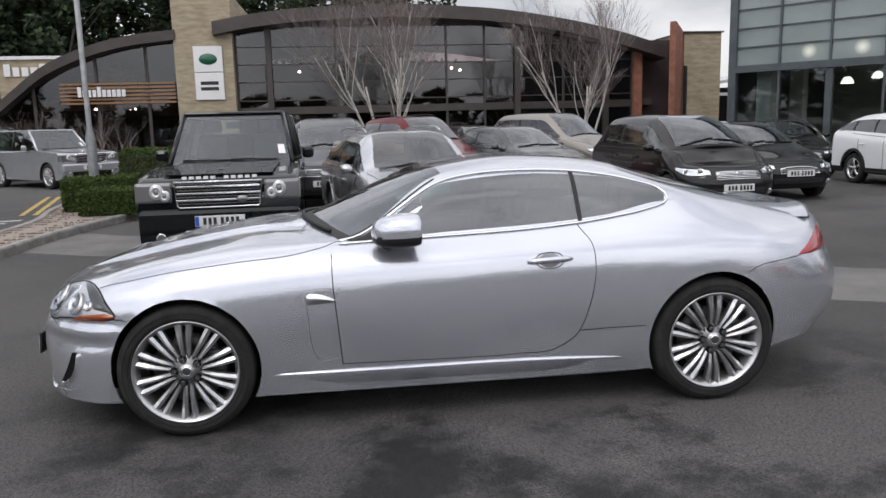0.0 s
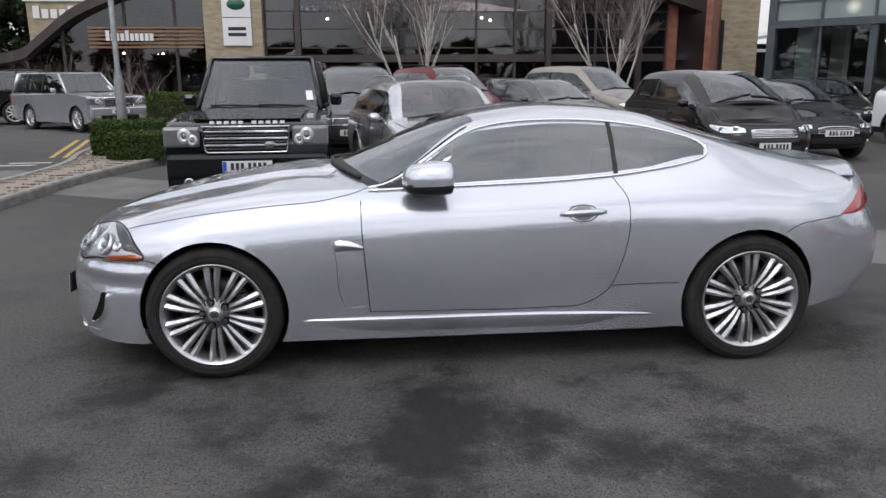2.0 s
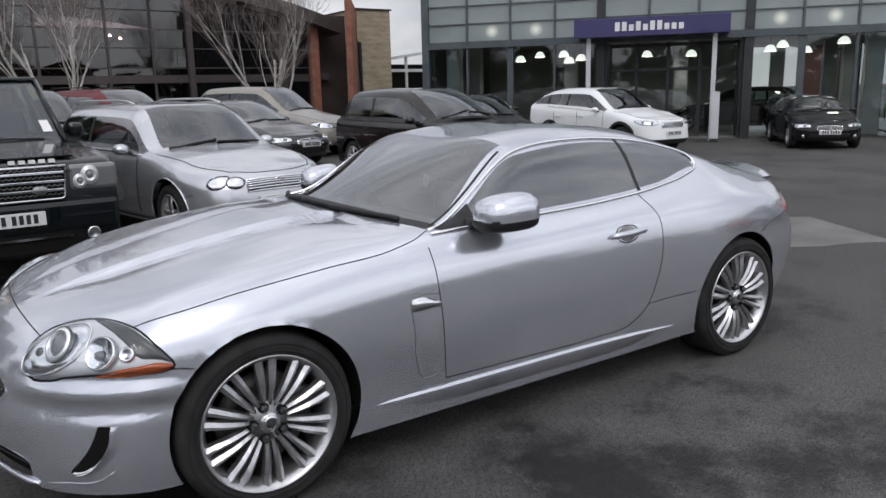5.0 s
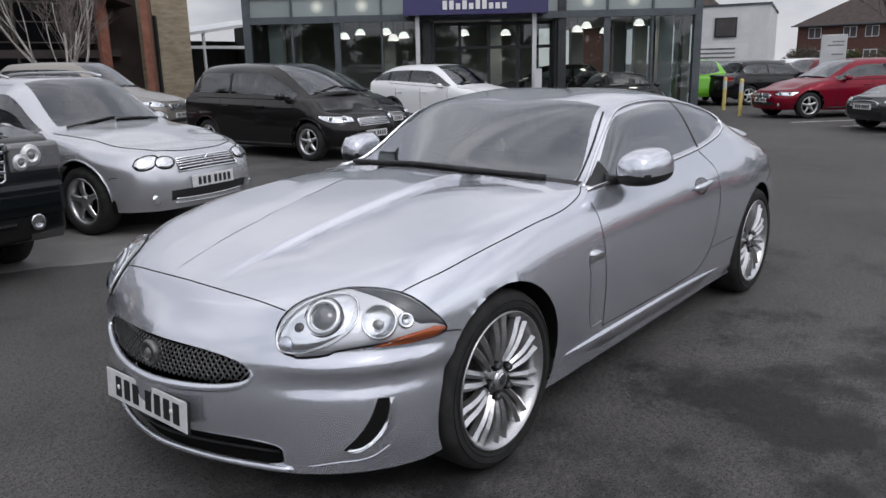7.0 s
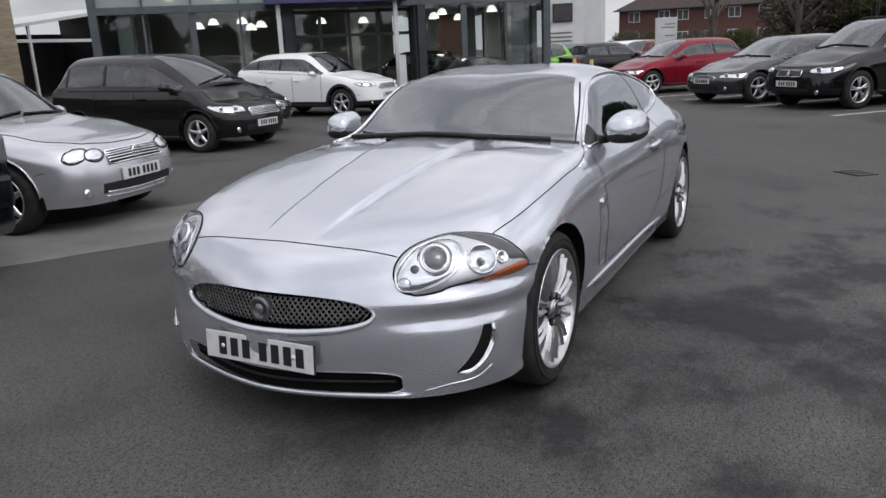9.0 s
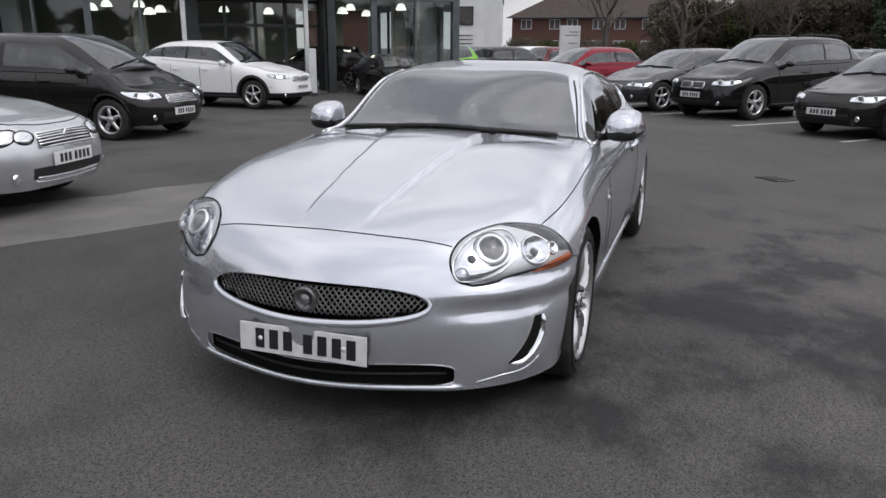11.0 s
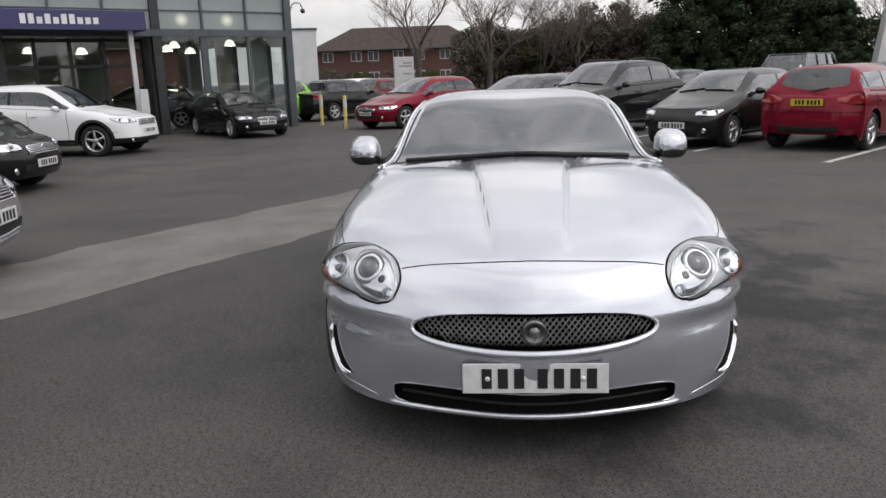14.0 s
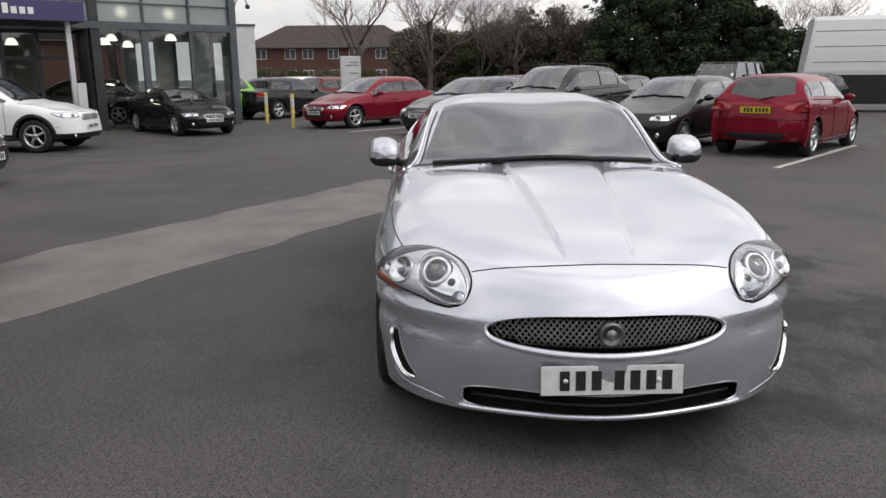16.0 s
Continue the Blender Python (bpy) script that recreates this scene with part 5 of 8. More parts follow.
def roof_band(xs, zs, thick, out, depth, name):
    q = np.linspace(xs[0], xs[-1], 40)
    z = pchip(xs, zs, q)
    vs, fs = [], []
    for x, zz in zip(q, z):
        for y, dz in ((AY - out, 0), (AY - out, -thick), (AY + 0.1, -thick - 0.05), (AY + depth, -thick), (AY + depth, 0.1)):
            vs.append((x, y, zz + dz))
    for i in range(len(q) - 1):
        for j in range(5):
            fs.append((i * 5 + j, i * 5 + (j + 1) % 5, (i + 1) * 5 + (j + 1) % 5, (i + 1) * 5 + j))
    fs += [(0, 1, 2, 3, 4), tuple((len(q) - 1) * 5 + j for j in (4, 3, 2, 1, 0))]
    piece(name, vs, fs, BROWN_METAL, brown, "dark brown curved roof edge", False)


roof_band(roof_x, roof_z, 0.55, 0.9, 14.0, "main_roof")
roof_band(wave_x, wave_z, 0.42, 0.6, 12.0, "wave_roof")
a_box("stone_pillar", (-7.6, -5.15, AY - 0.5, AY + 6, 0, 7.3), SANDSTONE, brown, "tall buff sandstone pillar", 0.02)
a_box("stone_wing", (-16.2, -10.8, AY + 3, AY + 6, 0, 4.95), SANDSTONE, brown, "buff sandstone wall behind the wave roof", 0.02)
a_box("coping", (-16.3, -10.7, AY + 2.9, AY + 6.1, 4.95, 5.1), SIGN_WHITE, brown)
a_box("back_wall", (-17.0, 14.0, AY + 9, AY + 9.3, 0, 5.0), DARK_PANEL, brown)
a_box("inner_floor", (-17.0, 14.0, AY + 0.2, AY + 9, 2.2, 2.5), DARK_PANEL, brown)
a_box("plinth", (-5.1, 14.0, AY - 0.05, AY + 0.2, 0, 0.3), BROWN_METAL, brown)
for x in (-5.1, -3.7, -0.8, 1.6, 4.15, 5.9, 7.4, 9.6, 11.6, 12.9):
    top = float(pchip(roof_x, roof_z, [x])[0]) - 0.55
    wide = 0.12 if x in (-3.7, 7.4, 11.6) else 0.05
    a_box("mullion", (x - wide, x + wide, AY - 0.25 if wide > 0.1 else AY - 0.06, AY + 0.08, 0, top), BROWN_METAL, brown)
for z in (0.75, 2.3, 2.75, 3.55, 4.3, 5.05):
    a_box("transom", (-5.1, 12.9, AY - 0.05, AY + 0.05, z - (0.16 if z == 2.3 else 0.025), z + (0.16 if z == 2.3 else 0.025)), BROWN_METAL, brown)
pane_x = [-5.1, -3.7, -0.8, 1.6, 4.15, 5.9, 7.4, 9.6, 11.6, 12.9]
pane_z = [0.3, 0.75, 2.14, 2.75, 3.55, 4.3, 5.05, 5.9]
for i in range(len(pane_x) - 1):
    for j in range(len(pane_z) - 1):
        top = float(pchip(roof_x, roof_z, [(pane_x[i] + pane_x[i + 1]) / 2])[0]) - 0.45
        z0, z1 = pane_z[j] + 0.02, min(pane_z[j + 1] - 0.02, top)
        if z1 < z0 + 0.1:
            continue
        tilt = random.Random(i * 31 + j).uniform(-0.012, 0.012)
        ob = piece("pane", [(pane_x[i] + 0.04, AY + tilt, z0), (pane_x[i + 1] - 0.04, AY - tilt, z0), (pane_x[i + 1] - 0.04, AY - tilt * 0.4, z1), (pane_x[i] + 0.04, AY + tilt * 0.4, z1)], [(0, 1, 2, 3)], GLASS_FACADE, brown, smooth=False)
a_box("blind", (-3.4, -1.75, AY + 0.3, AY + 0.34, 1.4, 2.1), mottled("yellow_blind", (0.3, 0.27, 0.12), (0.36, 0.33, 0.16), 2.0, 0.8), brown, "pale yellow blind behind the glass")
for x in (-16.4, -13.6, -11.0, -8.9):
    top = float(pchip(wave_x, wave_z, [x])[0]) - 0.4
    a_box("mullion", (x - 0.06, x + 0.06, AY - 0.06, AY + 0.08, 0, top), BROWN_METAL, brown)
wx = [-17.4, -16.4, -13.6, -11.0, -8.9, -7.6]
for i in range(5):
    t0, t1 = (float(pchip(wave_x, wave_z, [x])[0]) - 0.4 for x in wx[i:i + 2])
    piece("pane", [(wx[i] + 0.05, AY, 0.2), (wx[i + 1] - 0.05, AY, 0.2), (wx[i + 1] - 0.05, AY, t1), (wx[i] + 0.05, AY, t0)], [(0, 1, 2, 3)], GLASS_FACADE, brown, smooth=False)
for i in range(6):
    a_box("cedar_slat", (-12.45, -7.7, AY - 0.32, AY - 0.26, 2.75 + i * 0.16, 2.83 + i * 0.16), SLAT_WOOD, brown, "cedar sunscreen slat")
a_box("rear_block", (13.0, 16.7, AY + 0.5, AY + 8, 0, 5.2), BROWN_METAL, brown)
a_box("red_column", (12.9, 13.3, AY - 0.3, AY + 0.3, 0, 4.6), RED_STONE, brown, "slim red brick column")
tower_red = piece("red_wall", [(14.05, AY - 2.2, 0), (15.15, AY - 0.6, 0), (15.15, AY - 0.6, 5.42), (14.05, AY - 2.2, 5.72), (13.85, AY - 2.0, 0), (14.95, AY - 0.3, 0), (14.95, AY - 0.3, 5.42), (13.85, AY - 2.0, 5.72)],
                  [(0, 1, 2, 3), (4, 7, 6, 5), (0, 3, 7, 4), (1, 5, 6, 2), (3, 2, 6, 7)], RED_STONE, brown, "red brick fin wall", False)
a_box("stone_end", (15.1, 16.9, AY - 0.75, AY + 6, 0, 5.38), SANDSTONE, brown, "buff sandstone end wall")
a_box("stone_coping", (15.05, 16.98, AY - 0.83, AY + 6.1, 5.38, 5.44), BROWN_METAL, brown)
a_box("downpipe", (15.1, 15.22, AY - 0.9, AY - 0.76, 0, 3.9), DARK_FRAME, brown)
for x, z in ((-2.5, 4.1), (4.6, 4.15), (5.0, 4.05), (-10.1, 2.5), (-9.9, 2.55), (-11.6, 2.6)):
    v, f = lathe([(0.001, -0.06), (0.06, -0.05), (0.07, 0.0), (0.03, 0.05), (0.001, 0.06)], "z", 10)
    lamp = piece("interior_lamp", v, f, LAMP_GLOW)
    lamp.location = (x, AY + 1.5, z)
    tagged(lamp, "small lit interior lamp behind tinted glass", "lamp", "showroom lamps")

board = thing("wall_sign", pose(-6.2, AY - 0.56, 3.95), "white upright sign board with a green oval emblem", "sign")
a_box("upper_board", (-0.6, 0.6, -0.05, 0.05, 0.05, 1.12), SIGN_WHITE, board, bevel=0.01)
a_box("lower_board", (-0.6, 0.6, -0.05, 0.05, -1.12, 0.02), SIGN_WHITE, board, bevel=0.01)
v, f = lathe([(0.001, -0.075), (0.36, -0.07), (0.38, -0.05)], "y", 32)
piece("emblem", [(a, b, c * 0.62 + 0.58) for a, b, c in v], f, SIGN_GREEN, board, "dark green oval emblem")
for z, w in ((-0.42, 0.75), (-0.66, 0.75)):
    a_box("lettering", (-w / 2, w / 2, -0.058, -0.045, z - 0.07, z + 0.07), INK, board, "dark bar in place of lettering")


def letter_bars(parent, x0, x1, y, z0, z1, count, material, cap=0.0):
    """Plain upright bars where the name of a firm stands."""
    w = (x1 - x0) / count
    for i in range(count):
        h = z1 + (cap if i in (0, 4) else 0)
        a_box("lettering", (x0 + i * w, x0 + i * w + w * 0.72, y - 0.03, y + 0.03, z0, h), material, parent)


s1 = thing("fascia_sign", pose(0, 0, 0), "white raised lettering bars on the stone wall", "sign")
letter_bars(s1, -15.9, -12.0, AY + 2.95, 4.2, 4.6, 10, SIGN_WHITE, 0.15)
s2 = thing("slat_sign", pose(0, 0, 0), "white raised lettering bars on the cedar slats", "sign")
letter_bars(s2, -11.7, -9.7, AY - 0.37, 3.05, 3.35, 10, SIGN_WHITE, 0.12)

# ---------------------------------------------------------------- glass showroom with the blue canopy
BU, BB = Vector((0.624, -0.78, 0)).normalized(), Vector((0.78, 0.624, 0)).normalized()
b_m = Matrix(((BU.x, BB.x, 0, 16.62), (BU.y, BB.y, 0, 10.18), (0, 0, 0.957, 0), (0, 0, 0, 1)))
glassy = thing("glass_showroom", b_m, "grey-framed two-storey glass car showroom", "building")
BL, BR, BT = -8.9, 4.64, 7.6
cols = [BL + 1.354 * i for i in range(11)]
a_box("corner_post", (BL - 0.1, BL + 0.12, -0.12, 0.12, 0, BT), GREY_FRAME, glassy)
a_box("corner_post", (BR - 0.12, BR + 0.1, -0.12, 0.12, 0, BT), GREY_FRAME, glassy)
a_box("floor_beam", (BL, BR, -0.14, 0.1, 2.92, 3.12), GREY_FRAME, glassy)
a_box("floor_beam", (BR - 0.1, BR + 0.14, 0.1, 11, 2.92, 3.12), GREY_FRAME, glassy)
a_box("roof_edge", (BL - 0.3, BR + 0.3, -0.4, 12, BT, BT + 0.3), GREY_FRAME, glassy)
for i, x in enumerate(cols):
    if 0 < i < 10:
        a_box("mullion", (x - 0.03, x + 0.03, -0.07, 0.05, 3.12, BT), GREY_FRAME, glassy)
        if i not in (4, 5, 6):
            w = 0.09 if i in (2, 8) else 0.03
            a_box("mullion", (x - w, x + w, -0.07, 0.05, 0, 2.92), GREY_FRAME, glassy)
    if i in (4, 7):
        a_box("post", (x - 0.12, x + 0.12, -0.1, 0.14, 0, BT), DARK_FRAME, glassy)
for r in range(8):
    z = 3.12 + 0.56 * r
    a_box("transom", (BL, BR, -0.05, 0.04, z - 0.018, z + 0.018), GREY_FRAME, glassy)
    for i in range(10):
        # four panels emit a painted lamp glow; no lamp stands behind them
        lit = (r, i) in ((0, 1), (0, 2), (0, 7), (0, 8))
        ob = piece("spandrel_panel", [(-0.647, 0, -0.262), (0.647, 0, -0.262), (0.647, 0, 0.262), (-0.647, 0, 0.262)], [(0, 1, 2, 3)], GLOW_SPANDREL if lit else SPANDREL, glassy, smooth=False)
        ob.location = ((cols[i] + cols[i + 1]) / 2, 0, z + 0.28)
for i in range(10):
    if i in (4, 5, 6):
        continue
    piece("shop_window", [(cols[i] + 0.03, 0.01, 0.08), (cols[i + 1] - 0.03, 0.01, 0.08), (cols[i + 1] - 0.03, 0.01, 2.92), (cols[i] + 0.03, 0.01, 2.92)], [(0, 1, 2, 3)], GLASS_SHOP, glassy, smooth=False)
# recessed entrance
ENT = 0.9
for x in (cols[4] + 0.15, cols[7] - 0.15):
    a_box("entrance_side", (x - 0.05, x + 0.05, 0.1, ENT, 0, 2.92), DARK_FRAME, glassy)
for x in (cols[4] + 0.2, cols[4] + 1.0, cols[5] + 0.55, cols[6] + 0.1, cols[7] - 0.2):
    a_box("door_frame", (x - 0.05, x + 0.05, ENT - 0.04, ENT + 0.04, 0, 2.92), DARK_FRAME, glassy)
for z in (2.1, 2.85):
    a_box("door_head", (cols[4] + 0.1, cols[7] - 0.1, ENT - 0.04, ENT + 0.04, z - 0.05, z + 0.05), DARK_FRAME, glassy)
piece("door_glass", [(cols[4] + 0.1, ENT, 0.1), (cols[7] - 0.1, ENT, 0.1), (cols[7] - 0.1, ENT, 2.85), (cols[4] + 0.1, ENT, 2.85)], [(0, 1, 2, 3)], GLASS_SHOP, glassy, smooth=False)
# side return
for k2 in range(1, 7):
    y = k2 * 1.6
    a_box("mullion", (BR - 0.05, BR + 0.07, y - 0.04, y + 0.04, 0, BT), GREY_FRAME, glassy)
for k2 in range(6):
    y = k2 * 1.6
    piece("shop_window", [(BR, y + 0.05, 0.08), (BR, y + 1.55, 0.08), (BR, y + 1.55, 2.92), (BR, y + 0.05, 2.92)], [(0, 1, 2, 3)], GLASS_SHOP, glassy, smooth=False)
    for r in range(4):
        z = 3.12 + 1.12 * r
        piece("spandrel_panel", [(BR, y + 0.05, z + 0.02), (BR, y + 1.55, z + 0.02), (BR, y + 1.55, z + 1.1), (BR, y + 0.05, z + 1.1)], [(0, 1, 2, 3)], SPANDREL, glassy, smooth=False)
a_box("side_wall", (BL - 0.08, BL + 0.08, 0.12, 12, 0, BT), GREY_FRAME, glassy)
a_box("inner_floor", (BL + 0.1, BR - 0.1, 0.1, 11.5, 0, 0.06), INNER_FLOOR, glassy)
a_box("inner_ceiling", (BL + 0.1, BR - 0.1, 0.1, 11.5, 3.14, 3.3), INNER_WALL, glassy)
a_box("back_wall", (BL + 0.1, 0.8, 8.0, 8.2, 0.06, 3.14), INNER_WALL, glassy)
a_box("upper_back", (BL + 0.1, BR - 0.1, 11.5, 11.7, 3.3, BT), INNER_WALL, glassy)
for x, y in ((-8.2, 0.8), (-8.2, 3.5), (-1.2, 4.0), (3.9, 0.9), (3.9, 4.0), (2.0, 6.0), (-5.0, 5.0), (3.9, 7.5)):
    a_box("column", (x - 0.22, x + 0.22, y - 0.22, y + 0.22, 0.06, 3.14), STEEL_WHITE, glassy, "white interior column", 0.02)
lamp_at = [(-6.2, 1.6, 2.55), (-4.9, 2.3, 2.7), (-4.6, 1.4, 2.45), (-4.3, 2.0, 2.55), (-5.9, 3.5, 2.75), (-0.9, 3.0, 2.6), (1.3, 1.6, 2.6), (1.7, 2.2, 2.75), (2.5, 3.2, 2.6), (3.2, 1.3, 2.75), (-2.3, 3.5, 2.65)]
for p in lamp_at:
    lt = thing("pendant_lamp", b_m @ pose(*p), "white glowing dome pendant lamp inside the showroom", "lamp", "showroom pendant lamps")
    v, f = lathe([(0.03, 0.16), (0.1, 0.13), (0.15, 0.05), (0.18, -0.05)], "z", 18)
    piece("shade", v, f, DOME_GLOW, lt)
    v, f = lathe([(0.001, -0.045), (0.1, -0.04), (0.17, -0.03)], "z", 18)
    piece("bulb", v, f, LAMP_GLOW, lt)
    a_box("cord", (-0.006, 0.006, -0.006, 0.006, 0.15, 3.13 - p[2]), TRIM, lt)
# canopy over the entrance
canopy = thing("entrance_canopy", b_m, "deep blue canopy fascia on white posts over the entrance", "canopy")
a_box("fascia", (-4.1, 0.0, -1.36, -1.24, 3.0, 3.52), BLUE_SIGN, canopy, "deep blue fascia", 0.01)
a_box("fascia_side", (-4.1, -4.0, -1.24, -0.1, 3.0, 3.52), BLUE_SIGN, canopy)
a_box("fascia_side", (-0.1, 0.0, -1.24, -0.1, 3.0, 3.52), BLUE_SIGN, canopy)
a_box("soffit", (-4.0, -0.1, -1.24, -0.1, 3.02, 3.1), DARK_FRAME, canopy)
for i in range(10):
    x = -2.98 + i * 0.186
    a_box("lettering", (x, x + 0.125, -1.385, -1.355, 3.15, 3.32 + (0.08 if i in (0, 1, 3, 5, 6) else 0)), SIGN_WHITE, canopy, "white bar in place of lettering")
for x in (-3.72, -0.36):
    a_box("post", (x - 0.06, x + 0.06, -1.1, -0.98, 0, 3.02), STEEL_WHITE, canopy, "white steel post")
    v, f = tube([(x + 0.12, -1.25, 0.0), (x + 0.12, -1.25, 1.1)], 0.03, 10)
    piece("guard", v, f, STEEL_WHITE, canopy)
for x in (-3.8, -0.3):
    info = thing("info_panel", b_m @ pose(x, -1.5, 0), "narrow pale grey notice panel beside the canopy post", "sign", "notice panels")
    a_box("panel", (-0.11, 0.11, -0.03, 0.03, 0.1, 1.4), STEEL_WHITE, info, bevel=0.01)
    a_box("foot", (-0.1, 0.1, -0.08, 0.08, 0, 0.1), DARK_FRAME, info)
cam_t = thing("security_camera", b_m @ pose(BR + 0.1, -0.1, 3.75), "white security camera on a swan-neck bracket", "camera")
v, f = tube(spline_points([(0, 0, 0), (0.1, -0.03, 0.22), (0.3, -0.08, 0.22), (0.38, -0.1, 0.05)], 14), 0.02, 6)
piece("bracket", v, f, GALVANISED, cam_t)
v, f = lathe([(0.001, -0.09), (0.06, -0.07), (0.075, 0.0), (0.06, 0.05), (0.001, 0.06)], "z", 14)
piece("dome", *shifted((v, f), Matrix.Translation((0.38, -0.1, 0))), LAMP_DARK, cam_t)

# open shed between the two showrooms
shed = thing("open_shed", pose(21, 32, 0), "low open-sided shed with a pale pitched roof", "building")
v = [(-5, 0, 3.0), (6, 0, 4.6), (6, 8, 4.6), (-5, 8, 3.0), (-5, 0, 2.85), (6, 0, 4.45), (6, 8, 4.45), (-5, 8, 2.85)]
piece("roof", v, [(0, 1, 2, 3), (4, 7, 6, 5), (0, 4, 5, 1), (1, 5, 6, 2), (2, 6, 7, 3), (3, 7, 4, 0)], STEEL_WHITE, shed, smooth=False)
for x in (-4.8, -1.5, 2.0, 5.5):
    a_box("post", (x - 0.06, x + 0.06, 0.05, 0.17, 0, 2.9 + (x + 5) * 0.145), STEEL_WHITE, shed)
a_box("beam", (-5, 6, 0.04, 0.16, 2.6, 2.75), STEEL_WHITE, shed)
a_box("rear_wall", (-5, 6, 7.6, 7.8, 0, 3.3), DARK_PANEL, shed)
a_box("side_wall", (5.8, 6, 0.3, 7.6, 0, 4.4), DARK_PANEL, shed)


# ---------------------------------------------------------------- the other cars
def plain_wheel(parent, x, y, z, R, rim, spokes, name="wheel", twin=False, metal=ALLOY):
    w = new(name)
    w.parent = parent
    w.matrix_local = pose(x, y, z, 0, 0, 0 if y < 0 else 180)
    v, f = lathe([(rim, 0.09), (R - 0.03, 0.1), (R, 0.07), (R, -0.075), (R - 0.03, -0.105), (rim + 0.006, -0.1), (rim - 0.004, -0.085)], "y", 36)
    piece("tyre", v, f, RUBBER, w)
    v, f = lathe([(rim, -0.085), (rim + 0.004, -0.1), (rim - 0.012, -0.1), (rim - 0.03, -0.07), (rim - 0.04, 0.05)], "y", 36)
    piece("rim", v, f, metal, w)
    bars = []
    for k in range(spokes):
        for off in ((-0.11, 0.11) if twin else (0.0,)):
            a = 2 * math.pi * k / spokes + 0.4
            rad, tan = Vector((math.cos(a), 0, math.sin(a))), Vector((-math.sin(a), 0, math.cos(a)))
            ring = []
            for t in (0.0, 0.35, 0.7, 1.0):
                r = 0.03 + (rim - 0.045) * t
                wd = (0.03 if not twin else 0.017) * (1.15 - 0.4 * t)
                c = rad * r + tan * (off * t * rim * 1.3) + Vector((0, -0.075 - 0.02 * math.sin(math.pi * t), 0))
                ring += [c - tan * wd + Vector((0, 0.02, 0)), c - tan * wd * 0.7, c + tan * wd * 0.7, c + tan * wd + Vector((0, 0.02, 0))]
            bars.append((ring, [(i * 4 + j, i * 4 + j + 1, (i + 1) * 4 + j + 1, (i + 1) * 4 + j) for i in range(3) for j in range(3)]))
    for b in bars:
        piece("spoke", *b, metal, w)
    v, f = lathe([(0.001, -0.095), (0.04, -0.092), (0.06, -0.08), (0.062, -0.04)], "y", 18)
    piece("hub", v, f, metal, w)
    v, f = lathe([(0.001, 0.0), (rim - 0.03, 0.0)], "y", 24)
    piece("inner_face", v, f, LINER, w)


def seat(parent, x, y, z):
    bm = bmesh.new()
    box(bm, x - 0.24, x + 0.26, y - 0.24, y + 0.24, z, z + 0.16, 0.05)
    box(bm, x + 0.2, x + 0.36, y - 0.23, y + 0.23, z + 0.1, z + 0.62, 0.06)
    box(bm, x + 0.27, x + 0.37, y - 0.13, y + 0.13, z + 0.64, z + 0.82, 0.04)
    part("seat", bm, CLOTH, parent)


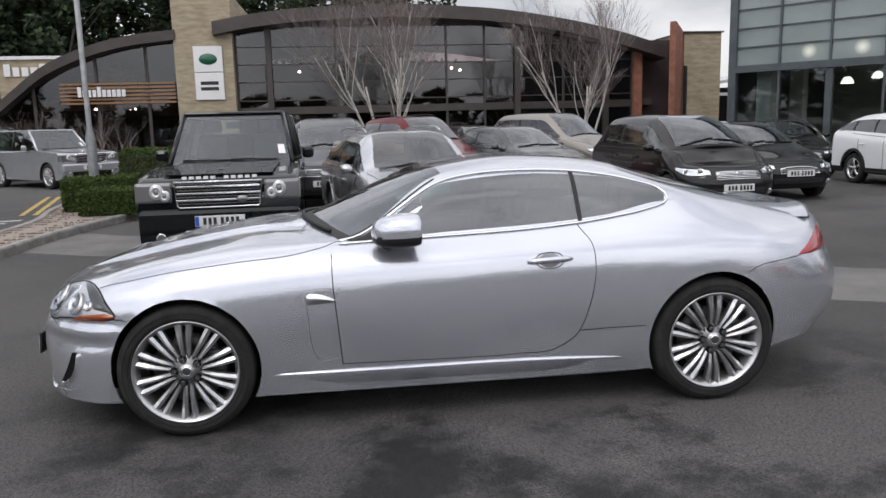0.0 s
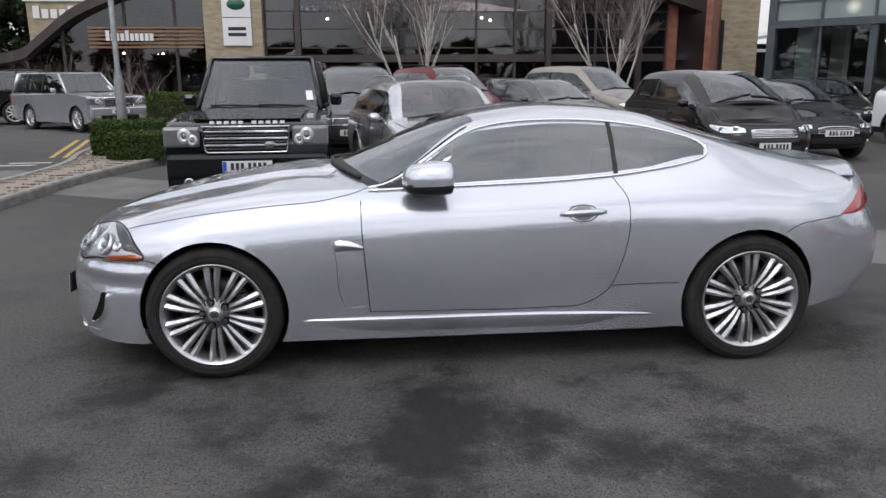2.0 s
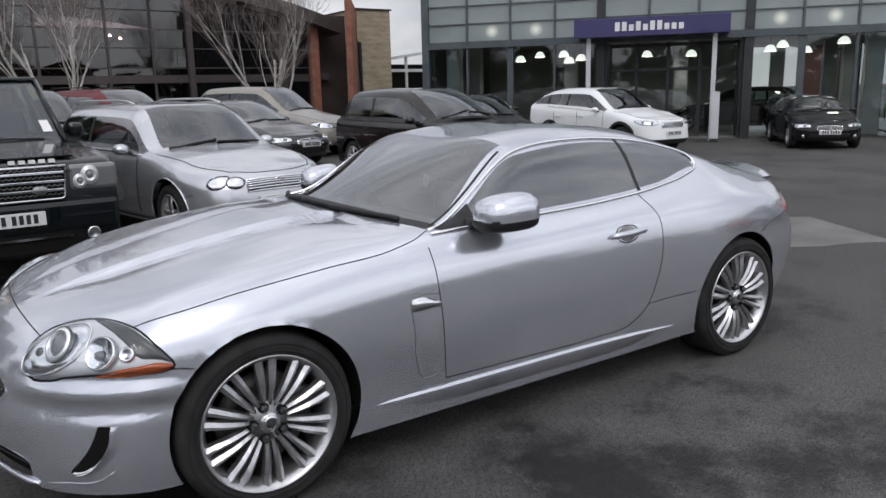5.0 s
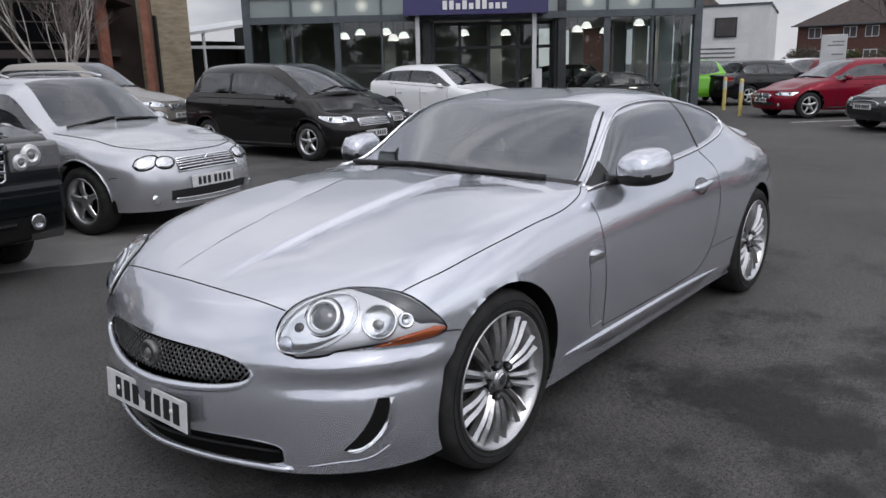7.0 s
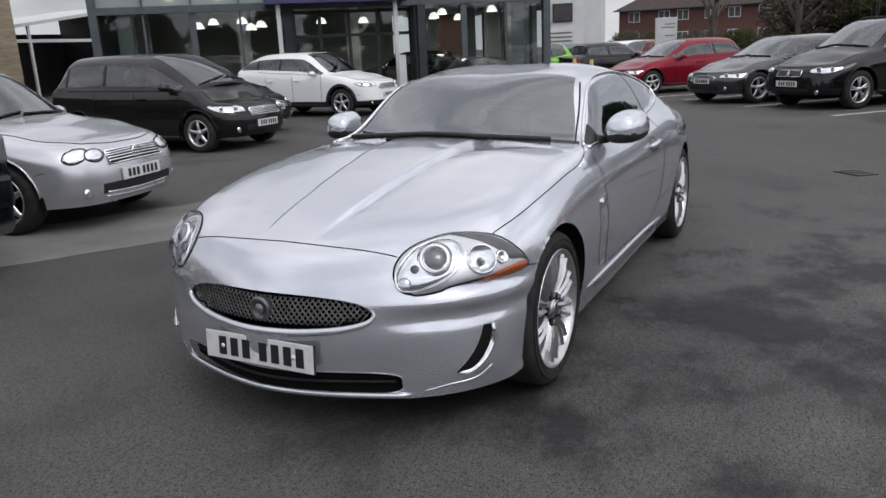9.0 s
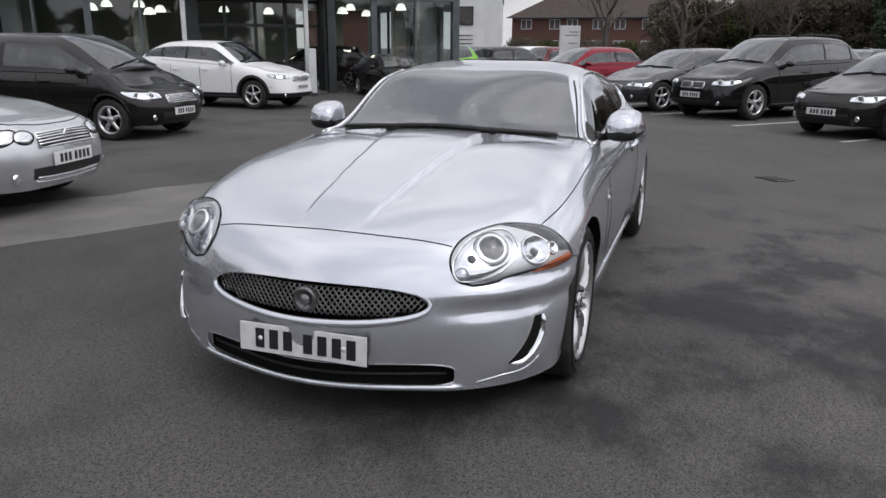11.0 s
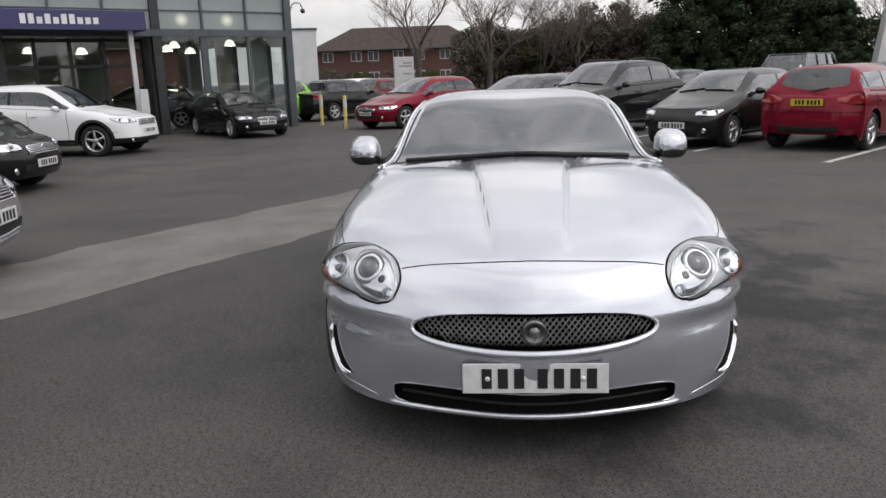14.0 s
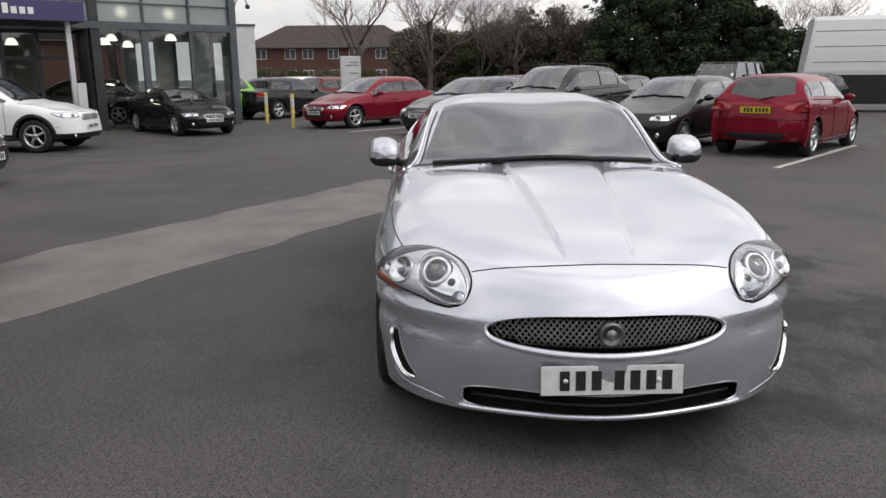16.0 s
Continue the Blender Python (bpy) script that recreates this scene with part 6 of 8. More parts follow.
def make_car(name, m, label, coat, L, W, H, wb, foh, R=0.32, nose=0.68, hood=0.86, cowl=0.98, cowl_x=0.45, roof_f=1.35, roof_r=3.2, deck_x=0.5, deck=0.95, belt_f=0.92, belt_r=0.98,
             rear=False, grille="slats", rails=False, cladding=False, wheels=5, twin=False, metal=ALLOY, plate=PLATE_WHITE, pillars=((4.12, 5.9), (6.0, 7.0), (7.1, 7.7)), square=0.0, lamp_v=(3.05, 3.95),
             back_plate=False, plate_z=0.5, blue=False, sill=0.2, grille_w=0.42, oval=False, low_bars=0, sticker=0.0, bright=TRIM):
    """A parked car, its nose towards -x, its origin on the ground midway between the axles. Distances along the car count from the front axle."""
    car = thing(name, m, label, "car", "parked cars")
    w, xf, xa = W / 2, -wb / 2, wb / 2
    xn, xt = xf - foh, xf - foh + L
    xc, x1, x3, xd = xf + cowl_x, xf + roof_f, xf + roof_r, xt - deck_x
    x2 = (x1 + x3) / 2
    q = 1 - square
    e = max(0.0, square - 0.3)
    sx = [xc + 0.08, x1, x2, x3, xd]
    ring = lambda zn, zs, zt, yk, ins, zmid: [(xn + ins, 0, zn), (xn + ins + 0.04 * q, 0.55 * w * yk, zn), (xn + ins + 0.26 * q + 0.05, 0.9 * w * yk, zn), (xf, w * yk, zs[0])] + [(x, w * yk, z) for x, z in zip(sx, zmid)] + [(xt - ins - 0.24 * q - 0.04, 0.9 * w * yk, zt), (xt - ins - 0.04 * q, 0.55 * w * yk, zt), (xt - ins, 0, zt)]
    lines = [
        ring(sill + 0.03, [sill], sill + 0.08, 0.94, 0.06, [sill] * 5),
        ring(0.38, [0.38], 0.42, 0.985, 0.0, [0.36] * 5),
        ring(0.55, [0.6], 0.66, 1.0, 0.01, [0.6] * 5),
        ring(nose - 0.1, [hood - 0.13], belt_r - 0.14, 0.985, 0.05, [belt_f - 0.13] + [belt_f + (belt_r - belt_f) * k - 0.13 for k in (0.3, 0.55, 0.8, 1.0)]),
        [(xn + 0.14, 0, nose), (xn + 0.18, 0.5 * w, nose), (xn + 0.38 * q + 0.08, (0.8 + 0.26 * e) * w, nose + 0.03), (xf, (0.86 + 0.16 * e) * w, hood - 0.015)] + [(x, 0.935 * w, z) for x, z in zip(sx, [belt_f] + [belt_f + (belt_r - belt_f) * k for k in (0.3, 0.55, 0.8, 1.0)])] + [(xt - 0.2 * q - 0.06, 0.84 * w, min(deck, belt_r) - 0.03), (xt - 0.1, 0.5 * w, min(deck, belt_r) - 0.02), (xt - 0.07, 0, min(deck, belt_r) - 0.02)],
        [(xn + 0.2, 0, nose + 0.02), (xn + 0.24, 0.34 * w, nose + 0.03), (xn + 0.42 * q + 0.1, (0.52 + 0.4 * e) * w, nose + 0.06), (xf, (0.56 + 0.4 * e) * w, hood + 0.02), (xc + 0.02, (0.82 + 0.08 * e) * w, belt_f + 0.045), (x1, (0.69 + 0.22 * e) * w, H - 0.1 + 0.06 * e), (x2, (0.7 + 0.22 * e) * w, H - 0.075 + 0.05 * e), (x3, (0.68 + 0.22 * e) * w, H - 0.1 + 0.06 * e), (xd - 0.02, 0.78 * w, belt_r + 0.03), (xt - 0.15 * q - 0.05, 0.55 * w, deck), (xt - 0.12, 0.3 * w, deck), (xt - 0.1, 0, deck)],
        [(xn + 0.25, 0, nose + 0.035), (xn + 0.3, 0, nose + 0.045), (xn + 0.42, 0, nose + 0.075), (xf, 0, hood + 0.04), (xc - 0.14, 0, cowl), (x1 - 0.08, 0, H - 0.025), (x2, 0, H), (x3 + 0.06, 0, H - 0.03), (xd + 0.04, 0, deck + 0.035), (xt - 0.16, 0, deck + 0.02), (xt - 0.14, 0, deck + 0.015), (xt - 0.12, 0, deck + 0.01)],
    ]
    sk = Skin(lines, 0.075, 5)
    holes = [(xf, R + 0.01, R + 0.055), (xa, R + 0.01, R + 0.055)]

    def which(u, v, side, p):
        s = "_l" if side < 0 else "_r"
        if abs(p[1]) > 0.62 * w and v < 3.9:
            for x, z, r in holes:
                d = math.hypot(p[0] - x, p[2] - z)
                if d < r:
                    return None
        if 4.06 < u < 4.94 and v > 5.12:
            return "windscreen"
        if 7.1 < u < 7.9 and v > 5.14:
            return "rear_window"
        for i, (a, b) in enumerate(pillars):
            if a < u < b and 4.12 < v < 4.9:
                return "side_window%d%s" % (i, s)
        if 4.12 < u < 7.7 and 4.12 < v < 4.9:
            return "pillar%d%s" % (sum(u > b for _, b in pillars), s)
        if 8.55 < u < 9.5 and 2.7 < v < 3.95:
            return "tail_lamp" + s
        if u < 1.05 and 0.6 < v < 1.25:
            return "intake"
        if cladding and v < 1.15:
            return "cladding"
        return "body"

    cut = sk.cut(which)
    sk.round_holes(cut, holes)
    looks = {"body": coat, "windscreen": GLASS_CAR, "rear_window": GLASS_SIDE, "pillar": TRIM, "headlamp": LAMP_SILVER, "tail_lamp": RED_LENS, "intake": TRIM, "cladding": TRIM}
    for key, faces in cut.items():
        if key is None:
            continue
        base = key[:-2] if key[-2:] in ("_l", "_r") else key
        base = base.rstrip("0123456789")
        piece(base, *sk.mesh(faces), looks.get(base, GLASS_SIDE), car)
    tree = sk.tree()
    for s in (-1, 1):
        for x, z, r in holes:
            rr = [(x + (r - 0.004) * math.cos(a), s * yy, z + (r - 0.004) * math.sin(a)) for a in np.linspace(-0.3, math.pi + 0.3, 16) for yy in (w * 0.93, w * 0.5)]
            piece("arch_liner", rr, [(2 * i, 2 * i + 1, 2 * i + 3, 2 * i + 2) for i in range(15)], LINER, car)
        if cladding:
            for x, z, r in holes:
                arc = [out_snap(tree, (x + rr * math.cos(a), s * w, z + rr * math.sin(a)), lift) for a in np.linspace(-0.25, math.pi + 0.25, 28) for rr, lift in ((r - 0.005, 0.004), (r + 0.025, 0.014), (r + 0.055, 0.012), (r + 0.065, 0.0))]
                piece("arch_cladding", arc, [(4 * i + j, 4 * i + j + 1, 4 * i + j + 5, 4 * i + j + 4) for i in range(27) for j in range(3)], TRIM, car)
        for x in (xf, xa):
            plain_wheel(car, x, s * (w - 0.12), R, R, R * 0.68, wheels, "front_wheel" if x < 0 else "rear_wheel", twin, metal)
        # headlamp: reflector, lenses and seal laid on the skin
        lamp = new("headlamp")
        lamp.parent = car
        if square > 0.5:
            top = [(xn + 0.05, s * 0.5 * w, nose - 0.06), (xn + 0.08, s * 0.75 * w, nose - 0.06), (xn + 0.2, s * 0.97 * w, nose - 0.06)]
            bot = [(xn + 0.05, s * 0.5 * w, nose - 0.2), (xn + 0.08, s * 0.75 * w, nose - 0.23), (xn + 0.2, s * 0.97 * w, nose - 0.23)]
        else:
            top = [(xn + 0.1, s * 0.5 * w, nose - 0.02), (xn + 0.2, s * 0.72 * w, nose + 0.015), (xn + 0.34, s * 0.86 * w, nose + 0.02), (xn + 0.5, s * 0.95 * w, nose + 0.015)]
            bot = [(xn + 0.08, s * 0.5 * w, nose - 0.12), (xn + 0.16, s * 0.72 * w, nose - 0.13), (xn + 0.3, s * 0.9 * w, nose - 0.1), (xn + 0.48, s * 0.97 * w, nose - 0.02)]
        dark_lamp = square > 0.5
        if oval:
            for yc, zc, ry, rz in ((0.76, nose - 0.045, 0.16, 0.1), (0.545, nose - 0.08, 0.1, 0.078)):
                rim_ = [(xn + 0.08 + 0.25 * max(0, yc - 0.5), s * (yc * w + ry * math.cos(a)), zc + rz * math.sin(a) + 0.12 * ry * math.cos(a)) for a in np.linspace(0, 2 * math.pi, 18, endpoint=False)]
                piece("reflector", *laid_disc(tree, rim_, 30, 5, 0.012 if yc > 0.6 else 0.015), LAMP_SILVER, lamp)
                piece("seal", *tube([out_snap(tree, p, 0.004) for p in closed_spline(rim_, 36)], 0.006, 5, True), SHADOW_GAP, lamp)
        else:
            piece("reflector", *laid_patch(tree, top, bot, 18, 8, 0.01), LAMP_DARK if dark_lamp else LAMP_SILVER, lamp)
            edge = list(spline_points(top, 14)) + list(spline_points(bot, 14))[::-1]
            piece("seal", *tube([out_snap(tree, p, 0.004) for p in edge], 0.006, 5, True), SHADOW_GAP, lamp)
        mids = (spline_points(top, 9) + spline_points(bot, 9)) / 2
        for k, rad in (() if oval else ((2, 0.062), (5, 0.052))):
            c = out_snap(tree, mids[k], 0.004)
            d = ((out_snap(tree, mids[k], 0.1) - c).normalized() + Vector((-0.4, 0, 0))).normalized()
            turn = Matrix.Translation(c) @ d.to_track_quat("Z", "Y").to_matrix().to_4x4()
            v, f = lathe([(rad * 0.72, 0.002), (rad * 0.8, 0.014), (rad * 0.95, 0.014), (rad, 0.0)], "z", 20)
            piece("lamp_ring", *shifted((v, f), turn), LAMP_BEZEL if dark_lamp else CHROME, lamp)
            v, f = lathe([(0.001, 0.014), (rad * 0.5, 0.01), (rad * 0.74, 0.0)], "z", 20)
            piece("lamp_lens", *shifted((v, f), turn), LAMP_SILVER if dark_lamp else LAMP_DARK, lamp)
        if not oval:
            piece("cover", *laid_patch(tree, top, bot, 18, 8, 0.028), GLASS_CLEAR, lamp)
        # fog lamp
        c = out_snap(tree, (xn + 0.1, s * 0.68 * w, 0.34), 0.003)
        v, f = lathe([(0.001, -0.01), (0.03, -0.012), (0.045, -0.006), (0.05, 0.004)], "x", 16)
        piece("fog_lamp", *shifted((v, f), Matrix.Translation(c)), LAMP_SILVER, car)
        # door edges, handles, mirror
        for x in (xc + 0.2, xc + 1.15, xc + 2.05):
            if x < xa + 0.1:
                pts = [(x + 0.02, s * w, belt_f + 0.02), (x, s * w, 0.75), (x, s * w, 0.5), (x + 0.02, s * w, 0.3)]
                piece("door_gap", *laid_line(tree, pts, 12, 0.006), SHADOW_GAP, car)
        for x in (xc + 1.0, xc + 1.9):
            if x < xa + 0.25:
                c = out_snap(tree, (x, s * w, belt_f - 0.1), 0.018)
                bm = bmesh.new()
                box(bm, c.x - 0.09, c.x + 0.09, c.y - 0.014, c.y + 0.014, c.z - 0.014, c.z + 0.014, 0.008)
                part("door_handle", bm, coat, car)
        c = Vector((xc + 0.42, s * (w * 0.9 + 0.13), belt_f + 0.07))
        v, f = lathe([(0.001, -0.07), (0.05, -0.06), (0.075, -0.01), (0.07, 0.05), (0.05, 0.06), (0.001, 0.06)], "x", 14)
        piece("door_mirror", [Vector((c.x + a, c.y + b * 1.25, c.z + d * 0.85)) for a, b, d in v], f, coat, car)
        piece("mirror_arm", *tube([(c.x, c.y - s * 0.02, c.z - 0.03), (c.x, c.y - s * 0.16, c.z - 0.06)], 0.02, 6), TRIM, car)
        if rails:
            pts = [(x1 + 0.1 + (x3 - x1 - 0.1) * t, s * 0.62 * w, H + 0.035 - 0.05 * abs(2 * t - 1) ** 6) for t in np.linspace(0, 1, 12)]
            piece("roof_rail", *tube(pts, 0.014, 6), metal if rails == "bright" else TRIM, car)
        seat(car, xc + 0.85, s * 0.37, 0.36 + max(0, H - 1.5) * 0.6)
    bm = bmesh.new()
    box(bm, xc + 1.55, xc + 1.75, -0.6, 0.6, 0.4, 0.98 + max(0, H - 1.5) * 0.6, 0.06)
    part("rear_seat", bm, CLOTH, car)
    a_box("cabin_floor", (xc - 0.1, min(xd, xt - 0.3), -w * 0.84, w * 0.84, 0.3, 0.42), CLOTH, car)
    a_box("dashboard", (xc - 0.02, xc + 0.32, -w * 0.78, w * 0.78, 0.6, belt_f - 0.02), CLOTH, car, bevel=0.04)
    a_box("engine_block", (xn + 0.3, xc, -w * 0.5, w * 0.5, 0.2, nose - 0.08), LINER, car)
    # grille
    g = new("grille")
    g.parent = car
    gz0, gz1 = (nose - 0.3, nose - 0.05) if square > 0.5 else (nose - 0.18, nose - 0.02)
    if grille in ("slats", "mesh", "kidney"):
        spans = ((-grille_w * w, grille_w * w),) if grille != "kidney" else ((-0.3, -0.02), (0.02, 0.3))
        for a, b in spans:
            top = [(xn, a + (b - a) * t, gz1) for t in np.linspace(0, 1, 7)]
            bot = [(xn, a + (b - a) * t, gz0) for t in np.linspace(0, 1, 7)]
            piece("backing", *laid_patch(tree, top, bot, 13, 5, 0.008), TRIM, g)
            edge = top + bot[::-1]
            piece("surround", *tube([out_snap(tree, p, 0.012) for p in edge], 0.011, 6, True), CHROME, g)
            for k in range(1, 5 if grille == "slats" else 4):
                z = gz0 + (gz1 - gz0) * k / (5 if grille == "slats" else 4)
                thin = 0.0065 if square > 0.5 else 0.009
                piece("slat", *laid_line(tree, [(xn, a + (b - a) * t, z) for t in np.linspace(0, 1, 7)], 13, thin, 0.012), CHROME if grille == "slats" else DULL_ALLOY, g)
        if grille == "slats" and square < 0.5:
            c = out_snap(tree, (xn, 0, (gz0 + gz1) / 2), 0.02)
            v, f = lathe([(0.045, -0.004), (0.055, -0.008), (0.055, 0.004)], "x", 20)
            piece("emblem", *shifted((v, f), Matrix.Translation(c)), CHROME, g)
    for j in range(low_bars):
        z = 0.27 + 0.05 * j
        piece("intake_bar", *laid_line(tree, [(xn, 0.5 * w * t, z) for t in np.linspace(-1, 1, 9)], 17, 0.008, 0.01), CHROME, car)
    if sticker:
        f0, dx = 0.2, 0.1
        xa_, xb_ = xc + f0 * (x1 - xc), xc + (f0 + 0.2) * (x1 - xc)
        za_, zb_ = cowl + f0 * (H - cowl), cowl + (f0 + 0.2) * (H - cowl)
        piece("windscreen_sticker", *laid_patch(tree, [(xb_, sticker * w - 0.05, zb_), (xb_, sticker * w + 0.05, zb_)], [(xa_, sticker * w - 0.05, za_), (xa_, sticker * w + 0.05, za_)], 6, 6, 0.004), SIGN_WHITE, car)
    # plates
    p = plate_bars(car, 0.52, 0.111, BARS, PLATE_WHITE)
    p.location = (xn - 0.012, 0, plate_z)
    if blue:
        a_box("plate_band", (-0.0095, -0.006, 0.215, 0.256, -0.05, 0.05), PLATE_BLUE, p)
    if back_plate:
        p = plate_bars(car, 0.52, 0.111, BARS, PLATE_YELLOW, "rear_plate")
        p.matrix_local = pose(xt + 0.012, 0, 0.82, 0, 0, 180)
        piece("rear_insert", *laid_patch(tree, [(xt, -0.62 * w, 0.42), (xt, 0, 0.42), (xt, 0.62 * w, 0.42)], [(xt, -0.6 * w, 0.28), (xt, 0, 0.28), (xt, 0.6 * w, 0.28)], 16, 5, 0.01), TRIM, car, "black lower bumper insert")
        piece("bumper_gap", *laid_line(tree, [(xt - 0.2, -0.95 * w, 0.66), (xt, -0.5 * w, 0.66), (xt, 0, 0.66), (xt, 0.5 * w, 0.66), (xt - 0.2, 0.95 * w, 0.66)], 30, 0.006), SHADOW_GAP, car)
        for s in (-1, 1):
            piece("rear_lamp", *laid_patch(tree, [(xt, s * 0.55 * w, 0.93), (xt - 0.05, s * 0.8 * w, 0.95), (xt - 0.3, s * w, 0.94)], [(xt, s * 0.56 * w, 0.84), (xt - 0.05, s * 0.82 * w, 0.8), (xt - 0.26, s * w, 0.84)], 12, 6, 0.015), RED_LENS, car, "red tail lamp")
        piece("rear_wiper", *laid_line(tree, [(xt - 0.14, 0, deck + 0.06), (xt - 0.2, 0.3 * w, deck + 0.12)], 8, 0.01, 0.015), TRIM, car)
    # bonnet and bumper shut lines, window edges
    for s in (-1, 1):
        rim = [(xn + 0.2, s * 0.55 * w, nose + 0.02), (xn + 0.45, s * 0.72 * w, nose + 0.06), (xf, s * 0.8 * w, hood), (xc - 0.05, s * 0.84 * w, belt_f)]
        piece("bonnet_gap", *laid_line(tree, rim, 24, 0.005), SHADOW_GAP, car)
        if not rear:
            low = [(xn + 0.34, s * 0.95 * w, 0.56), (xn + 0.42, s * 0.98 * w, 0.55), (xf - R - 0.05, s * w, 0.54)]
            piece("bumper_gap", *laid_line(tree, low, 8, 0.004), SHADOW_GAP, car)
        foot = [(xc + 0.15, s * 0.935 * w, belt_f + 0.012)] + [(x, s * 0.935 * w, belt_f + (belt_r - belt_f) * k + 0.012) for x, k in ((x1, 0.3), (x2, 0.55), (x3, 0.8))]
        piece("waist_trim", *laid_line(tree, foot, 24, 0.009, 0.004), bright, car)
        for x, z, r in holes:
            lip = [out_snap(tree, (x + (r + 0.004) * math.cos(a), s * w, z + (r + 0.004) * math.sin(a)), 0.004) for a in np.linspace(-0.1, math.pi + 0.1, 26)]
            piece("arch_lip", *tube(lip, 0.009, 6), TRIM if cladding else coat, car)
        skirt = [(xf + R + 0.1, s * 0.97 * w, sill + 0.05), (0, s * 0.97 * w, sill + 0.05), (xa - R - 0.1, s * 0.97 * w, sill + 0.05)]
        piece("sill_strip", *laid_line(tree, skirt, 12, 0.022, 0.0), TRIM, car)
    nose_edge = [(xn + 0.2, -0.55 * w, nose + 0.02), (xn + 0.13, -0.3 * w, nose + 0.005), (xn + 0.11, 0, nose), (xn + 0.13, 0.3 * w, nose + 0.005), (xn + 0.2, 0.55 * w, nose + 0.02)]
    piece("bonnet_gap", *laid_line(tree, nose_edge, 24, 0.005), SHADOW_GAP, car)
    # wipers
    for y0, y1 in ((-0.55, 0.0), (0.0, 0.55)):
        piece("wiper", *laid_line(tree, [(xc + 0.03, y0 * w * 1.2, cowl + 0.04), (xc - 0.02, (y0 + y1) / 2 * w, cowl + 0.06), (xc - 0.03, y1 * w * 1.2, cowl + 0.05)], 8, 0.011, 0.012), TRIM, car)
    return car


def facing(x, y, hx, hy):
    """The pose of a car whose middle stands at x, y and whose nose points along (hx, hy)."""
    return pose(x, y, 0, 0, 0, math.degrees(math.atan2(-hy, -hx)))


def from_wheel(x, y, hx, hy, wb, half_track, right=True):
    """The same from the foot of a front wheel."""
    h = Vector((hx, hy)).normalized()
    r = Vector((h.y, -h.x)) * (1 if right else -1)
    c = Vector((x, y)) - r * half_track - h * wb / 2
    return facing(c.x, c.y, h.x, h.y)


ESTATE = dict(L=4.54, W=1.73, H=1.46, wb=2.715, foh=0.8, R=0.32, nose=0.765, hood=0.88, cowl=0.96, cowl_x=0.5, roof_f=1.24, roof_r=3.2, deck_x=0.2, deck=0.95, belt_f=0.9, belt_r=0.96)
SUV = dict(L=4.57, W=1.82, H=1.67, wb=2.62, foh=0.9, R=0.35, nose=0.82, hood=1.0, cowl=1.12, cowl_x=0.4, roof_f=1.35, roof_r=2.95, deck_x=0.22, deck=1.08, belt_f=1.05, belt_r=1.16, sill=0.26)
BIG_SUV = dict(L=4.95, W=1.96, H=1.86, wb=2.88, foh=0.86, R=0.38, nose=1.05, hood=1.13, cowl=1.2, cowl_x=0.62, roof_f=1.3, roof_r=3.55, deck_x=0.2, deck=1.1, belt_f=1.16, belt_r=1.18, sill=0.3, square=0.8)
SALOON = dict(L=4.6, W=1.78, H=1.44, wb=2.76, foh=0.8, R=0.32, nose=0.68, hood=0.84, cowl=0.95, cowl_x=0.5, roof_f=1.45, roof_r=2.75, deck_x=0.55, deck=0.98, belt_f=0.9, belt_r=0.96, pillars=((4.12, 5.9), (6.0, 7.4)))
HATCH = dict(L=3.95, W=1.74, H=1.43, wb=2.47, foh=0.8, R=0.31, nose=0.68, hood=0.84, cowl=0.97, cowl_x=0.42, roof_f=1.3, roof_r=2.75, deck_x=0.2, deck=0.93, belt_f=0.92, belt_r=1.0)
MPV = dict(L=4.05, W=1.76, H=1.59, wb=2.57, foh=0.73, R=0.31, nose=0.74, hood=0.96, cowl=1.06, cowl_x=0.1, roof_f=1.15, roof_r=2.8, deck_x=0.18, deck=0.98, belt_f=0.97, belt_r=1.02)



def slab(name, corners, thick, material, parent, label=""):
    """A flat sheet with four corners and a thickness, drawn inwards."""
    c = [Vector(p) for p in corners]
    if not thick:
        if (c[1] - c[0]).cross(c[3] - c[0]).dot((c[0] + c[2]) / 2 - Vector((0.8, 0, 1.35))) < 0:
            c = c[::-1]
        return piece(name, c, [(0, 1, 2, 3)], material, parent, label, smooth=False)
    n = (c[1] - c[0]).cross(c[3] - c[0]).normalized() * thick
    verts = c + [p - n for p in c]
    return piece(name, verts, [(0, 1, 2, 3), (7, 6, 5, 4), (0, 4, 5, 1), (1, 5, 6, 2), (2, 6, 7, 3), (3, 7, 4, 0)], material, parent, label, smooth=False)


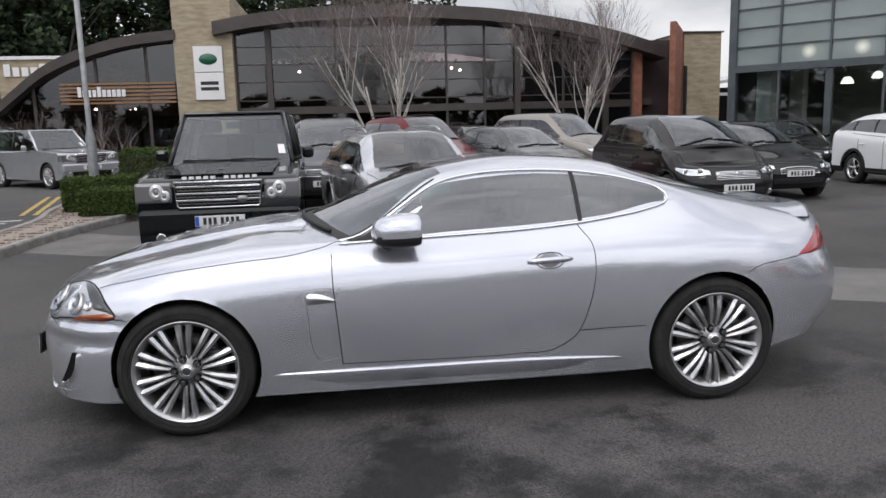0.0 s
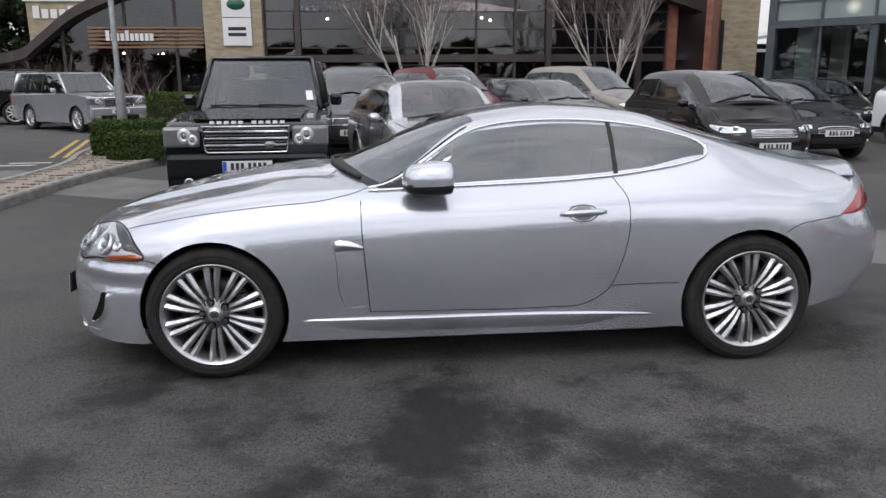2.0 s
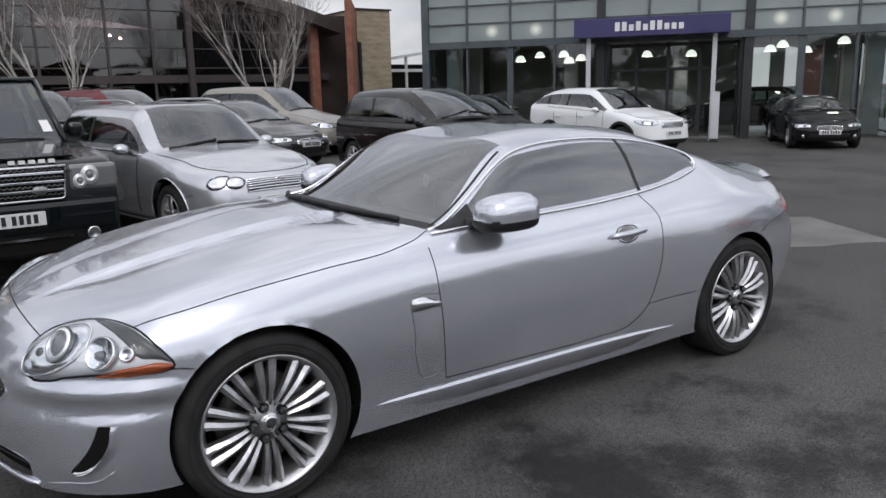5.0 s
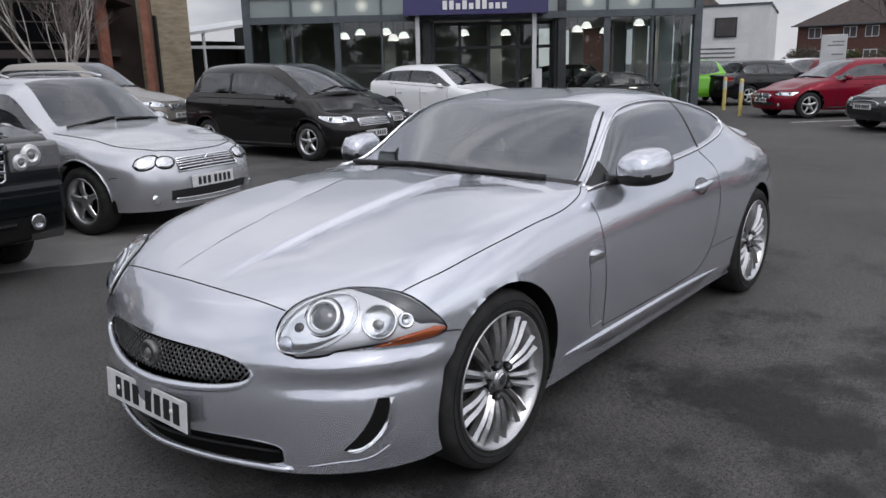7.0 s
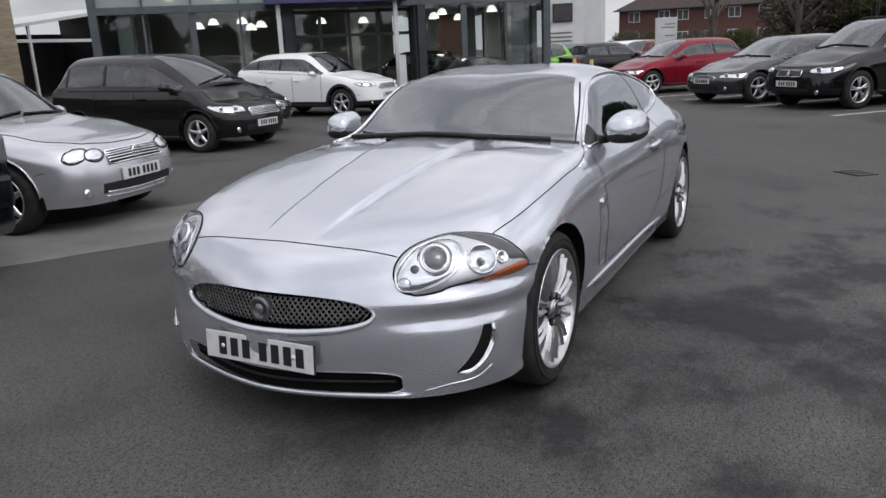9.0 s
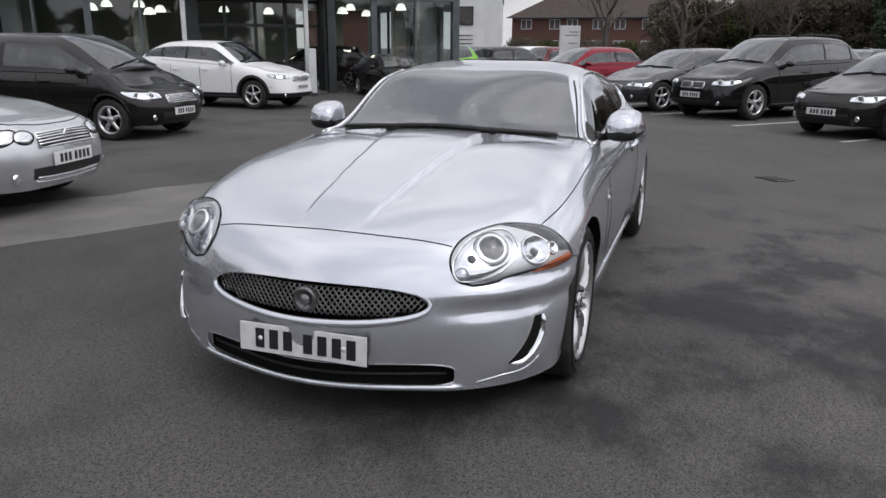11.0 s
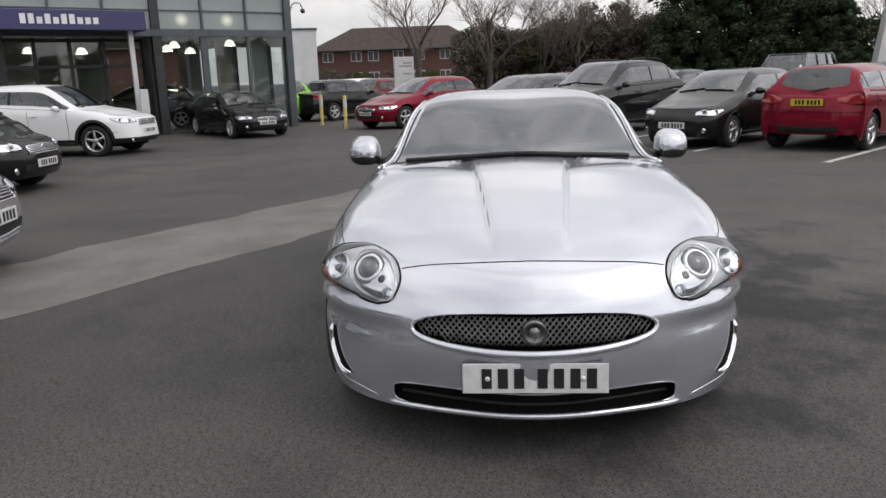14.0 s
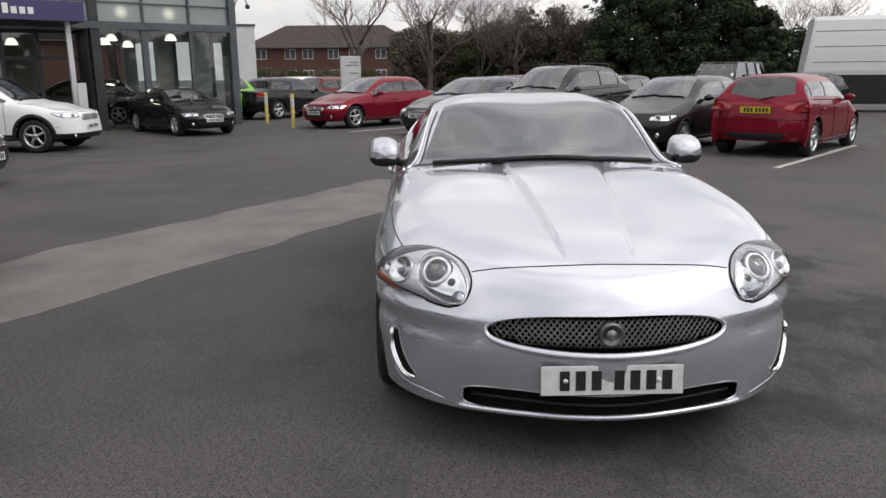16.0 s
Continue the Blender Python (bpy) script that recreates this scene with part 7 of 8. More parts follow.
def upright_suv(name, m, label, coat, lettered=False, blue=False):
    """A tall square off-road car, its nose towards -x."""
    car = thing(name, m, label, "car", "parked cars")
    W, xf, xa, R = 0.935, -1.44, 1.44, 0.38
    arcs = lambda x: [(x + 0.44 * math.cos(a), 0.38 + 0.44 * math.sin(a)) for a in np.linspace(math.pi + 0.25, -0.25, 15)]
    side = [(-2.31, 0.42), (-2.2, 0.3)] + arcs(xf) + arcs(xa) + [(2.45, 0.34), (2.6, 0.45), (2.62, 0.8), (2.56, 1.15), (-0.86, 1.155), (-1.5, 1.125), (-2.1, 1.075), (-2.24, 1.045), (-2.29, 0.98), (-2.3, 0.75)]
    bm = bmesh.new()
    near = [bm.verts.new((x, -W, z)) for x, z in side]
    far = [bm.verts.new((x, W, z)) for x, z in side]
    n = len(side)
    round_it = []
    for i in range(n):
        bm.faces.new((near[i], near[(i + 1) % n], far[(i + 1) % n], far[i]))
    bm.faces.new(near[::-1])
    bm.faces.new(far)
    bm.edges.ensure_lookup_table()
    for e in bm.edges:
        a, b = e.verts
        if abs(a.co.y - b.co.y) < 1e-6 and min(a.co.z, b.co.z) > 0.41 and not any(math.hypot(v.co.x - x, v.co.z - 0.38) < 0.45 for v in (a, b) for x in (xf, xa)):
            round_it.append(e)
    bmesh.ops.bevel(bm, geom=round_it, offset=0.075, segments=4, affect="EDGES", profile=0.5)
    ob = part("body", bm, coat, car)
    for f in ob.data.polygons:
        f.use_smooth = abs(f.normal.y) < 0.999 and f.area < 0.4
    for x in (xf, xa):
        for s in (-1, 1):
            rr = [(x + 0.436 * math.cos(a), s * yy, 0.38 + 0.436 * math.sin(a)) for a in np.linspace(-0.2, math.pi + 0.2, 18) for yy in (W - 0.01, 0.5)]
            piece("arch_liner", rr, [(2 * i, 2 * i + 1, 2 * i + 3, 2 * i + 2) for i in range(17)], LINER, car)
            plain_wheel(car, x, s * (W - 0.12), R, R, 0.27, 10, "front_wheel" if x < 0 else "rear_wheel")
    a_box("cabin_floor", (-0.8, 2.4, -0.8, 0.8, 1.156, 1.17), CLOTH, car)
    # bonnet: raised middle with a fold along either side, and the shut line across the nose
    for s in (-1, 1):
        slab("bonnet_fold", [(-2.12, s * 0.62, 1.0775), (-0.9, s * 0.66, 1.158), (-0.9, s * 0.685, 1.1535), (-2.12, s * 0.645, 1.0735)][:: s], 0.004, coat, car)
    slab("bonnet_middle", [(-2.1, -0.62, 1.0905), (-0.88, -0.66, 1.172), (-0.88, 0.66, 1.172), (-2.1, 0.62, 1.0905)][::-1], 0.012, coat, car)
    piece("shut_line", *tube([(-2.305 + 0.16 * abs(t) ** 8, 0.925 * t, 0.985) for t in np.linspace(-1, 1, 24)], 0.006, 5), SHADOW_GAP, car)
    # cabin: roof, pillars, panes
    a_box("roof", (-0.26, 2.36, -0.715, 0.715, 1.74, 1.79), coat, car, bevel=0.022)
    a_box("headlining", (-0.2, 2.25, -0.66, 0.66, 1.715, 1.738), HEADLINER, car)
    base = {"a": (-0.86, 0.83), "b": (0.6, 0.85), "c": (1.62, 0.85), "d": (2.52, 0.83)}
    head = {"a": (-0.24, 0.7), "b": (0.62, 0.705), "c": (1.6, 0.705), "d": (2.3, 0.69)}
    lo = lambda q, s: Vector((base[q][0], s * base[q][1], 1.15))
    hi = lambda q, s: Vector((head[q][0], s * head[q][1], 1.75))
    for s in (-1, 1):
        for q, r in (("a", 0.036), ("b", 0.04), ("c", 0.045), ("d", 0.075)):
            piece("pillar", *tube([lo(q, s), lo(q, s).lerp(hi(q, s), 0.5), hi(q, s)], r, 8), coat if q in "ad" else TRIM, car)
        for p0, p1 in (("a", "b"), ("b", "c"), ("c", "d")):
            slab("side_window", [lo(p0, s), lo(p1, s), hi(p1, s), hi(p0, s)], 0, GLASS_SIDE, car)
        piece("waist_seal", *tube([lo("a", s), lo("c", s), lo("d", s)], 0.016, 6), TRIM, car)
        c = Vector((-0.42, s * 1.03, 1.25))
        bm = bmesh.new()
        box(bm, c.x - 0.05, c.x + 0.05, c.y - 0.095, c.y + 0.075, c.z - 0.075, c.z + 0.075, 0.045)
        part("door_mirror", bm, coat, car)
        piece("mirror_arm", *tube([(c.x, c.y - s * 0.08, c.z - 0.06), (c.x - 0.02, s * 0.84, 1.17)], 0.025, 6), TRIM, car)
        # dark square headlamp with two round lenses, wrapped round the corner
        lamp = new("headlamp")
        lamp.parent = car
        bm = bmesh.new()
        box(bm, -2.312, -2.12, min(s * 0.525, s * 0.945), max(s * 0.525, s * 0.945), 0.825, 1.035, 0.03)
        part("housing", bm, LAMP_BEZEL, lamp)
        for y, z, r in ((0.7, 0.945, 0.08), (0.61, 0.9, 0.06)):
            v, f = lathe([(0.001, -0.02), (r * 0.5, -0.018), (r * 0.55, -0.03), (r * 0.7, -0.028), (r * 0.72, -0.014), (r * 0.92, -0.02), (r, 0.0)], "x", 28)
            piece("lamp_lens", *shifted((v, f), Matrix.Translation((-2.312, s * y, z))), LAMP_SHELL, lamp)
            v, f = lathe([(0.001, -0.026), (r * 0.3, -0.024), (r * 0.42, -0.014)], "x", 20)
            piece("lamp_bulb", *shifted((v, f), Matrix.Translation((-2.312, s * y, z))), LENS_GREY, lamp)
        for z in (0.9, 0.94, 0.98):
            a_box("lamp_bar", (-2.317, -2.3, s * 0.86 - 0.05, s * 0.86 + 0.05, z - 0.008, z + 0.008), LAMP_BEZEL, lamp)
        v, f = lathe([(0.001, -0.012), (0.04, -0.016), (0.05, -0.02), (0.06, -0.014), (0.062, 0.01)], "x", 24)
        piece("fog_lamp", *shifted((v, f), Matrix.Translation((-2.315, s * 0.68, 0.46))), LAMP_SILVER, car)
        a_box("tail_lamp", (2.56, 2.635, min(s * 0.78, s * 0.925), max(s * 0.78, s * 0.925), 0.75, 1.1), RED_LENS, car, bevel=0.02)
        for x in (-0.62, 0.58, 1.55):
            a_box("door_gap", (x - 0.005, x + 0.005, s * 0.9345 - 0.003, s * 0.9345 + 0.003, 0.42, 1.09), SHADOW_GAP, car)
        for x in (0.42, 1.4):
            a_box("door_handle", (x - 0.1, x + 0.1, s * 0.945 - 0.015, s * 0.945 + 0.015, 0.98, 1.015), coat, car, bevel=0.008)
        seat(car, 0.1, s * 0.4, 0.88)
    bm = bmesh.new()
    box(bm, 1.15, 1.32, -0.65, 0.65, 1.0, 1.5, 0.06)
    part("rear_seat", bm, CLOTH, car)
    slab("windscreen", [lo("a", 1), lo("a", -1), hi("a", -1), hi("a", 1)], 0, GLASS_CAR, car)
    slab("rear_window", [lo("d", 1), lo("d", -1), hi("d", -1), hi("d", 1)], 0, GLASS_SIDE, car)
    slab("windscreen_sticker", [Vector((-0.76, -0.64, 1.255)), Vector((-0.76, -0.735, 1.255)), Vector((-0.645, -0.71, 1.365)), Vector((-0.645, -0.62, 1.365))], 0, SIGN_WHITE, car)
    a_box("dashboard", (-0.8, -0.5, -0.75, 0.75, 1.1, 1.2), CLOTH, car, bevel=0.03)
    a_box("rear_view_mirror", (-0.3, -0.27, -0.12, 0.12, 1.58, 1.66), TRIM, car)
    # grille: bright frame, three bright bars, woven dark mesh between
    g = new("grille")
    g.parent = car
    piece("backing", [(-2.306, -0.49, 1.03), (-2.306, 0.49, 1.03), (-2.312, 0.46, 0.775), (-2.312, -0.46, 0.775)], [(0, 1, 2, 3)], LINER, g)
    frame_ = [(-2.325, -0.5, 1.035), (-2.325, 0.5, 1.035), (-2.33, 0.47, 0.79), (-2.33, 0.44, 0.772), (-2.33, -0.44, 0.772), (-2.33, -0.47, 0.79)]
    piece("surround", *tube(frame_, 0.011, 6, True), CHROME, g)
    for z in (0.985, 0.915, 0.845):
        a_box("slat", (-2.338, -2.31, -0.48, 0.48, z - 0.011, z + 0.011), CHROME, g, bevel=0.004)
    mesh_ = [tube([(-2.318, -0.47 + 0.94 * t, z + 0.008 * (1 if i % 2 else -1)) for i, t in enumerate(np.linspace(0, 1, 40))], 0.004, 4) for z in (1.012, 0.95, 0.88, 0.81)]
    piece("mesh", *merge(*mesh_), DULL_ALLOY, g)
    v, f = lathe([(0.001, -0.012), (0.04, -0.01), (0.055, 0.0)], "x", 20)
    piece("badge", [(x - 2.338, y * 1.2 - 0.27, z * 0.6 + 0.85) for x, y, z in v], f, DULL_ALLOY, g)
    # bumper, lower intake, strip
    bm = bmesh.new()
    box(bm, -2.345, -2.05, -0.93, 0.93, 0.5, 0.76, 0.05)
    part("bumper", bm, coat, car)
    a_box("lower_intake", (-2.322, -2.1, -0.62, 0.62, 0.33, 0.52), LINER, car, bevel=0.02)
    a_box("bumper_strip", (-2.34, -2.3, -0.5, 0.5, 0.455, 0.475), CHROME, car, "bright lower strip")
    p = plate_bars(car, 0.57, 0.111, BARS, PLATE_WHITE)
    p.location = (-2.352, 0, 0.63)
    if blue:
        a_box("plate_band", (-0.0095, -0.006, 0.238, 0.281, -0.05, 0.05), PLATE_BLUE, p)
    if lettered:
        for k in range(10):
            y = 0.42 - k * 0.082 - (0.07 if k > 4 else 0)
            a_box("bonnet_lettering", (-2.235, -2.195, y - 0.05, y, 1.058, 1.086), SIGN_WHITE, car, "white bar in place of lettering")
    for y0, y1 in ((-0.62, 0.02), (0.02, 0.66)):
        piece("wiper", *tube([(-0.85, y0, 1.19), (-0.84, (y0 + y1) / 2, 1.2), (-0.83, y1, 1.2)], 0.012, 5), TRIM, car)
    return car


upright_suv("luxury_suv", facing(-1.93, 5.55, 0.04, -1) @ Matrix.Diagonal((1, 0.86, 0.975, 1)), "dark green upright luxury off-road car with chrome grille", GREEN_BLACK, True, True)
make_car("estate_car", facing(0.27, 6.06, 0.18, -0.984), "silver estate car with twin oval headlamps and chrome grille", SILVER_B, **{**ESTATE, "rails": "bright", "plate_z": 0.47, "oval": True, "low_bars": 2, "bright": CHROME})
make_car("compact_mpv", facing(5.42, 8.5, 0.06, -1), "black tall compact hatchback with chrome grille slats", BLACK_BROWN, **{**MPV, "plate_z": 0.42})
make_car("small_hatchback", facing(7.45, 9.9, 0.0, -1), "black small hatchback with framed grille", BLACK_PAINT, **{**HATCH, "grille": "mesh", "plate_z": 0.5})
make_car("crossover", facing(11.35, 9.6, -0.03, -1) @ Matrix.Scale(0.91, 4), "white crossover with black lower cladding", WHITE_PAINT, **{**SUV, "cladding": True, "plate_z": 0.55, "roof_r": 2.75, "belt_r": 1.22, "nose": 0.88, "hood": 1.03, "R": 0.36, "bright": CHROME})
make_car("convertible", from_wheel(14.75, 6.95, -0.74, -0.67, 2.45, 0.69) @ Matrix.Scale(0.88, 4), "black soft-top convertible with bright wheels", BLACK_PAINT, **{**SALOON, "H": 1.37, "grille": "kidney", "plate_z": 0.45, "twin": True})
make_car("showroom_saloon", b_m @ pose(0.6, 3.2, 0.06, 0, 0, -20), "dark saloon on show behind the glass", BLACK_PAINT, **SALOON)
make_car("jeep", facing(-0.9, 11.6, 0.0, -1), "dark grey off-road car with upright slotted grille", GREY_PAINT, **{**SUV, "H": 1.72, "square": 0.4, "grille": "mesh"})
make_car("red_suv", facing(1.4, 15.0, 0.45, -0.9), "dark red off-road car with roof rails", DARK_RED, **{**SUV, "rails": True, "H": 1.75})
make_car("dark_saloon", facing(3.6, 13.4, 0.35, -0.93), "dark grey saloon with paper in the windscreen", GREY_PAINT, **SALOON)
make_car("gold_suv", facing(5.3, 15.6, 0.5, -0.85), "champagne-coloured boxy off-road car", GOLD_PAINT, **{**SUV, "H": 1.75, "square": 0.4})
make_car("black_estate", facing(3.6, 19.5, 0.2, -0.97), "black estate car in the back row", BLACK_PAINT, **ESTATE)
make_car("black_hatchback", facing(11.2, 14.5, -0.3, -0.95), "black hatchback beside the small black car", BLACK_PAINT, **HATCH)
upright_suv("silver_suv", facing(-9.3, 19.3, 0.75, -0.66) @ Matrix.Scale(0.93, 4), "silver boxy off-road car on the access road", SILVER_B)
upright_suv("dark_suv", facing(-14.0, 22.5, -0.95, -0.25), "dark large off-road car by the shrubs", BLACK_PAINT)
H2 = (-0.735, 0.678)
make_car("red_saloon", from_wheel(16.9, 2.65, *H2, 2.76, 0.77, False), "bright red saloon with a chrome grille", RED_PAINT, **{**SALOON, "plate_z": 0.45})
make_car("grey_saloon", from_wheel(13.7, -0.3, *H2, 2.83, 0.8, False), "dark grey sports saloon with mesh grille", GREY_PAINT, **{**SALOON, "wb": 2.83, "L": 4.67, "W": 1.85, "H": 1.42, "grille": "mesh", "R": 0.335})
make_car("black_suv", from_wheel(12.2, -2.2, *H2, 2.8, 0.8, False), "black off-road car with twin kidney grille", BLACK_PAINT, **{**SUV, "wb": 2.8, "L": 4.57, "W": 1.85, "grille": "kidney", "rails": True, "R": 0.36, "twin": True})
make_car("small_black_hatchback", facing(10.75, -4.5, *H2), "black small hatchback in a marked bay", BLACK_BROWN, **{**HATCH, "L": 3.77, "W": 1.64, "H": 1.42, "nose": 0.72, "grille": "none", "plate_z": 0.43, "R": 0.29})
make_car("red_hatchback", facing(9.75, -6.45, -H2[0], -H2[1]), "bright red hatchback reversed towards the lane", RED_PAINT, **{**HATCH, "L": 4.1, "W": 1.68, "H": 1.43, "wb": 2.62, "back_plate": True, "R": 0.32, "square": 0.25})
make_car("green_hatchback", facing(23.6, 8.3, 0.85, 0.5), "lime green hatchback near the showroom corner", GREEN_PAINT, **{**HATCH, "L": 4.4, "wb": 2.64, "W": 1.84, "H": 1.5})
make_car("black_saloon", facing(23.8, 5.6, 0.8, -0.6), "black saloon behind the yellow bollards", BLACK_PAINT, **SALOON)
make_car("burgundy_saloon", facing(27.0, 4.2, 0.8, -0.6), "dark burgundy saloon beyond the bollards", DARK_RED, **SALOON)
make_car("white_estate", facing(33, 6.0, 0.6, -0.8), "white estate car far across the car park", WHITE_PAINT, **ESTATE)
make_car("burgundy_estate", facing(21.0, -2.4, *H2), "dark burgundy estate car in the second row", DARK_RED, **ESTATE)
make_car("black_coupe", facing(18.5, -5.0, *H2), "black saloon in the second row", BLACK_PAINT, **SALOON)
make_car("black_roof_saloon", facing(16.0, -9.0, *H2), "dark grey saloon in the second row", GREY_PAINT, **SALOON)


# ---------------------------------------------------------------- street furniture and distance
for x, y in ((19.6, 5.65), (17.4, 4.45)):
    b = thing("bollard", pose(x, y, 0), "weathered yellow steel bollard on the asphalt", "bollard", "yellow bollards")
    v, f = lathe([(0.055, 0.0), (0.055, 0.93), (0.045, 0.965), (0.001, 0.975)], "z", 16)
    piece("post", v, f, BOLLARD_YELLOW, b)
    v, f = lathe([(0.0565, 0.62), (0.0565, 0.86)], "z", 16)
    piece("band", v, f, STEEL_WHITE, b, "pale reflective band")
totem = thing("totem_sign", pose(20.8, 3.05, 0, 0, 0, 105), "pale grey upright totem sign in the car park", "sign")
a_box("panel", (-0.33, 0.33, -0.07, 0.07, 0.1, 2.1), STEEL_WHITE, totem, bevel=0.015)
a_box("foot", (-0.3, 0.3, -0.15, 0.15, 0, 0.1), DARK_FRAME, totem)
for z, w in ((1.9, 0.3), (1.8, 0.42), (1.55, 0.3)):
    a_box("lettering", (-0.26, -0.26 + w, 0.066, 0.074, z - 0.02, z + 0.02), DULL_ALLOY, totem)
    a_box("lettering", (-0.26, -0.26 + w, -0.074, -0.066, z - 0.02, z + 0.02), DULL_ALLOY, totem)

post = thing("lamp_post", pose(-5.35, 10.6, 0.08), "galvanised steel lamp post with a thick base in the hedge", "street lamp")
v, f = lathe([(0.09, 0.0), (0.09, 1.35), (0.05, 1.55), (0.045, 7.5), (0.001, 7.5)], "z", 16)
piece("pole", v, f, GALVANISED, post)
a_box("hatch", (-0.045, 0.045, -0.098, -0.085, 0.5, 1.0), GALVANISED, post)
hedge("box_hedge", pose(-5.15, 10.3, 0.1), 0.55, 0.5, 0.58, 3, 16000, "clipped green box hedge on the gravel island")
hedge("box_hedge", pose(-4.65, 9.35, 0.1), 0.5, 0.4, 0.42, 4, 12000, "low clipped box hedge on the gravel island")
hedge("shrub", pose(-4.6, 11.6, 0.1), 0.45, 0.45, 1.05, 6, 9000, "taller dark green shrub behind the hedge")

bare_tree("birch_tree", pose(0.75, 19.6, 0), "multi-stemmed white birch without leaves", 11, 5, 6.8, 0.052, 4, BARK_PALE, BARK_TWIG, 0.48, 0.42, (4, 6), 0.66, 0.48)
bare_tree("birch_tree", pose(8.45, 23.5, 0), "multi-stemmed white birch without leaves", 17, 4, 7.2, 0.055, 4, BARK_PALE, BARK_TWIG, 0.48, 0.42, (4, 6), 0.66, 0.48)
for i, (x, y) in enumerate(((-10.9, 22.5), (-9.6, 23.5), (-8.2, 22.0), (-12.6, 23.0))):
    bare_tree("bare_shrub", pose(x, y, 0), "bare grey shrub with upright stems", 30 + i, 6, 2.4, 0.04, 3, BARK_GREY, BARK_GREY, 0.5, 0.6, (2, 3), 0.7, 0.55)

# brick house and white office far beyond the car park
house = thing("brick_house", pose(84, 11.0, 0), "long two-storey brown brick house with a hipped tile roof", "house")
a_box("wall", (0, 9, -9.7, 9.7, 0, 4.8), BRICK, house)
v = [(-0.6, -10.2, 4.7), (9.6, -10.2, 4.7), (9.6, 10.2, 4.7), (-0.6, 10.2, 4.7), (4.5, -5.8, 7.4), (4.5, 5.8, 7.4)]
piece("roof", v, [(0, 4, 5, 3), (1, 2, 5, 4), (0, 1, 4), (2, 3, 5), (0, 3, 2, 1)], ROOF_TILE, house, smooth=False)
a_box("gutter", (-0.72, -0.6, -10.2, 10.2, 4.62, 4.74), GREY_FRAME, house)
for y in (-8.2, -5.6, -2.6, -0.2, 2.7, 4.7, 8.0):
    for z in (1.1, 3.4):
        wdw = new("window")
        wdw.parent = house
        wdw.location = (-0.05, y, z)
        a_box("window_frame", (-0.04, 0.04, -0.62, 0.62, 0, 1.1), STEEL_WHITE, wdw)
        for k in (-0.3, 0.3):
            a_box("pane", (-0.06, -0.03, k - 0.25, k + 0.25, 0.08, 1.02), DARK_PANEL, wdw)
wing = thing("brick_house", pose(70, 31, 0, 0, 0, 20), "brown brick house with a dark tile roof", "house")
a_box("wall", (0, 9, -8, 8, 0, 5.0), BRICK, wing)
v = [(-0.6, -8.6, 4.9), (9.6, -8.6, 4.9), (9.6, 8.6, 4.9), (-0.6, 8.6, 4.9), (4.5, -5, 8.2), (4.5, 5, 8.2)]
piece("roof", v, [(0, 4, 5, 3), (1, 2, 5, 4), (0, 1, 4), (2, 3, 5), (0, 3, 2, 1)], ROOF_TILE, wing, smooth=False)
office = thing("white_office", pose(35.3, 12.5, 0, 0, 0, 14), "white rendered two-storey office with dark windows", "building")
a_box("wall", (0, 9, -3.2, 3.2, 0, 4.05), WHITE_WALL, office)
a_box("parapet", (-0.06, 9.06, -3.26, 3.26, 4.05, 4.14), GREY_FRAME, office)
for y, z in ((-1.2, 2.55), (1.5, 2.55), (-1.2, 0.25), (1.5, 0.25)):
    wdw = new("window")
    wdw.parent = office
    wdw.location = (-0.02, y, z)
    a_box("window_frame", (-0.05, 0.04, -0.52, 0.52, 0, 0.95), DARK_FRAME, wdw)
    a_box("pane", (-0.07, -0.04, -0.45, 0.45, 0.07, 0.88), DARK_PANEL, wdw)
a_box("notice", (-0.06, 0.0, -2.3, 0.6, 1.4, 2.25), SIGN_WHITE, office)
for z in (1.55, 1.76, 1.97):
    a_box("lettering", (-0.075, -0.055, -1.7, 0.0, z, z + 0.07), DULL_ALLOY, office)

# white van and boxy off-road car in the far row
van = thing("box_lorry", facing(23.5, -16.8, 0.35, 0.94), "tall white box lorry with grooved sides above a black skirt", "lorry")
vs, fs = [], []
prof = [(1.05, 1.35), (1.08, 1.5), (1.08, 2.2), (1.05, 2.8), (0.98, 3.3), (0.88, 3.45), (0, 3.5)]
prof = prof + [(-y, z) for y, z in prof[-2::-1]]
for x, k in ((-3.1, 0.97), (-3.0, 1.0), (3.0, 1.0), (3.1, 0.97)):
    vs += [(x - 0.12 * (z - 1.35) * (1 if x > 0 else -1), y * k, 1.35 + (z - 1.35) * k) for y, z in prof]
m_ = len(prof)
fs = [(i * m_ + j, (i + 1) * m_ + j, (i + 1) * m_ + j + 1, i * m_ + j + 1) for i in range(3) for j in range(m_ - 1)] + [tuple(range(m_)), tuple(3 * m_ + j for j in range(m_ - 1, -1, -1))]
piece("box_body", vs, fs, WHITE_PAINT, van, smooth=False)
# plain black block added to fill the dark band below the white body
a_box("lower_block", (-3.0, 3.0, -1.02, 1.02, 0.3, 1.352), TRIM, van, bevel=0.04)
for s in (-1, 1):
    for z, y in ((1.8, 1.08), (2.35, 1.073), (2.9, 1.035)):
        a_box("groove", (-2.8, 2.8, s * y - 0.006, s * y + 0.006, z, z + 0.025), GREY_FRAME, van)
    for x in (-1.9, 1.8):
        plain_wheel(van, x, s * 0.92, 0.42, 0.42, 0.27, 6)
upright_suv("boxy_off_roader", facing(27.5, -12.0, *H2) @ Matrix.Scale(1.06, 4), "grey square-roofed off-road car in the far row", GREY_PAINT)
make_car("black_estate", facing(20.0, -11.8, *H2), "black estate car in front of the van", BLACK_PAINT, **ESTATE)

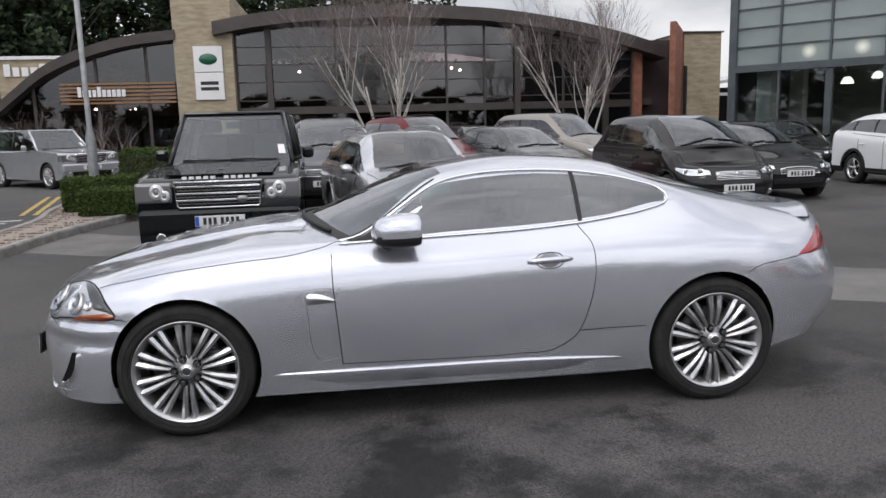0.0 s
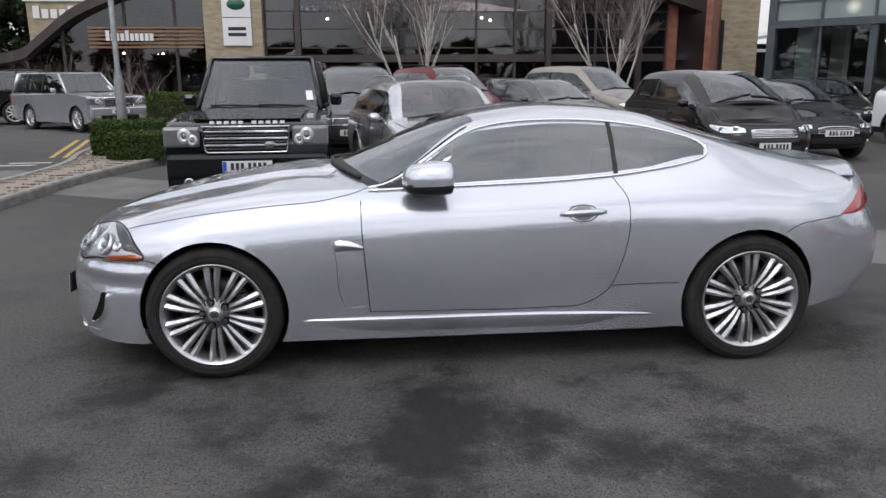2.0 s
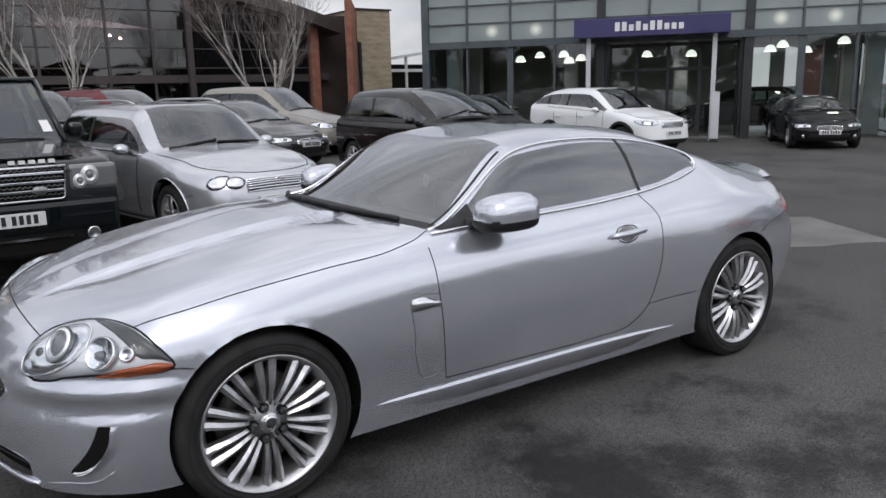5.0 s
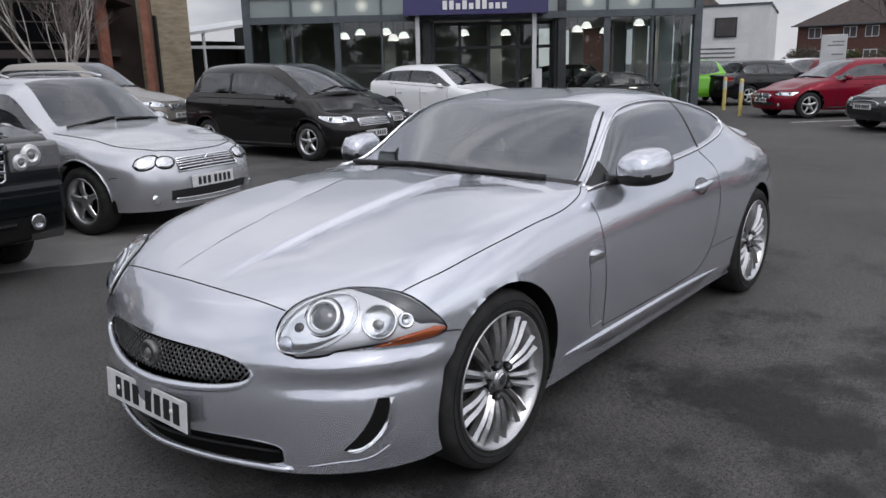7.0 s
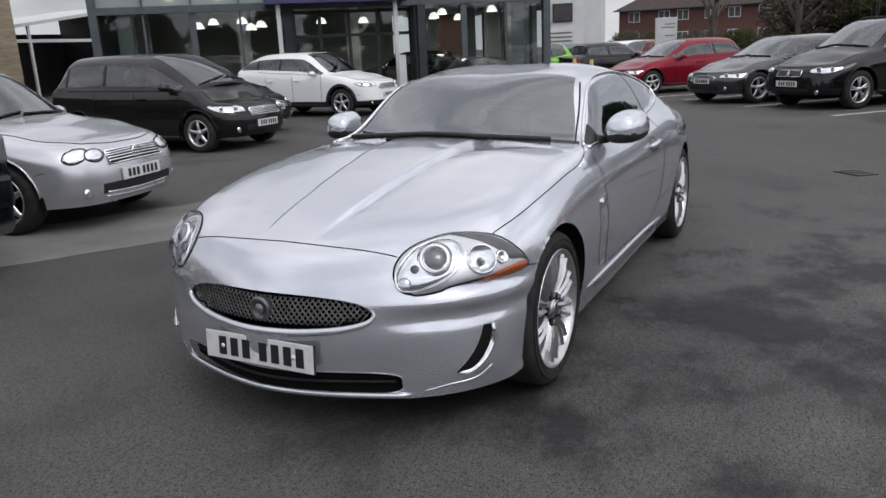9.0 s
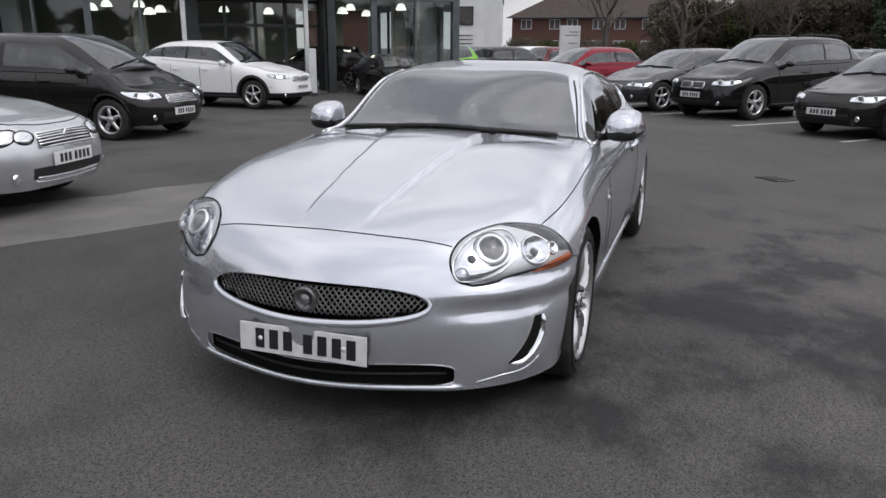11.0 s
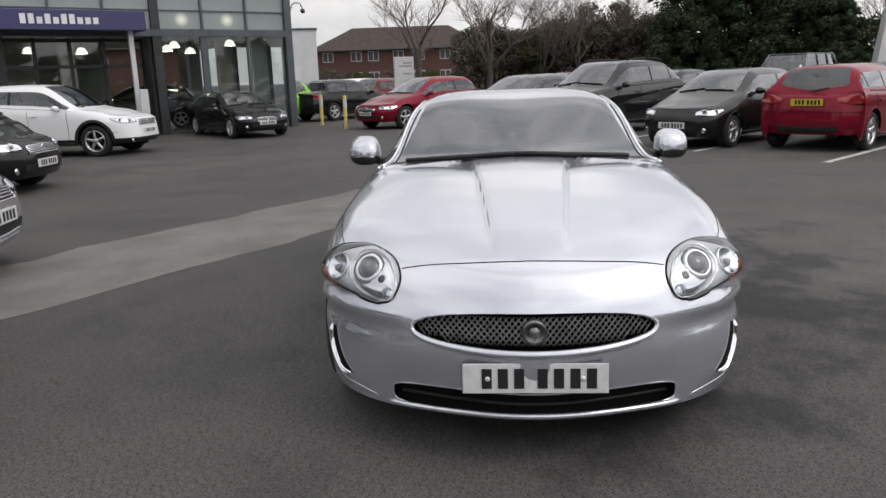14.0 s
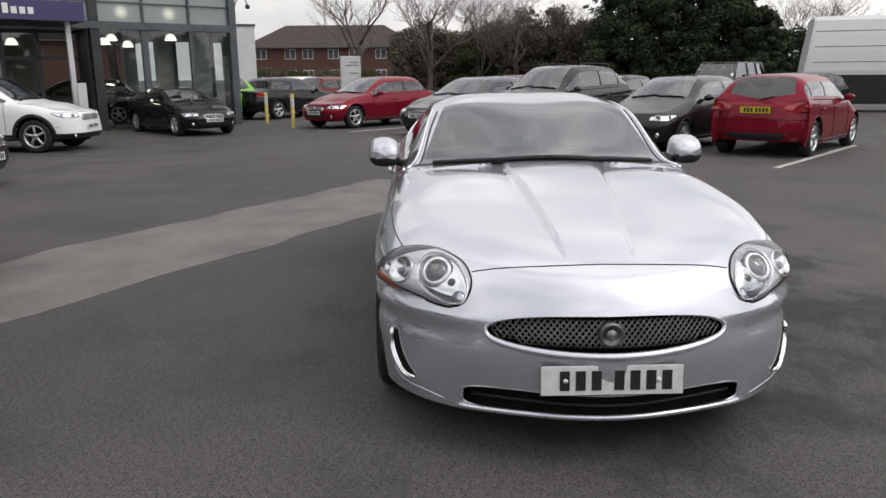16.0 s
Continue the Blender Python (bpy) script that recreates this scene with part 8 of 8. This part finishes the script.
# trees behind
for i, (x, y, h) in enumerate(((40, 4.2, 11), (41, 0.2, 11), (52, -3.5, 11), (50, -6.2, 10), (53, -9.0, 11), (50, -27, 11))):
    bare_tree("street_tree", pose(x, y, 0), "tall bare street tree with a dark trunk" if i < 2 else "bare grey-brown tree rising out of the scrub", 41 + 2 * i, 1 if i < 2 else 2, h, 0.19 if i < 2 else 0.13, 5, BARK_DARK, BARK_GREY, 0.75, 0.3, (4, 4), 0.76, 0.33, 0.66)
bare_tree("street_tree", pose(38, 17.5, 0), "drooping bare tree beside the office", 47, 1, 13, 0.28, 5, BARK_DARK, BARK_GREY, 0.6, 0.3, (3, 4), 0.7, 0.4)
rng = random.Random(9)
for i in range(9):
    leafy_tree("scrub_bush", pose(54 + rng.uniform(-3, 3), 0.8 - 1.55 * i, 0), "olive-green winter bush among the scrub" if i % 4 == 3 else "brownish bare winter scrub bush", 60 + i, rng.uniform(4.6, 6.6), rng.uniform(5.0, 6.4), LEAF_OLIVE if i % 4 == 3 else LEAF_BROWN, 21000, 0.085, 0.0, "bush")
for i in range(5):
    leafy_tree("low_bush", pose(66 + rng.uniform(-2, 2), 15.5 - 3.2 * i, 0), "low dark shrub in front of the brick house", 72 + i, rng.uniform(1.9, 2.8), rng.uniform(3.2, 4.4), LEAF_OLIVE if i % 2 else LEAF_BROWN, 6000, 0.07, 0.02, "bush")
for i, (x, y, h, w) in enumerate(((45, -12.7, 8.2, 5.0), (47, -14.2, 10.5, 7.0), (44.5, -15.9, 8.8, 6.4), (44, -17.9, 7.0, 5.6), (42.5, -19.8, 5.4, 3.6), (48, -24.5, 4.2, 6.5))):
    leafy_tree("evergreen_tree", pose(x, y, 0), "dense dark green evergreen tree", 80 + i, h, w, LEAF_DARK, 42000, 0.1, 0.0)
# the far side of the yard, which the glass and the paint mirror
for i in range(21):
    a = math.radians(142 + 8.2 * i)
    r = rng.uniform(36, 44)
    # all out of view; the first eight are raised to darken the cars' reflections
    tall = 1.55 if i < 8 else 1.0
    leafy_tree("boundary_tree", pose(r * math.cos(a), r * math.sin(a), 0), "dark evergreen tree along the edge of the yard", 150 + i, tall * rng.uniform(4.2, 7.0), rng.uniform(5.5, 8.0), LEAF_DARK if i % 3 else LEAF_OLIVE, 4200, 0.27, 0.03)
for i in range(12):
    leafy_tree("conifer", pose(-44 + 4.4 * i + rng.uniform(-1, 1), 54 + rng.uniform(-3, 3), 0), "tall dark evergreen tree behind the showroom", 100 + i, rng.uniform(13, 18), rng.uniform(7.5, 9.5), LEAF_DARK, 11000, 0.22, 0.05)
for i, x in enumerate((-39, -34.5, -29, -24, -19)):
    leafy_tree("conifer", pose(x, 47 + rng.uniform(-2, 2), 0), "tall dark evergreen tree behind the showroom", 130 + i, rng.uniform(13, 16), rng.uniform(7, 8.5), LEAF_DARK, 11000, 0.22, 0.03)
for x, y in ((-1.376, -0.762), (-1.376, 0.762), (1.376, -0.79), (1.376, 0.79)):
    hero_wheel(hero, x, y, 0.338, 0.338, "front_wheel" if x < 0 else "rear_wheel")
